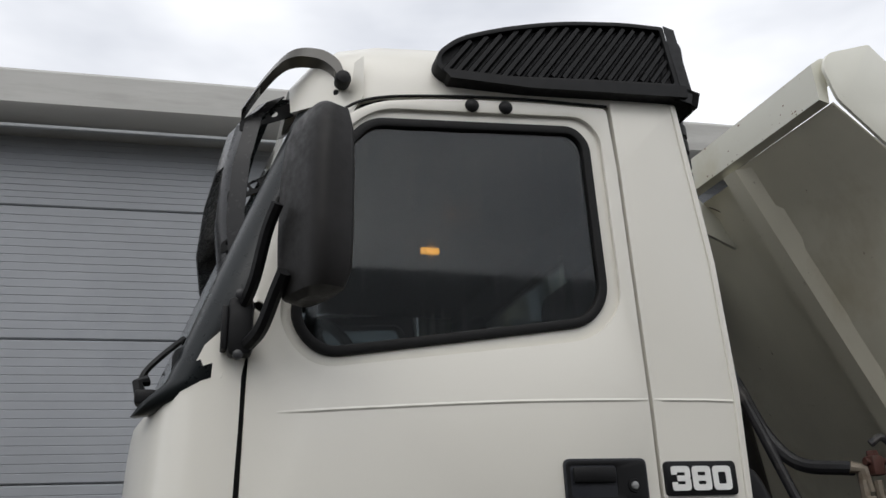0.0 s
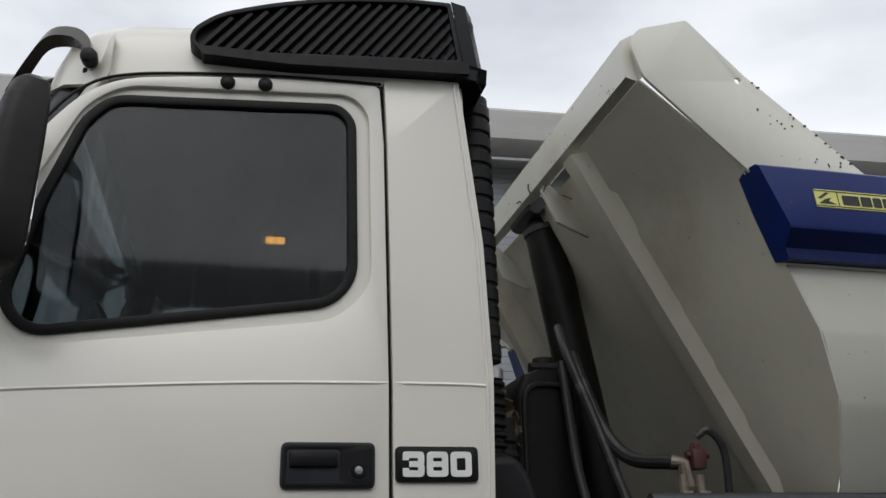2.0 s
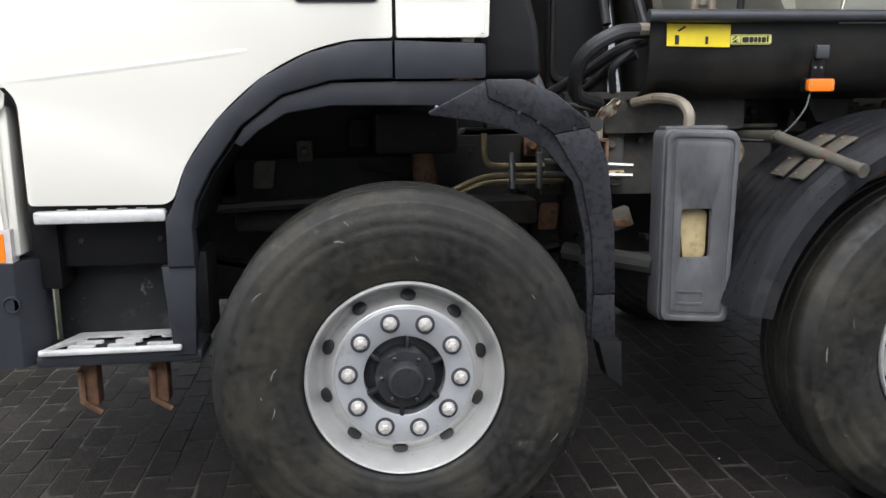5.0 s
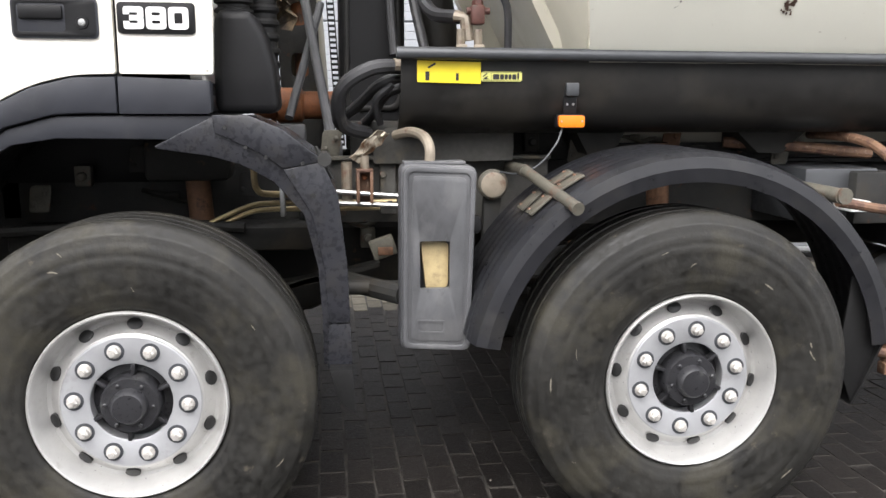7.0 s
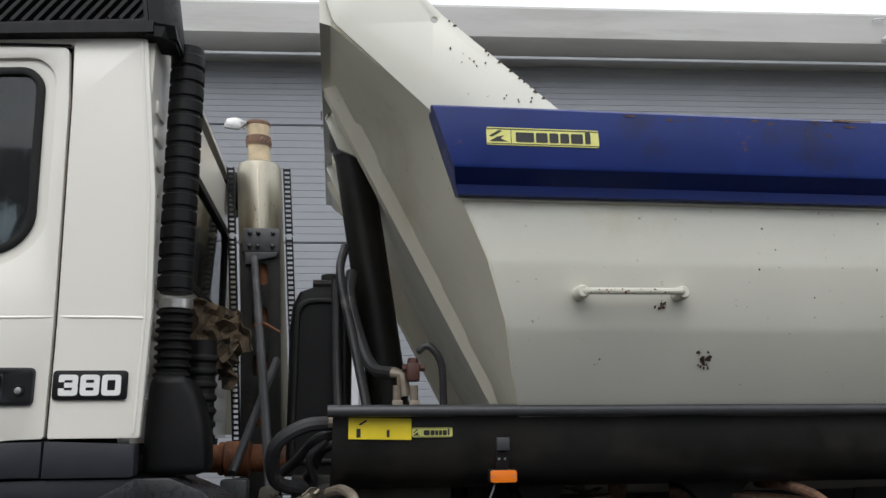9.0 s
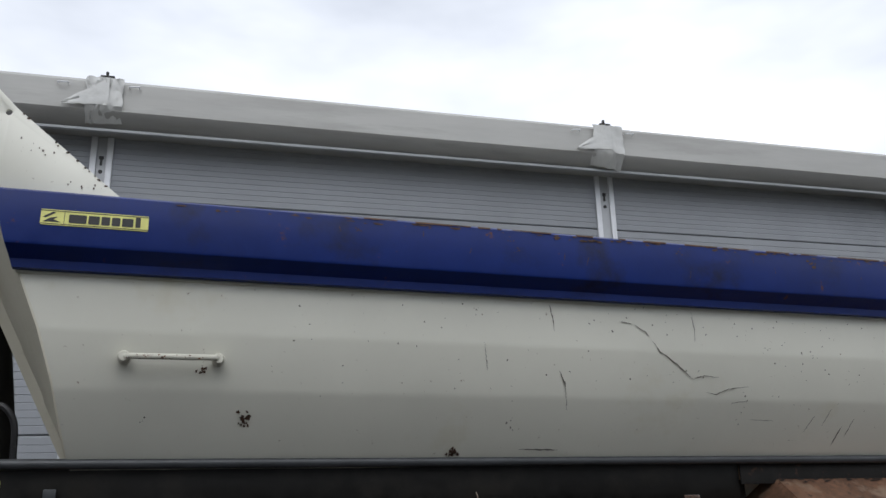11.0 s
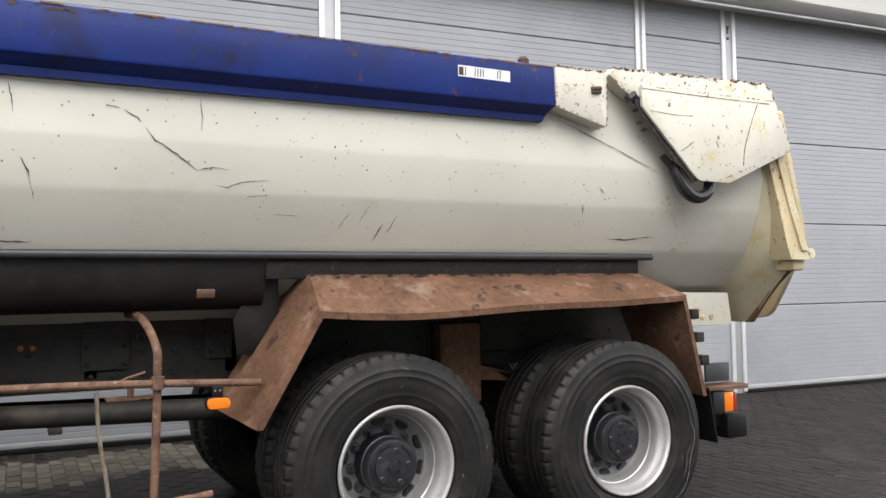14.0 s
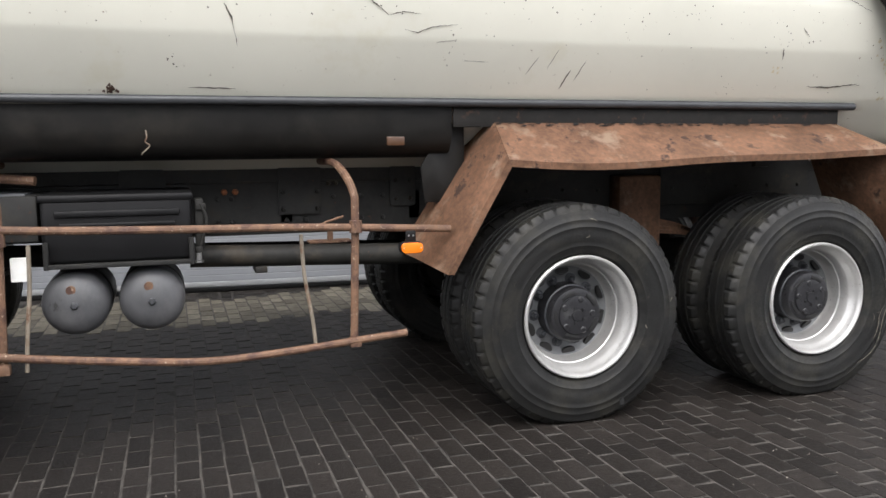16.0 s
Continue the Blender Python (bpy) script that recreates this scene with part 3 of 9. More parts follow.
def wrap(cx, w, seed):
    """A creased piece of sheet folded round the joint of the gutter box."""
    bm = B()
    rnd = random.Random(seed)
    sec = []
    for i in range(13):
        u = i / 12
        row = []
        for j in range(11):
            v = j / 10
            x = cx - w + 2 * w * u + 0.03 * noise.noise(Vector((u * 3, v * 4, seed)))
            fold = 0.035 * abs(noise.noise(Vector((u * 4 + v * 3, v * 2 - u, seed + 7)))) + 0.02 * noise.noise(Vector((u * 9, v * 7, seed)))
            z = 5.415 - 0.43 * v - 0.05 * u * v * (1 if seed % 2 else -0.3)
            y = WALL_Y - 0.46 + (0.0 if v < 0.72 else (v - 0.72) * 0.45) - 0.012 - fold
            row.append((x, y, z))
        sec.append(row)
    sheet(bm, sec, 0.004)
    part("wrap", bm, M_WRAP, fascia, "creased white sheet folded round the joint")
    bm = B()
    sec = []
    for i in range(9):
        u = i / 8
        x = cx - w - 0.20 + (w + 0.24) * u
        lo, hi = 5.10 + 0.03 * u, 5.125 + 0.29 * u
        sec.append([(x + 0.012 * noise.noise(Vector((u * 5, v * 3, seed + 3))), WALL_Y - 0.487 - 0.03 * abs(noise.noise(Vector((u * 4 - v * 5, v * 2, seed + 11)))), lo + (hi - lo) * v) for v in np.linspace(0, 1, 7)])
    sheet(bm, sec, 0.004)
    part("wrap_fold", bm, M_WRAP, fascia, "pointed fold of the creased sheet")
    c = B()
    box(c, cx - 0.06, cx + 0.07, WALL_Y - 0.43, WALL_Y - 0.30, 5.405, 5.47, 0.008)
    box(c, cx - 0.015, cx + 0.01, WALL_Y - 0.41, WALL_Y - 0.38, 5.46, 5.52, 0.004)
    part("clamp", c, M_FRAME, fascia, "dark metal joint clamp")
    for dx, dz in ((-0.42, 5.33), (0.22, 5.34)):
        h = B()
        tube(h, [(cx + dx, WALL_Y - 0.45, dz), (cx + dx, WALL_Y - 0.485, dz - 0.005), (cx + dx + 0.09, WALL_Y - 0.485, dz + 0.005), (cx + dx + 0.09, WALL_Y - 0.45, dz)], 0.008, 6)
        part("tie", h, M_STRIP, fascia)


for i, cx in enumerate((-4.7, 1.15, 6.37, 11.60, 18.1)):
    wrap(cx, 0.165 if i % 2 else 0.18, i + 1)
ceil = B()
box(ceil, -12, 26, WALL_Y + 0.2, 12, 5.3, 5.4)
roof = part("roof", ceil, M_CONC, None)
tagged(roof, "flat grey roof deck of the hall", "roof", kind="structure")

# added plain wall, never in view, that blocks the low sky on this side
bm = B()
box(bm, -25, 32, -15.3, -15.0, 0, 7.5)
south = new("wall_south", finish(bm, M_POST))
tagged(south, "added plain grey wall out of view, blocking the low sky", "wall", kind="structure")

# ---- low concrete block with yellow plastic chocks, by the hall ----
blockw = thing("concrete_block", "mossy low concrete block in front of the hall", "concrete block", (-2.6, 2.6, 0))
bm = B()
box(bm, -3.6, -1.75, 2.3, 2.9, 0, 0.62, 0.03)
part("block", bm, M_CONC, blockw)
for i, (x, w) in enumerate(((-2.5, 0.36), (-2.07, 0.30))):
    crate = thing("wheel_chock", "bright yellow plastic chock lying on the concrete block", "wheel chock", (x, 2.5, 0.62), group="yellow chocks")
    bm = B()
    plate(bm, rounded([(x - w / 2, 0.66, 0.01), (x + w / 2, 0.66, 0.01), (x + w / 2 - 0.03, 0.80, 0.02), (x - w / 2 + 0.09, 0.78, 0.02)]), 2.4, 2.62, r=0.008)
    part("body", bm, M_YPLAST, crate)
    for k in range(3):
        bm = B()
        box(bm, x - 0.06 + k * 0.07, x - 0.03 + k * 0.07, 2.394, 2.402, 0.69, 0.745, 0.003)
        part("slot", bm, M_INK, crate, "dark slot")
    bm = B()
    box(bm, x - w / 2, x + w / 2, 2.38, 2.66, 0.622, 0.66, 0.006)
    part("base", bm, M_WHITEPL, crate, "white base plate")

# ---- the truck ----
truck = thing("tipper_truck", "cream-white four-axle tipper truck with blue-edged steel body on wet paving", "truck", (3.4, 1.3, 0))
YC = 1.3
SIDE = 0.095


def far(p):
    return (p[0], 2 * YC - p[1], p[2])


def mirrored(ob, name=None):
    """The same part on the truck's other side."""
    o = new(name or ob.name.split(".")[0], ob.data)
    o.parent = ob.parent
    o.matrix_parent_inverse = ob.matrix_parent_inverse
    o.matrix_basis = Matrix.Translation((0, 2 * YC, 0)) @ Matrix.Diagonal((1, -1, 1, 1))
    return o


# cab: door
door_edge = [(-1.047, 1.05, 0.015), (-0.672, 1.045, 0.02), (-0.648, 1.06, 0.02), (-0.61, 1.16, 0.05), (-0.515, 1.29, 0.08), (-0.385, 1.405, 0.08), (-0.25, 1.475, 0.08), (-0.13, 1.505, 0.05),
             (-0.008, 1.508, 0.01), (-0.008, 1.87, 0), (-0.022, 2.60, 0), (-0.035, 2.795, 0.02), (-0.30, 2.787, 0.1), (-0.55, 2.767, 0.1), (-0.76, 2.735, 0.08), (-0.86, 2.675, 0.06), (-0.945, 2.56, 0.05),
             (-1.055, 2.34, 0.1), (-1.092, 1.99, 0.1), (-1.105, 1.41, 0.01), (-1.05, 1.345, 0.03)]
press = [(-1.03, 2.06, 0.1), (-0.94, 1.945, 0.08), (-0.15, 2.045, 0.10), (-0.055, 2.15, 0.06), (-0.065, 2.70, 0.06), (-0.12, 2.757, 0.05), (-0.76, 2.712, 0.06), (-0.85, 2.64, 0.05), (-0.965, 2.36, 0.05)]
win_out = [(-1.0, 2.065, 0.08), (-0.92, 1.972, 0.08), (-0.16, 2.085, 0.09), (-0.092, 2.17, 0.06), (-0.102, 2.675, 0.05), (-0.15, 2.725, 0.04), (-0.79, 2.682, 0.05), (-0.86, 2.60, 0.04), (-0.945, 2.33, 0.05)]
def shrink(pts, d):
    """Moves each corner of an outline inwards by d."""
    k, out = len(pts), []
    area = sum(pts[i - 1][0] * pts[i][1] - pts[i][0] * pts[i - 1][1] for i in range(k))
    s = 1 if area > 0 else -1
    for i, (x, z, r) in enumerate(pts):
        a, b = pts[i - 1], pts[(i + 1) % k]
        u, w = Vector((x - a[0], z - a[1])).normalized(), Vector((b[0] - x, b[1] - z)).normalized()
        n1, n2 = Vector((-u.y, u.x)) * s, Vector((-w.y, w.x)) * s
        m = (n1 + n2)
        m = m / max(0.3, m.length_squared) * 2
        out.append((x + m.x * d, z + m.y * d, max(0.01, r - d * 0.5)))
    return out


bm = B()
plate(bm, rounded(door_edge), SIDE, SIDE + 0.03, [rounded(press)], r=0.007)
ridge = [(-1.02, 1.836), (-0.8, 1.85), (-0.4, 1.87), (-0.012, 1.879)]
def wedge(bm, line, h, d, y):
    """A pressed line: a low ridge along the points."""
    secs = []
    line = [p[:2] for p in curve([(x, z, 0) for x, z in line], 6)]
    for i, (x, z) in enumerate(line):
        k = d * min(1.0, 0.05 + 10 * i / len(line), 0.3 + 12 * (len(line) - 1 - i) / len(line))
        secs.append([(x, y + 0.002, z + h), (x, y - k * 0.8, z + h * 0.3), (x, y - k, z), (x, y + 0.002, z - h)])
    loft(bm, secs, caps=True)
wedge(bm, ridge, 0.008, 0.0032, SIDE)
wedge(bm, [(-1.09, 1.392), (-0.8, 1.426), (-0.6, 1.450), (-0.42, 1.474)], 0.013, 0.0036, SIDE)
door = part("cab_door", bm, M_CAB, truck, "cream-white driver's door with black window seal")
bm = B()
plate(bm, rounded(shrink(press, -0.012)), SIDE + 0.014, SIDE + 0.028, [rounded(shrink(win_out, 0.006))], r=0.002)
part("window_surround", bm, M_CAB, door)
bm = B()
plate(bm, rounded(win_out), SIDE + 0.002, SIDE + 0.03, [rounded(shrink(win_out, 0.028))], r=0.006)
part("window_seal", bm, M_RUBBER, door, "black rubber window seal")
bm = B()
plate(bm, rounded(shrink(win_out, 0.026)), SIDE + 0.016, SIDE + 0.021)
part("window_pane", bm, M_GLASS, door, "dark rain-streaked side window").visible_shadow = False
bm = B()
plate(bm, rounded(shrink(door_edge, 0.03)), SIDE + 0.06, SIDE + 0.075, [rounded(shrink(win_out, 0.01))])
part("inner_trim", bm, M_TRIM, door, "dark grey inner door trim")
# drip gap and dark seam behind the door edges
bm = B()
plate(bm, rounded(shrink(door_edge, -0.012)), SIDE + 0.026, SIDE + 0.05, [rounded(shrink(press, 0.01))])
part("door_gap", bm, M_RUBBER, truck, "black rubber door gap")
door_far = mirrored(door)
for ch in list(door.children):
    c = mirrored(ch)
    c.parent = door_far
    c.matrix_basis = ch.matrix_basis.copy()
    c.matrix_parent_inverse = ch.matrix_parent_inverse.copy()
    c.matrix_parent_inverse = Matrix.Identity(4)
    c.visible_shadow = ch.visible_shadow
for ch in door.children:
    ch.matrix_parent_inverse = Matrix.Identity(4)

# door handle
bm = B()
plate(bm, rounded([(-0.283, 1.607, 0.018), (-0.045, 1.607, 0.018), (-0.045, 1.722, 0.018), (-0.283, 1.722, 0.018)]), SIDE - 0.008, SIDE + 0.004, r=0.003)
part("handle", bm, M_PLASTIC, door, "dark plastic door handle with key lock")
bm = B()
plate(bm, rounded([(-0.278, 1.612, 0.014), (-0.05, 1.612, 0.014), (-0.05, 1.717, 0.014), (-0.278, 1.717, 0.014)]), SIDE - 0.010, SIDE - 0.007, [rounded([(-0.268, 1.625, 0.012), (-0.135, 1.625, 0.012), (-0.135, 1.705, 0.012), (-0.268, 1.705, 0.012)])], r=0.002)
box(bm, -0.262, -0.14, SIDE - 0.020, SIDE - 0.008, 1.66, 1.700, 0.006)
lathe(bm, [(0.019, 0), (0.017, -0.005)], -0.088, SIDE - 0.009, 1.652, n=20)
part("grip", bm, M_BLACK, door)
bm = B()
lathe(bm, [(0.011, 0), (0.010, -0.004), (0.004, -0.005)], -0.088, SIDE - 0.013, 1.652, n=16)
part("key_lock", bm, M_STEEL, door, "small steel key lock")

# quarter panel behind the door
bm = B()
plate(bm, rounded([(0.004, 1.508, 0.006), (0.272, 1.508, 0.01), (0.285, 1.9, 0), (0.272, 2.3, 0), (0.215, 2.84, 0.01), (-0.02, 2.82, 0.01), (-0.010, 2.60, 0), (0.004, 1.87, 0)]), SIDE, SIDE + 0.03, r=0.006)
wedge(bm, [(0.008, 1.879), (0.10, 1.879), (0.2, 1.879), (0.268, 1.877)], 0.008, 0.0032, SIDE)
tube(bm, [(0.255, SIDE, 1.52), (0.267, SIDE, 1.9), (0.254, SIDE, 2.3), (0.199, SIDE, 2.83)], 0.006, 6)
quarter = part("quarter_panel", bm, M_CAB, truck, "cream-white panel behind the door")
mirrored(quarter)
# number badge
bm = B()
plate(bm, rounded([(0.008, 1.623, 0.014), (0.229, 1.623, 0.014), (0.229, 1.713, 0.014), (0.008, 1.713, 0.014)]), SIDE - 0.008, SIDE, r=0.002)
badge = part("badge", bm, M_BLACK, truck, "black badge with white numerals 380")
NW, NH, NS = 0.057, 0.064, 0.0165
def numeral(x, z, kind):
    """A block numeral with even strokes."""
    bm = B()
    h = NH / 2
    if kind == "3":
        o = [(0, 0, 0.008), (NW, 0, 0.012), (NW, h - 0.003, 0.004), (NW - 0.003, h, 0.002), (NW, h + 0.003, 0.004), (NW, NH, 0.012), (0, NH, 0.008), (0, NH - 1.35 * NS, 0.001), (NS, NH - 1.35 * NS, 0.001), (NS, NH - NS, 0.001),
             (NW - NS, NH - NS, 0.002), (NW - NS, h + 0.45 * NS, 0.002), (0.3 * NW, h + 0.45 * NS, 0.001), (0.3 * NW, h - 0.45 * NS, 0.001), (NW - NS, h - 0.45 * NS, 0.002), (NW - NS, NS, 0.002), (NS, NS, 0.001), (NS, 1.35 * NS, 0.001), (0, 1.35 * NS, 0.001)]
        holes = []
    else:
        o = [(0, 0, 0.012), (NW, 0, 0.012), (NW, NH, 0.012), (0, NH, 0.012)]
        cuts = ((NS, NH - NS),) if kind == "0" else ((NS * 0.95, h - 0.42 * NS), (h + 0.42 * NS, NH - NS * 0.95))
        holes = [rounded([(x + NS, z + a, 0.003), (x + NW - NS, z + a, 0.003), (x + NW - NS, z + b, 0.003), (x + NS, z + b, 0.003)], 2) for a, b in cuts]
    plate(bm, rounded([(x + a, z + b, r) for a, b, r in o], 3), SIDE - 0.0105, SIDE - 0.007, holes)
    part("numeral", bm, M_WHITEPL, badge, "white numeral")
for k, ch in enumerate("380"):
    numeral(0.0265 + k * 0.0635, 1.636, ch)

# cab front: plan sections from the door gap round the corner to the middle
def plan(z, xf, xs, rc=0.0, y_in=0.0, top=None):
    """A half plan at height z: along the side from xs, round the corner at xf, on to the middle of the nose."""
    y0 = SIDE + y_in
    pts = [(xs, y0), (xf + 0.17, y0), (xf + 0.11, y0 + 0.012), (xf + 0.06, y0 + 0.042), (xf + 0.025, y0 + 0.085), (xf, y0 + 0.14), (xf - 0.03, y0 + 0.23), (xf - 0.06, y0 + 0.4), (xf - 0.085, y0 + 0.7), (xf - 0.10, YC)]
    return [(x, y, top(x) if top else z) for x, y in pts]


def whole(pts):
    return pts + [far(p) for p in reversed(pts[:-1])]


bm = B()
sheet(bm, [whole(plan(z, xf, xs, rc)) for z, xf, xs, rc in ((1.375, -1.325, -1.118, 0), (1.5, -1.325, -1.118, 0), (1.7, -1.315, -1.112, 0), (1.8, -1.31, -1.108, 0))] + [whole(plan(0, -1.305, -1.104, top=lambda x: float(np.interp(x, [-1.36, -1.30, -1.25, -1.22, -1.19, -1.12], [1.85, 1.865, 1.885, 1.935, 2.015, 2.07]))))], 0.012)
front = part("front_panel", bm, M_CAB, truck, "cream-white cab front panel with rounded corners")
bm = B()
loft(bm, [whole(plan(0, -1.303 + d, -1.11 + d, top=lambda x: float(np.interp(x - d, [-1.36, -1.30, -1.25, -1.22, -1.19, -1.12], [1.845, 1.86, 1.88, 1.93, 2.01, 2.065])) + h)) for d, h in ((0.0, 0.0), (0.012, 0.035), (0.04, 0.06), (0.08, 0.03))], closed=False)
part("scuttle", bm, M_BLACK, truck, "black plastic scuttle under the windscreen")
# windscreen, with black edge
scr = [(1.93, -1.275, 0.035), (2.2, -1.175, 0.055), (2.5, -1.06, 0.085), (2.75, -0.965, 0.115), (2.88, -0.92, 0.13)]
def screen(d, cut):
    out = []
    for z, xf, yi in scr:
        pts = [(xf + 0.12, SIDE + yi + cut, z), (xf + 0.045, SIDE + yi + 0.03 + cut, z), (xf + 0.01, SIDE + yi + 0.10 + cut, z), (xf - 0.07, SIDE + yi + 0.45, z), (xf - 0.10, YC, z)]
        out.append(whole([(x + d, y, zz) for x, y, zz in pts]))
    return out
bm = B()
sheet(bm, screen(0.0, 0.05), 0.006)
part("windscreen", bm, M_SHIELD, truck, "raked curved windscreen").visible_shadow = False
for flip in (False, True):
    bm = B()
    secs = []
    for z, xf, yi in [(1.862, -1.40, 0.15), (1.885, -1.345, 0.085)] + scr:
        c = Vector((xf + 0.075, SIDE + yi + 0.0, z))
        w = 0.45 if z < 1.87 else 0.85 if z < 1.9 else 1.0
        secs.append([c + w * Vector(v) for v in ((-0.06, 0.10, 0), (-0.085, 0.075, 0), (-0.08, 0.04, 0), (-0.058, 0.006, 0), (-0.02, -0.022, 0), (0.012, -0.030, 0), (0.036, -0.024, 0), (0.045, 0.03, 0))])
    if flip:
        secs = [[far(p) for p in s] for s in secs]
    loft(bm, secs, caps=True)
    part("screen_edge", bm, M_PILLAR, truck, "glossy black windscreen edge strip", angle=60)
    bm = B()
    secs = []
    for (z, xf, yi), xd in zip(scr, (-1.10, -1.085, -0.995, -0.83, -0.75)):
        xd = {1.93: -1.097, 2.2: -1.075, 2.5: -0.985, 2.75: -0.79, 2.88: -0.80}[z]
        a = Vector((xf + 0.10, SIDE + yi - 0.012, z))
        b = Vector((max(xd - 0.01, xf + 0.12), SIDE + 0.004, z))
        m1 = a.lerp(b, 0.5) + Vector((-0.012, -0.012, 0))
        secs.append([a, m1, b, b + Vector((0, 0.06, 0)), a + Vector((0.04, 0.08, 0))])
    if flip:
        secs = [[far(p) for p in s] for s in secs]
    loft(bm, secs, caps=True)
    part("windscreen_pillar", bm, M_CAB, truck)
# roof
bm = B()
secs = []
for x, zc, ze, yi in ((-0.99, 2.90, 2.86, 0.22), (-0.93, 2.95, 2.86, 0.10), (-0.86, 2.995, 2.84, 0.045), (-0.75, 3.03, 2.815, 0.02), (-0.5, 3.06, 2.81, 0.012), (-0.1, 3.08, 2.83, 0.008), (0.15, 3.08, 2.85, 0.006), (0.21, 3.06, 2.86, 0.01)):
    y0 = SIDE + yi
    low = float(np.interp(x, [-0.99, -0.93, -0.86, -0.75, -0.5, 0.2], [2.76, 2.74, 2.725, 2.757, 2.790, 2.815]))
    half = [(x, y0 - 0.25 * max(0, yi - 0.02), low), (x, y0, ze), (x, y0 + 0.012, ze + (zc - ze) * 0.35), (x, y0 + 0.05, ze + (zc - ze) * 0.66), (x, y0 + 0.14, ze + (zc - ze) * 0.86), (x, y0 + 0.4, ze + (zc - ze) * 0.96), (x, YC, zc)]
    secs.append(whole(half))
sheet(bm, secs, 0.015)
part("roof_shell", bm, M_CAB, truck, "cream-white rounded cab roof", angle=60)
bm = B()
for x in (-0.478, -0.372):
    lathe(bm, [(0.021, 0.004), (0.021, -0.006), (0.014, -0.012), (0.004, -0.014)], x, 0.093, 2.752 + (x + 0.478) * 0.05, n=16)
pieces("hinge_plug", bm, M_BLACK, truck, "round black plugs over the door")
# rear wall with window and pressed ribs
bm = B()
plate(bm, rounded([(SIDE + 0.03, 1.50, 0.03), (2 * YC - SIDE - 0.03, 1.50, 0.03), (2 * YC - SIDE - 0.03, 2.9, 0.1), (SIDE + 0.03, 2.9, 0.1)]), 0.20, 0.235, [rounded([(0.45, 2.15, 0.08), (2.15, 2.15, 0.08), (2.15, 2.65, 0.08), (0.45, 2.65, 0.08)])], axis="x", r=0.004)
for z in (1.62, 1.75, 1.88, 2.01):
    box(bm, 0.233, 0.247, 0.3, 2.3, z - 0.03, z + 0.03, 0.008)
for y in (0.25, 2.35):
    for k in range(6):
        box(bm, 0.233, 0.245, y - 0.06, y + 0.06, 2.16 + 0.09 * k, 2.21 + 0.09 * k, 0.006)
rearw = part("rear_wall", bm, M_CAB, truck, "cream cab back wall with pressed ribs")
bm = B()
plate(bm, rounded([(0.44, 2.14, 0.08), (2.16, 2.14, 0.08), (2.16, 2.66, 0.08), (0.44, 2.66, 0.08)]), 0.215, 0.245, [rounded([(0.475, 2.175, 0.07), (2.125, 2.175, 0.07), (2.125, 2.625, 0.07), (0.475, 2.625, 0.07)])], axis="x", r=0.005)
part("seal", bm, M_RUBBER, rearw, "black rubber seal")
bm = B()
plate(bm, rounded([(0.46, 2.16, 0.07), (2.14, 2.16, 0.07), (2.14, 2.64, 0.07), (0.46, 2.64, 0.07)]), 0.222, 0.227, axis="x")
part("pane", bm, M_GLASS, rearw, "dark rear window pane").visible_shadow = False
# floor, engine tunnel, underside
bm = B()
box(bm, -1.3, 0.2, 0.16, 2.44, 1.40, 1.46, 0.01)
box(bm, -1.2, 0.2, 0.85, 1.75, 1.1, 1.62, 0.05)
part("cab_floor", bm, M_BLACK, truck, "dark cab floor and engine tunnel")
# headlining and back lining
bm = B()
box(bm, -0.88, 0.19, 0.14, 2.46, 2.765, 2.785, 0.006)
part("headlining", bm, M_TRIM, truck, "dark grey cab headlining")
bm = B()
plate(bm, rounded([(0.14, 1.46, 0.03), (2.46, 1.46, 0.03), (2.46, 2.77, 0.05), (0.14, 2.77, 0.05)]), 0.17, 0.195, [rounded([(0.48, 2.18, 0.07), (2.12, 2.18, 0.07), (2.12, 2.62, 0.07), (0.48, 2.62, 0.07)])], axis="x")
part("back_lining", bm, M_TRIM, truck, "dark grey cab back lining")
# dashboard, wheel, seats
bm = B()
prof = [(-1.28, 1.46), (-0.93, 1.46), (-0.88, 1.85), (-0.95, 2.0), (-1.10, 2.06), (-1.27, 2.02)]
loft(bm, [[(x, y, z) for x, z in prof] for y in (0.17, 2.43)], caps=True)
soften(bm, list(bm.edges), 0.02)
part("dashboard", bm, M_TRIM, truck, "dark grey dashboard")
bm = B()
wc = pose(-0.73, 0.66, 2.02, 0, 60, 0)
ring = [wc @ Vector((0.225 * math.cos(a), 0.225 * math.sin(a), 0)) for a in (math.tau * k / 32 for k in range(33))]
tube(bm, ring, 0.017, 8)
for a in (0.3, 2.84, 4.71):
    tube(bm, [wc @ Vector((0, 0, -0.03)), wc @ Vector((0.21 * math.cos(a), 0.21 * math.sin(a), 0))], 0.014, 6)
tube(bm, [wc @ Vector((0, 0, -0.02)), wc @ Vector((0, 0, -0.5))], 0.03, 8)
part("steering_wheel", bm, M_BLACK, truck, "black four-spoke steering wheel")
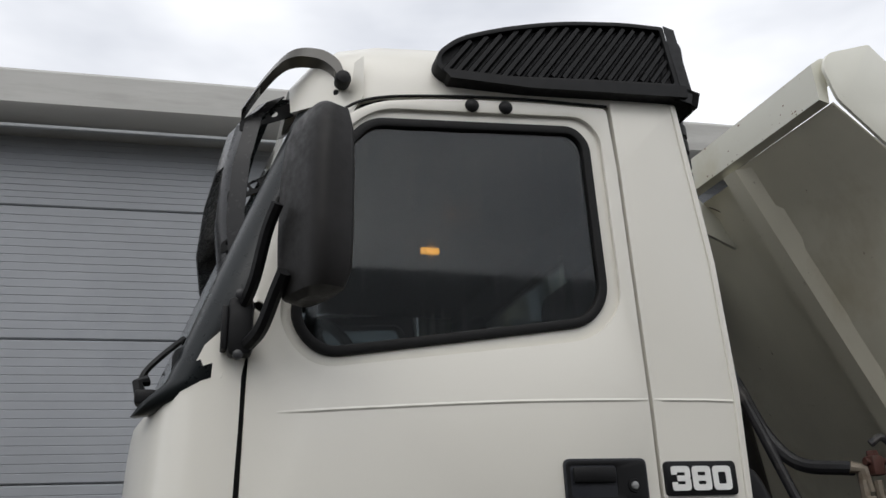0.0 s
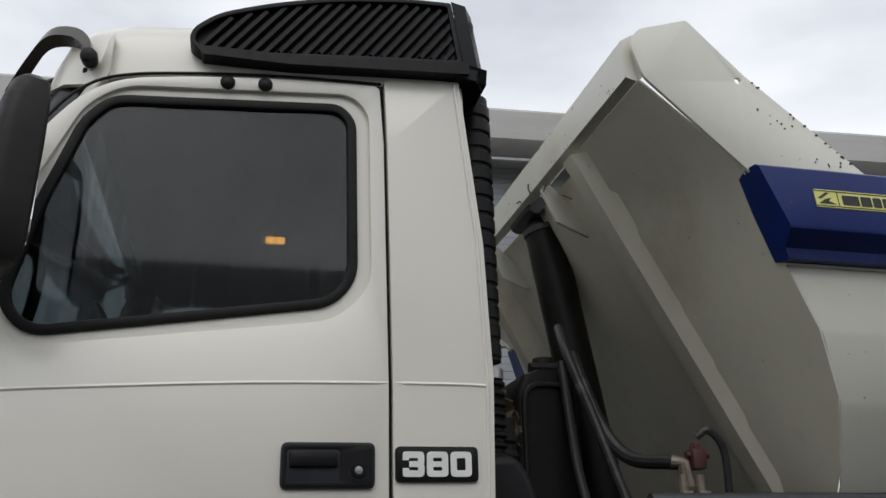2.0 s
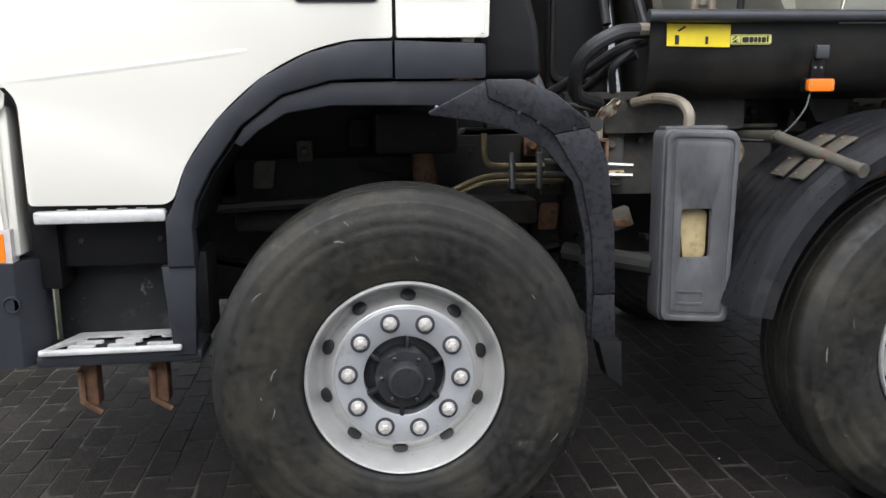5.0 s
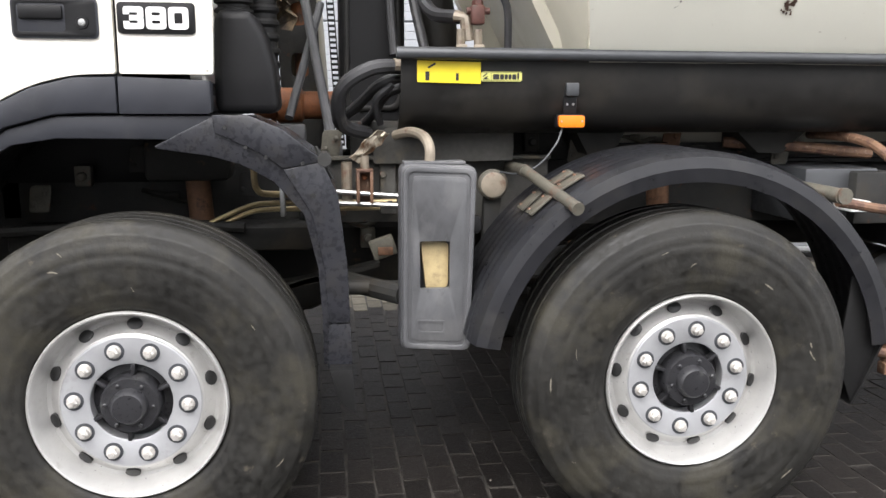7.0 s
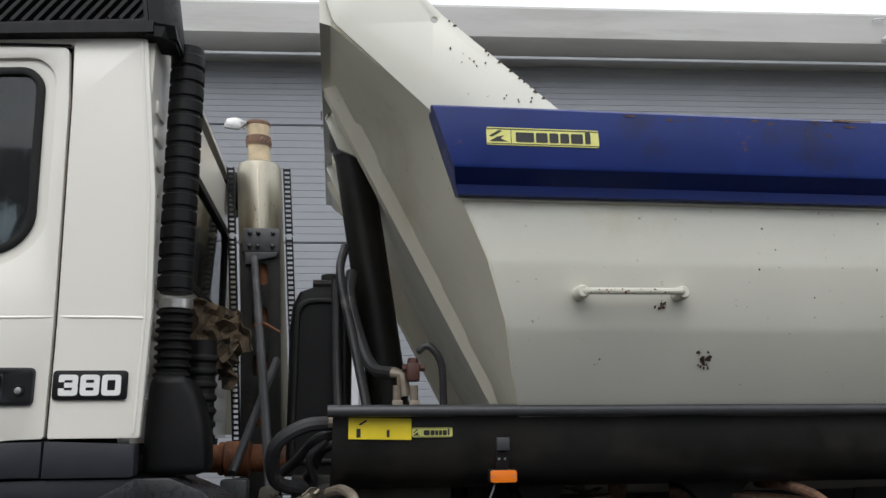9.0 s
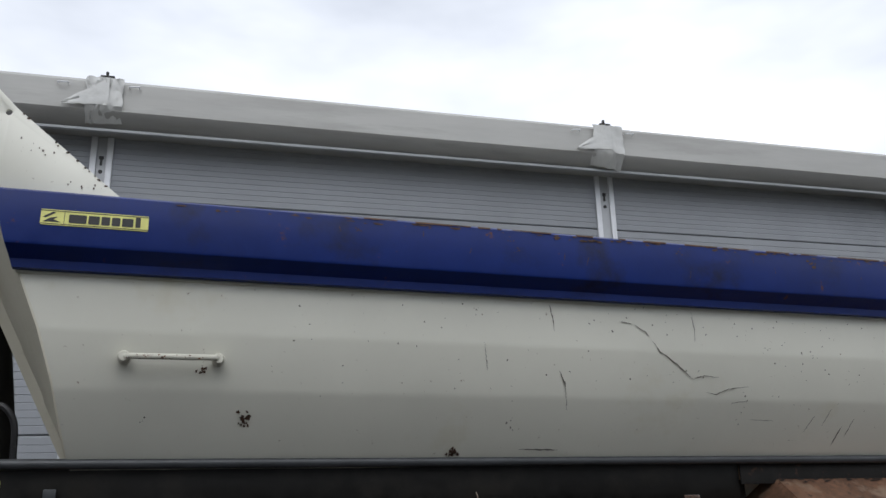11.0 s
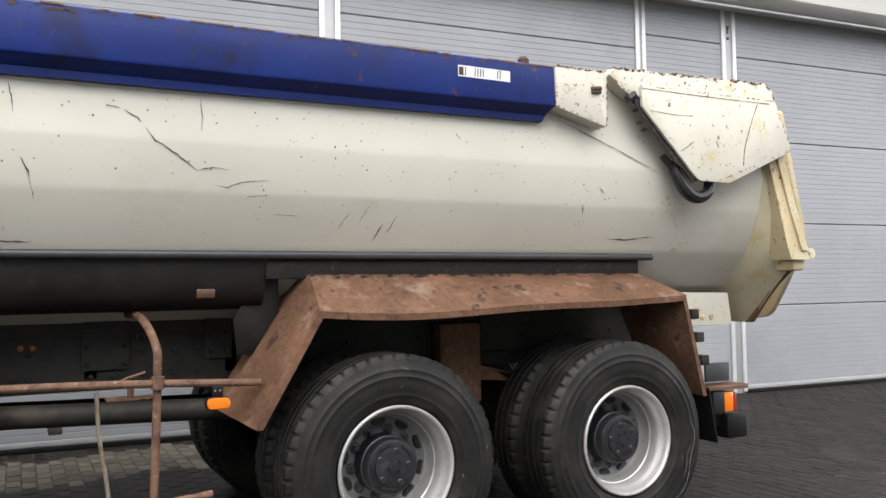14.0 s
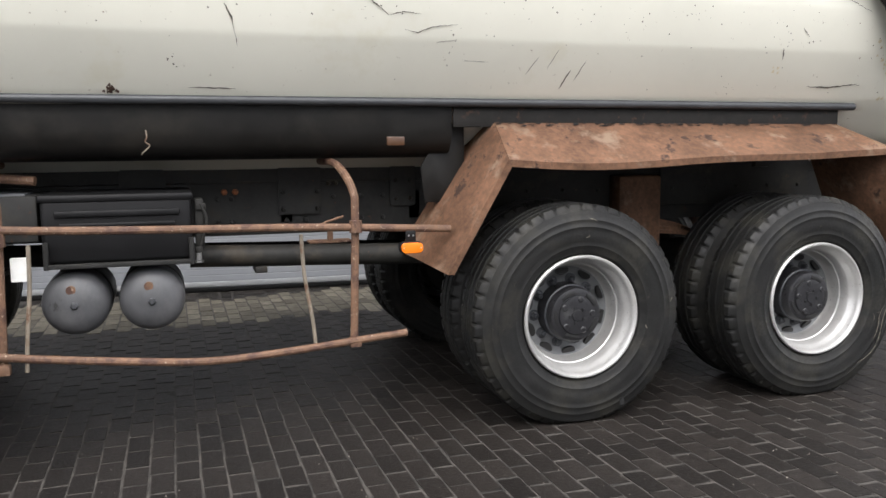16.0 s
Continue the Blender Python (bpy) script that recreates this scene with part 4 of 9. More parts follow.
for yy in (0.63, 1.97):
    bm = B()
    box(bm, -0.45, 0.02, yy - 0.25, yy + 0.25, 1.72, 1.85, 0.05, seg=3)
    seat = part("seat", bm, M_SEAT, truck, "dark cloth cab seat")
    bm = B()
    box(bm, -0.06, 0.07, yy - 0.24, yy + 0.24, 1.82, 2.42, 0.05, m=Matrix.Translation((0, yy, 1.8)) @ pose(0, 0, 0, 0, 8, 0) @ Matrix.Translation((0, -yy, -1.8)), seg=3)
    part("backrest", bm, M_SEAT, seat)
    bm = B()
    box(bm, 0.08, 0.17, yy - 0.14, yy + 0.14, 2.42, 2.62, 0.04, seg=3)
    part("headrest", bm, M_SEAT, seat)
# grab bar inside; the window's amber reflection is a glowing piece further down
bm = B()
tube(bm, [(-1.02, 0.19, 1.95), (-0.95, 0.2, 2.0), (-0.93, 0.2, 2.22), (-1.05, 0.22, 2.27)], 0.016, 8, smooth=5)
part("grab_bar", bm, M_BLACK, truck, "black grab bar inside the door")

# dark gap round the upper door edge
bm = B()
tube(bm, [(-1.062, SIDE + 0.003, 2.345), (-0.952, SIDE + 0.003, 2.572), (-0.868, SIDE + 0.003, 2.688), (-0.762, SIDE + 0.003, 2.745), (-0.55, SIDE + 0.003, 2.777), (-0.30, SIDE + 0.003, 2.797), (-0.03, SIDE + 0.003, 2.805)], 0.0045, 6, smooth=5)
part("door_seam", bm, M_RUBBER, truck, "thin black gap over the door")
# outside mirror
bm = B()
secs = []
for z, x0, x1, y0, y1 in ((2.03, -1.00, -0.90, -0.16, -0.02), (2.045, -1.03, -0.875, -0.20, 0.02), (2.09, -1.045, -0.855, -0.22, 0.035), (2.2, -1.05, -0.85, -0.225, 0.035), (2.35, -1.045, -0.845, -0.225, 0.035), (2.45, -1.03, -0.845, -0.22, 0.03), (2.51, -1.0, -0.85, -0.20, 0.02), (2.54, -0.96, -0.87, -0.15, -0.02)):
    secs.append([(x, y, z) for x, y in rounded([(x0, y0, 0.07), (x1, y0, 0.035), (x1, y1, 0.035), (x0, y1, 0.07)], 4)])
loft(bm, secs, caps=True)
turn = Matrix.Translation((-0.965, -0.09, 0.045)) @ Matrix.Rotation(radians(24), 4, "Z") @ Matrix.Diagonal((0.55, 0.80, 1, 1)) @ Matrix.Translation((0.95, 0.09, 0))
bmesh.ops.transform(bm, matrix=turn, verts=bm.verts)
mir = part("mirror_shell", bm, M_MIRRORP, truck, "large black plastic outside mirror housing")
bm = B()
plate(bm, rounded([(-0.18, 2.1, 0.04), (-0.01, 2.1, 0.04), (-0.01, 2.47, 0.04), (-0.18, 2.47, 0.04)]), -0.849, -0.843, axis="x")
bmesh.ops.transform(bm, matrix=turn, verts=bm.verts)
mg = bpy.data.materials.new("mirror_glass")
mg.use_nodes = True
mgb = mg.node_tree.nodes["Principled BSDF"]
mgb.inputs["Metallic"].default_value, mgb.inputs["Roughness"].default_value, mgb.inputs["Base Color"].default_value = 1.0, 0.02, (0.8, 0.82, 0.82, 1)
part("mirror_glass", bm, mg, mir, "mirror glass")
bm = B()
tube(bm, [(-1.11, 0.06, 2.10), (-1.09, 0.0, 2.15), (-1.07, -0.06, 2.25), (-1.05, -0.1, 2.31)], 0.016, 8, smooth=5)
tube(bm, [(-1.10, 0.06, 2.0), (-1.07, 0.0, 2.03), (-1.045, -0.06, 2.10), (-1.03, -0.1, 2.14)], 0.018, 8, smooth=5)
part("mirror_arm", bm, M_BLACK, mir, "black tubular mirror arms")
bm = B()
box(bm, -1.145, -1.085, 0.045, 0.095, 1.975, 2.12, 0.012)
box(bm, -1.16, -1.145, 0.055, 0.10, 1.99, 2.10, 0.004)
part("mirror_mount", bm, M_BLACK, mir, "black mirror mounting block")
bm = B()
for z in (1.972, 2.122):
    lathe(bm, [(0.012, 0.003), (0.012, -0.004), (0.006, -0.006)], -1.12, 0.034, z, n=10)
pieces("bolt", bm, M_HUB, mir)
mirrored(mir)

# sun visor, smoked acrylic with black brackets
bm = B()
secs = []
for x, z in ((-1.175, 2.26), (-1.20, 2.45), (-1.18, 2.65), (-1.15, 2.79), (-1.09, 2.86), (-1.02, 2.875)):
    secs.append(whole([(x + 0.05, 0.38, z), (x + 0.02, 0.42, z), (x - 0.01, 0.5, z), (x - 0.04, 0.8, z), (x - 0.06, YC, z)]))
sheet(bm, secs[2:], 0.006)
part("sun_visor", bm, M_SMOKE, truck, "smoked acrylic sun visor across the cab front")
for flip in (False, True):
    bm = B()
    secs = []
    for x, z in ((-1.155, 2.26), (-1.175, 2.45), (-1.165, 2.62), (-1.135, 2.77), (-1.07, 2.85)):
        secs.append([(x - 0.01, 0.46, z), (x - 0.005, 0.40, z), (x + 0.02, 0.37, z), (x + 0.07, 0.36, z + 0.02)])
    if flip:
        secs = [[far(p) for p in s] for s in secs]
    sheet(bm, secs, 0.006)
    deflect = part("wind_deflector", bm, M_SMOKE, truck, "smoked side wind deflector")
    for z0, x0, x1, z1 in ((2.76, -1.13, -0.97, 2.85), (2.52, -1.155, -1.03, 2.60), (2.36, -1.165, -1.09, 2.43)):
        bm = B()
        o = [(x0, z0 - 0.02, 0.01), (x1, z1 - 0.04, 0.01), (x1 + 0.02, z1 + 0.02, 0.01), (x0, z0 + 0.015, 0.01)]
        holes = []
        for k, rr in ((0.25, 0.007), (0.42, 0.010), (0.62, 0.014)):
            hx, hz = x0 + (x1 - x0) * k, (z0 + (z1 - z0) * k) - 0.003
            holes.append([(hx + rr * math.cos(a), hz + rr * math.sin(a)) for a in (math.tau * q / 12 for q in range(12))])
        y0 = 0.37 if not flip else 2 * YC - 0.37
        plate(bm, rounded(o), y0, y0 + 0.008, holes)
        part("bracket", bm, M_BLACK, deflect, "drilled black bracket")
    bm = B()
    pts = [(-1.115, 0.34, 2.80), (-1.06, 0.28, 2.87), (-0.995, 0.205, 2.912), (-0.92, 0.155, 2.895), (-0.872, 0.12, 2.845), (-0.855, 0.10, 2.785)]
    pl = curve(pts, 6)
    secs = []
    for i, p in enumerate(pl):
        u = i / (len(pl) - 1)
        w, h = 0.075 - 0.04 * u, 0.026
        secs.append([(p.x - 0.5 * h, p.y, p.z - 0.2 * h), (p.x, p.y, p.z + h), (p.x + 0.2 * h, p.y + w, p.z + h), (p.x - 0.4 * h, p.y + w, p.z - 0.4 * h)])
    if flip:
        secs = [[far(q) for q in s] for s in secs]
    loft(bm, secs, caps=True)
    soften(bm, [e for e in bm.edges if len(e.link_faces) == 2 and e.calc_face_angle() > 0.6], 0.006)
    vis = part("visor_arm", bm, M_ARM, truck, "grey-brown smoked visor end arm")
    bm = B()
    yk = 0.10 if not flip else 2 * YC - 0.10
    s = 1 if not flip else -1
    lathe(bm, [(0.022, 0.03 * s), (0.024, 0), (0.02, -0.012 * s), (0.006, -0.016 * s)], -0.86, yk, 2.797, n=16)
    part("visor_knob", bm, M_BLACK, vis)

# roof side air deflector with slanted slats
for flip in (False, True):
    def sd(p):
        return far(p) if flip else p
    outl = [(-0.595, 2.86, 0.03), (-0.585, 2.905, 0.03), (-0.52, 2.965, 0.05), (-0.38, 3.02, 0.1), (-0.18, 3.075, 0.1), (0.05, 3.105, 0.05), (0.19, 3.11, 0.01), (0.222, 2.885, 0.01), (-0.1, 2.86, 0.1), (-0.4, 2.832, 0.1), (-0.56, 2.825, 0.03)]
    bm = B()
    y0 = 0.062
    inner = rounded(shrink(outl, 0.014))
    plate(bm, rounded(outl), y0, y0 + 0.14, [inner], r=0.006)
    plate(bm, rounded(shrink(outl, 0.010)), y0 + 0.024, y0 + 0.034)
    # rear cap
    box(bm, 0.16, 0.275, 0.078, 0.26, 2.875, 3.085, 0.03, seg=3)
    loft(bm, [[(x + d, yy, z) for x, z in ((0.19, 3.115), (0.225, 2.88), (0.215, 2.84))] for d, yy in ((0, 0.062), (0.05, 0.075), (0.085, 0.13), (0.085, 0.26))], closed=False)
    loft(bm, [[(0.17, yy, 2.865), (0.22, yy - 0.004, 2.885), (0.305, yy + 0.02, 2.885), (0.31, yy + 0.05, 2.85), (0.2, yy + 0.01, 2.842)] for yy in (0.058, 0.2)], caps=True)
    loft(bm, [[(-0.575, 0.060, 2.848), (-0.575, 0.16, 2.855), (-0.55, 0.16, 2.815), (-0.55, 0.058, 2.818)], [(-0.3, 0.056, 2.846), (-0.3, 0.16, 2.86), (-0.3, 0.16, 2.815), (-0.3, 0.056, 2.815)], [(0.24, 0.053, 2.89), (0.24, 0.16, 2.9), (0.24, 0.16, 2.845), (0.24, 0.053, 2.848)]], caps=True)
    if flip:
        for v in bm.verts:
            v.co.y = 2 * YC - v.co.y
    dfl = part("air_deflector", bm, M_BLACK, truck, "black ribbed plastic roof side deflector")
    def top_at(x):
        return np.interp(x, [-0.59, -0.52, -0.38, -0.18, 0.05, 0.2], [2.89, 2.965, 3.02, 3.075, 3.105, 3.11])
    def low_at(x):
        return np.interp(x, [-0.6, -0.4, -0.1, 0.22], [2.832, 2.836, 2.862, 2.888])
    for k in range(23):
        xb = -0.60 + k * 0.0362
        pts = []
        for u in np.linspace(0, 1, 30):
            x = xb + 0.27 * u
            z = 2.80 + 0.36 * u
            if -0.575 < x < 0.2 and low_at(x) + 0.012 < z < top_at(x) - 0.012:
                pts.append((x, z))
        if len(pts) < 4:
            continue
        a, b = pts[0], pts[-1]
        bm = B()
        loft(bm, [[sd((p[0] - 0.008, 0.088, p[1] + 0.006)), sd((p[0] - 0.004, 0.068, p[1] + 0.003)), sd((p[0] + 0.005, 0.068, p[1] - 0.005)), sd((p[0] + 0.010, 0.088, p[1] - 0.009))] for p in (a, b)], caps=True)
        part("slat", bm, M_BLACK, dfl)

LIFTED = set()
def lifted(ob, dx=0.0):
    """Sets the panel at its height on the cab mounts: a centimetre up below the window."""
    for o in (ob, *ob.children_recursive):
        if o.type == "MESH" and o.data.name not in LIFTED:
            LIFTED.add(o.data.name)
            for v in o.data.vertices:
                v.co.z += 0.010 * min(1.0, max(0.0, (2.45 - v.co.z) / 0.4))
                v.co.x += dx
for o in (door, quarter, badge, front):
    lifted(o)

# ---- wheels ----
HUB_Z = 0.535
def tyre(bm, cx, y0, y1, R, rim_r, n=144, lugs=True, depth=0.016):
    w = y1 - y0
    half = [(rim_r - 0.012, y0 + 0.075), (rim_r + 0.004, y0 + 0.055), (rim_r + 0.011, y0 + 0.036)]
    rim_r += 0.012
    span = R - 0.040 - rim_r
    for i in range(1, 19):
        u = i / 18
        bulge = 0.028 * (1 - math.sin(math.pi * (0.06 + 0.78 * u))) - 0.001
        ridge = 0.0035 if i in (4, 12, 15) else 0.0
        half.append((rim_r + span * u, y0 + max(0.0, bulge) - ridge))
    ye = half[-1][1]
    half += [(R - 0.034, ye + 0.0015), (R - 0.030, ye + 0.007), (R - 0.014, ye + 0.022), (R - 0.004, ye + 0.032), (R, ye + 0.046)]
    prof = list(half)
    for g in (0.3, 0.5, 0.7):
        c = y0 + w * g
        prof += [(R, c - 0.009), (R - depth, c - 0.006), (R - depth, c + 0.006), (R, c + 0.009)]
    prof += [(r, y0 + y1 - d) for r, d in reversed(half)]
    last, h = len(prof), len(half)
    shoulder = {h - 3, h - 2, h - 1, last - h, last - h + 1, last - h + 2}
    def groove(i, k):
        return 0.012 if lugs and i in shoulder and k % 6 == 0 else 0.0
    lathe(bm, prof, cx, 0, HUB_Z, n=n if not lugs else 288, close=False, groove=groove)
    for v in bm.verts:
        if v.co.z < 0.0:
            v.co.z = 0.0
    return bm


def sidewall_mark(parent, cx, y, pts, w, mat_, label, seed):
    """An uneven mark on a tyre's sidewall through (angle in degrees, radius)."""
    r0 = random.Random(seed)
    bm = B()
    a, b = [], []
    line = curve([(p[0], p[1], 0) for p in pts], 10)
    for i, p in enumerate(line):
        ww = w * r0.uniform(0.4, 1.0) * min(1.0, 0.2 + 4 * min(i, len(line) - 1 - i) / len(line))
        for lst, rr in ((a, p.y - ww), (b, p.y + ww)):
            lst.append(bm.verts.new((cx + rr * math.cos(radians(p.x)), y - 0.0035, HUB_Z + rr * math.sin(radians(p.x)))))
    for i in range(1, len(a)):
        bm.faces.new((a[i - 1], a[i], b[i], b[i - 1]))
    part("tyre_scuff", bm, mat_, parent, label)


def nut_ring(parent, cx, y, count, r, size, h, a0, mat_):
    for k in range(count):
        a = a0 + math.tau * k / count
        bm = B()
        p = (cx + r * math.cos(a), y, HUB_Z + r * math.sin(a))
        lathe(bm, [(size * 1.25, 0.001), (size * 1.25, -0.006), (size * 1.02, -0.008)], *p, n=14)
        lathe(bm, [(size, -0.006), (size, -h), (size * 0.75, -h - 0.004)], *p, n=6)
        lathe(bm, [(size * 0.5, -h - 0.004), (size * 0.48, -h - 0.012)], *p, n=8)
        part("wheel_nut", bm, mat_, parent, "six-sided wheel nut")
        # a flat dark ring puts the shade of the nut's dimple into colour
        bm = B()
        lathe(bm, [(size * 1.8, 0.002), (size * 1.78, -0.0015), (size * 1.5, -0.002)], *p, n=20)
        part("nut_seat", bm, M_RIMDD, parent, "dark ring for the shade in the nut's dimple")


def steer_wheel(cx, a0):
    bm = B()
    lathe(bm, [(0.2635, 0.20), (0.2705, 0.05), (0.2810, 0.01), (0.2866, -0.008), (0.2922, -0.016), (0.2946, -0.028), (0.2936, -0.036), (0.2894, -0.041), (0.2845, -0.039), (0.2810, -0.031), (0.2761, -0.008), (0.2733, 0.010), (0.2656, 0.028), (0.2580, 0.042), (0.2450, 0.044), (0.2280, 0.030), (0.2200, 0.018), (0.2170, 0.016), (0.2150, 0.011), (0.2120, 0.010), (0.2085, 0.006)], cx, 0, HUB_Z, n=72, close=False)
    wheel = part("wheel", bm, M_RIM, truck, "silver steel front wheel with ten nuts")
    bm = B()
    lathe(bm, [(0.209, 0.012), (0.209, 0.003), (0.205, 0.0), (0.128, 0.0), (0.122, 0.004), (0.121, 0.05)], cx, 0, HUB_Z, n=64, close=False)
    part("wheel_disc", bm, M_RIMD, wheel, "grey painted wheel centre disc")
    bm = B()
    tyre(bm, cx, -0.055, 0.27, 0.56, 0.2815, lugs=False)
    part("tyre", bm, M_TYRE, wheel, "worn black tyre with muddy sidewall", angle=50)
    bm = B()
    lathe(bm, [(0.125, 0.05), (0.12, 0.045), (0.09, 0.04), (0.088, -0.02), (0.084, -0.028), (0.056, -0.03), (0.052, -0.05), (0.044, -0.06), (0.01, -0.062)], cx, 0, HUB_Z, n=40)
    for k in range(6):
        a = a0 + math.tau * k / 6
        lathe(bm, [(0.007, -0.027), (0.007, -0.034), (0.004, -0.036)], cx + 0.07 * math.cos(a), 0, HUB_Z + 0.07 * math.sin(a), n=8)
        c, s = math.cos(a + 0.5), math.sin(a + 0.5)
        box(bm, 0.085, 0.123, -0.004, 0.03, -0.006, 0.006, 0.002, m=Matrix.Translation((cx, 0, HUB_Z)) @ Matrix.Rotation(-(a + 0.5), 4, "Y"))
    part("hub", bm, M_HUB, wheel, "black axle hub and cap")
    for k in range(10):
        a = a0 + math.tau * (k + 0.5) / 10
        bm = B()
        m = Matrix.Translation((cx, 0, HUB_Z)) @ Matrix.Rotation(-a, 4, "Y") @ Matrix.Translation((0.2385, 0.036, 0)) @ Matrix.Rotation(radians(30), 4, "Z")
        lathe(bm, [(0.021, 0.006), (0.021, -0.007), (0.0185, -0.008)], 0, 0, 0, n=16)
        bmesh.ops.transform(bm, matrix=m @ Matrix.Diagonal((0.85, 1, 1.1, 1)), verts=bm.verts)
        part("vent_hole", bm, M_INK, wheel, "dark vent hole")
    nut_ring(wheel, cx, 0.0, 10, 0.1675, 0.0165, 0.022, a0, M_NUT)
    return wheel


def far_wheel(wheel):
    o = mirrored(wheel)
    for ch in wheel.children:
        c = new(ch.name.split(".")[0], ch.data)
        c.parent = o


def drive_wheel(cx, a0):
    bm = B()
    lathe(bm, [(0.27, 0.3), (0.285, 0.12), (0.297, 0.095), (0.306, 0.085), (0.3095, 0.074), (0.309, 0.064), (0.303, 0.057), (0.296, 0.058), (0.290, 0.066), (0.285, 0.080), (0.281, 0.098), (0.277, 0.104), (0.270, 0.122), (0.266, 0.128), (0.262, 0.16), (0.258, 0.178), (0.252, 0.182), (0.249, 0.205), (0.245, 0.235), (0.232, 0.25)], cx, 0, HUB_Z, n=72, close=False)
    wheel = part("wheel", bm, M_RIM, truck, "deep-dished silver rear wheel with twin tyres")
    bm = B()
    lathe(bm, [(0.233, 0.251), (0.21, 0.262), (0.19, 0.275), (0.12, 0.275)], cx, 0, HUB_Z, n=56, close=False)
    part("wheel_disc", bm, M_RIMDISC, wheel, "dusty grey wheel disc deep inside the rim")
    bm = B()
    tyre(bm, cx, 0.045, 0.335, 0.56, 0.300)
    part("tyre", bm, M_TYREC, wheel, "black outer twin tyre with block tread", angle=28)
    bm = B()
    tyre(bm, cx, 0.385, 0.675, 0.56, 0.300)
    part("tyre", bm, M_TYREC, wheel, "black inner twin tyre", angle=28)
    bm = B()
    lathe(bm, [(0.150, 0.28), (0.147, 0.265), (0.142, 0.25), (0.139, 0.145), (0.132, 0.133), (0.116, 0.128), (0.098, 0.128), (0.095, 0.118), (0.075, 0.115), (0.03, 0.115), (0.028, 0.110)], cx, 0, HUB_Z, n=40)
    for k in range(5):
        a = a0 + math.tau * k / 5
        lathe(bm, [(0.016, 0.130), (0.016, 0.114), (0.012, 0.111)], cx + 0.082 * math.cos(a), 0, HUB_Z + 0.082 * math.sin(a), n=10)
        lathe(bm, [(0.008, 0.117), (0.008, 0.107)], cx + 0.04 * math.cos(a + 0.6), 0, HUB_Z + 0.04 * math.sin(a + 0.6), n=6)
    hub = part("hub", bm, M_HUB, wheel, "black planetary axle hub")
    for k in range(5):
        a = a0 + math.tau * (k + 0.5) / 5
        bm = B()
        arc = [(cx + r * math.cos(a + d), HUB_Z + r * math.sin(a + d)) for r, ds in ((0.121, (-0.36, -0.18, 0, 0.18, 0.36)), (0.101, (0.32, 0.16, 0, -0.16, -0.32))) for d in ds]
        plate(bm, arc, 0.1245, 0.131, r=0.002)
        part("hub_slot", bm, M_INK, hub, "dark slot in the hub face")
    bm = B()
    lathe(bm, [(0.142, 0.20), (0.147, 0.198), (0.147, 0.188), (0.140, 0.184)], cx, 0, HUB_Z, n=40, close=False)
    part("hub_ring", bm, M_RIMDD, hub)
    for k in range(10):
        a = a0 + math.tau * (k + 0.5) / 10
        bm = B()
        m = Matrix.Translation((cx, 0, HUB_Z)) @ Matrix.Rotation(-a, 4, "Y") @ Matrix.Translation((0.212, 0.258, 0)) @ Matrix.Rotation(radians(24), 4, "Z")
        lathe(bm, [(0.030, 0.006), (0.030, -0.006), (0.027, -0.007)], 0, 0, 0, n=16)
        bmesh.ops.transform(bm, matrix=m @ Matrix.Diagonal((0.8, 1, 1.25, 1)), verts=bm.verts)
        part("vent_hole", bm, M_INK, wheel, "dark vent hole")
    nut_ring(wheel, cx, 0.274, 10, 0.1675, 0.0165, 0.03, a0, M_RIMDD)
    return wheel


AX1, AX2, AX3, AX4 = 0.0, 1.782, 5.228, 6.652
W1, W2, W3, W4 = steer_wheel(AX1, -0.07), steer_wheel(AX2, 0.2), drive_wheel(AX3, 0.1), drive_wheel(AX4, 0.5)
for w in (W1, W2, W3, W4):
    far_wheel(w)
# cuts and scuffs in the sidewalls
sidewall_mark(W4, AX4, 0.045, [(14, 0.43), (0, 0.455), (-18, 0.44), (-38, 0.47), (-55, 0.445), (-68, 0.455)], 0.007, M_INK, "torn dark cut in the sidewall", 1)
sidewall_mark(W4, AX4, 0.045, [(-22, 0.455), (-30, 0.475), (-36, 0.48)], 0.018, M_RUBBER, "dark torn patch", 2)
sidewall_mark(W3, AX3, 0.045, [(-62, 0.47), (-63, 0.49), (-66, 0.50)], 0.022, M_INK, "dark patch on the sidewall", 3)
sidewall_mark(W4, AX4, 0.043, [(12, 0.445), (0, 0.470), (-18, 0.456), (-38, 0.486), (-55, 0.460)], 0.003, M_SCUFF, "pale lip of the torn rubber", 6)
sidewall_mark(W4, AX4, 0.043, [(-8, 0.44), (-16, 0.425), (-24, 0.44), (-34, 0.45)], 0.003, M_SCUFF, "pale lip of the torn rubber", 7)
for wh, cx, y, seed in ((W1, AX1, -0.055, 4), (W2, AX2, -0.055, 9), (W3, AX3, 0.045, 15), (W4, AX4, 0.045, 22)):
    r1 = random.Random(seed)
    for k in range(9 if cx < 3 else 4):
        a, r = r1.uniform(0, 360), r1.uniform(0.36, 0.50)
        da, dr = r1.uniform(-7, 7), r1.uniform(-0.02, 0.02)
        sidewall_mark(wh, cx, y, [(a, r), (a + da / 2, r + dr * 0.7), (a + da, r + dr)], r1.uniform(0.0015, 0.004), M_SCUFF, "pale scuff", seed + k)
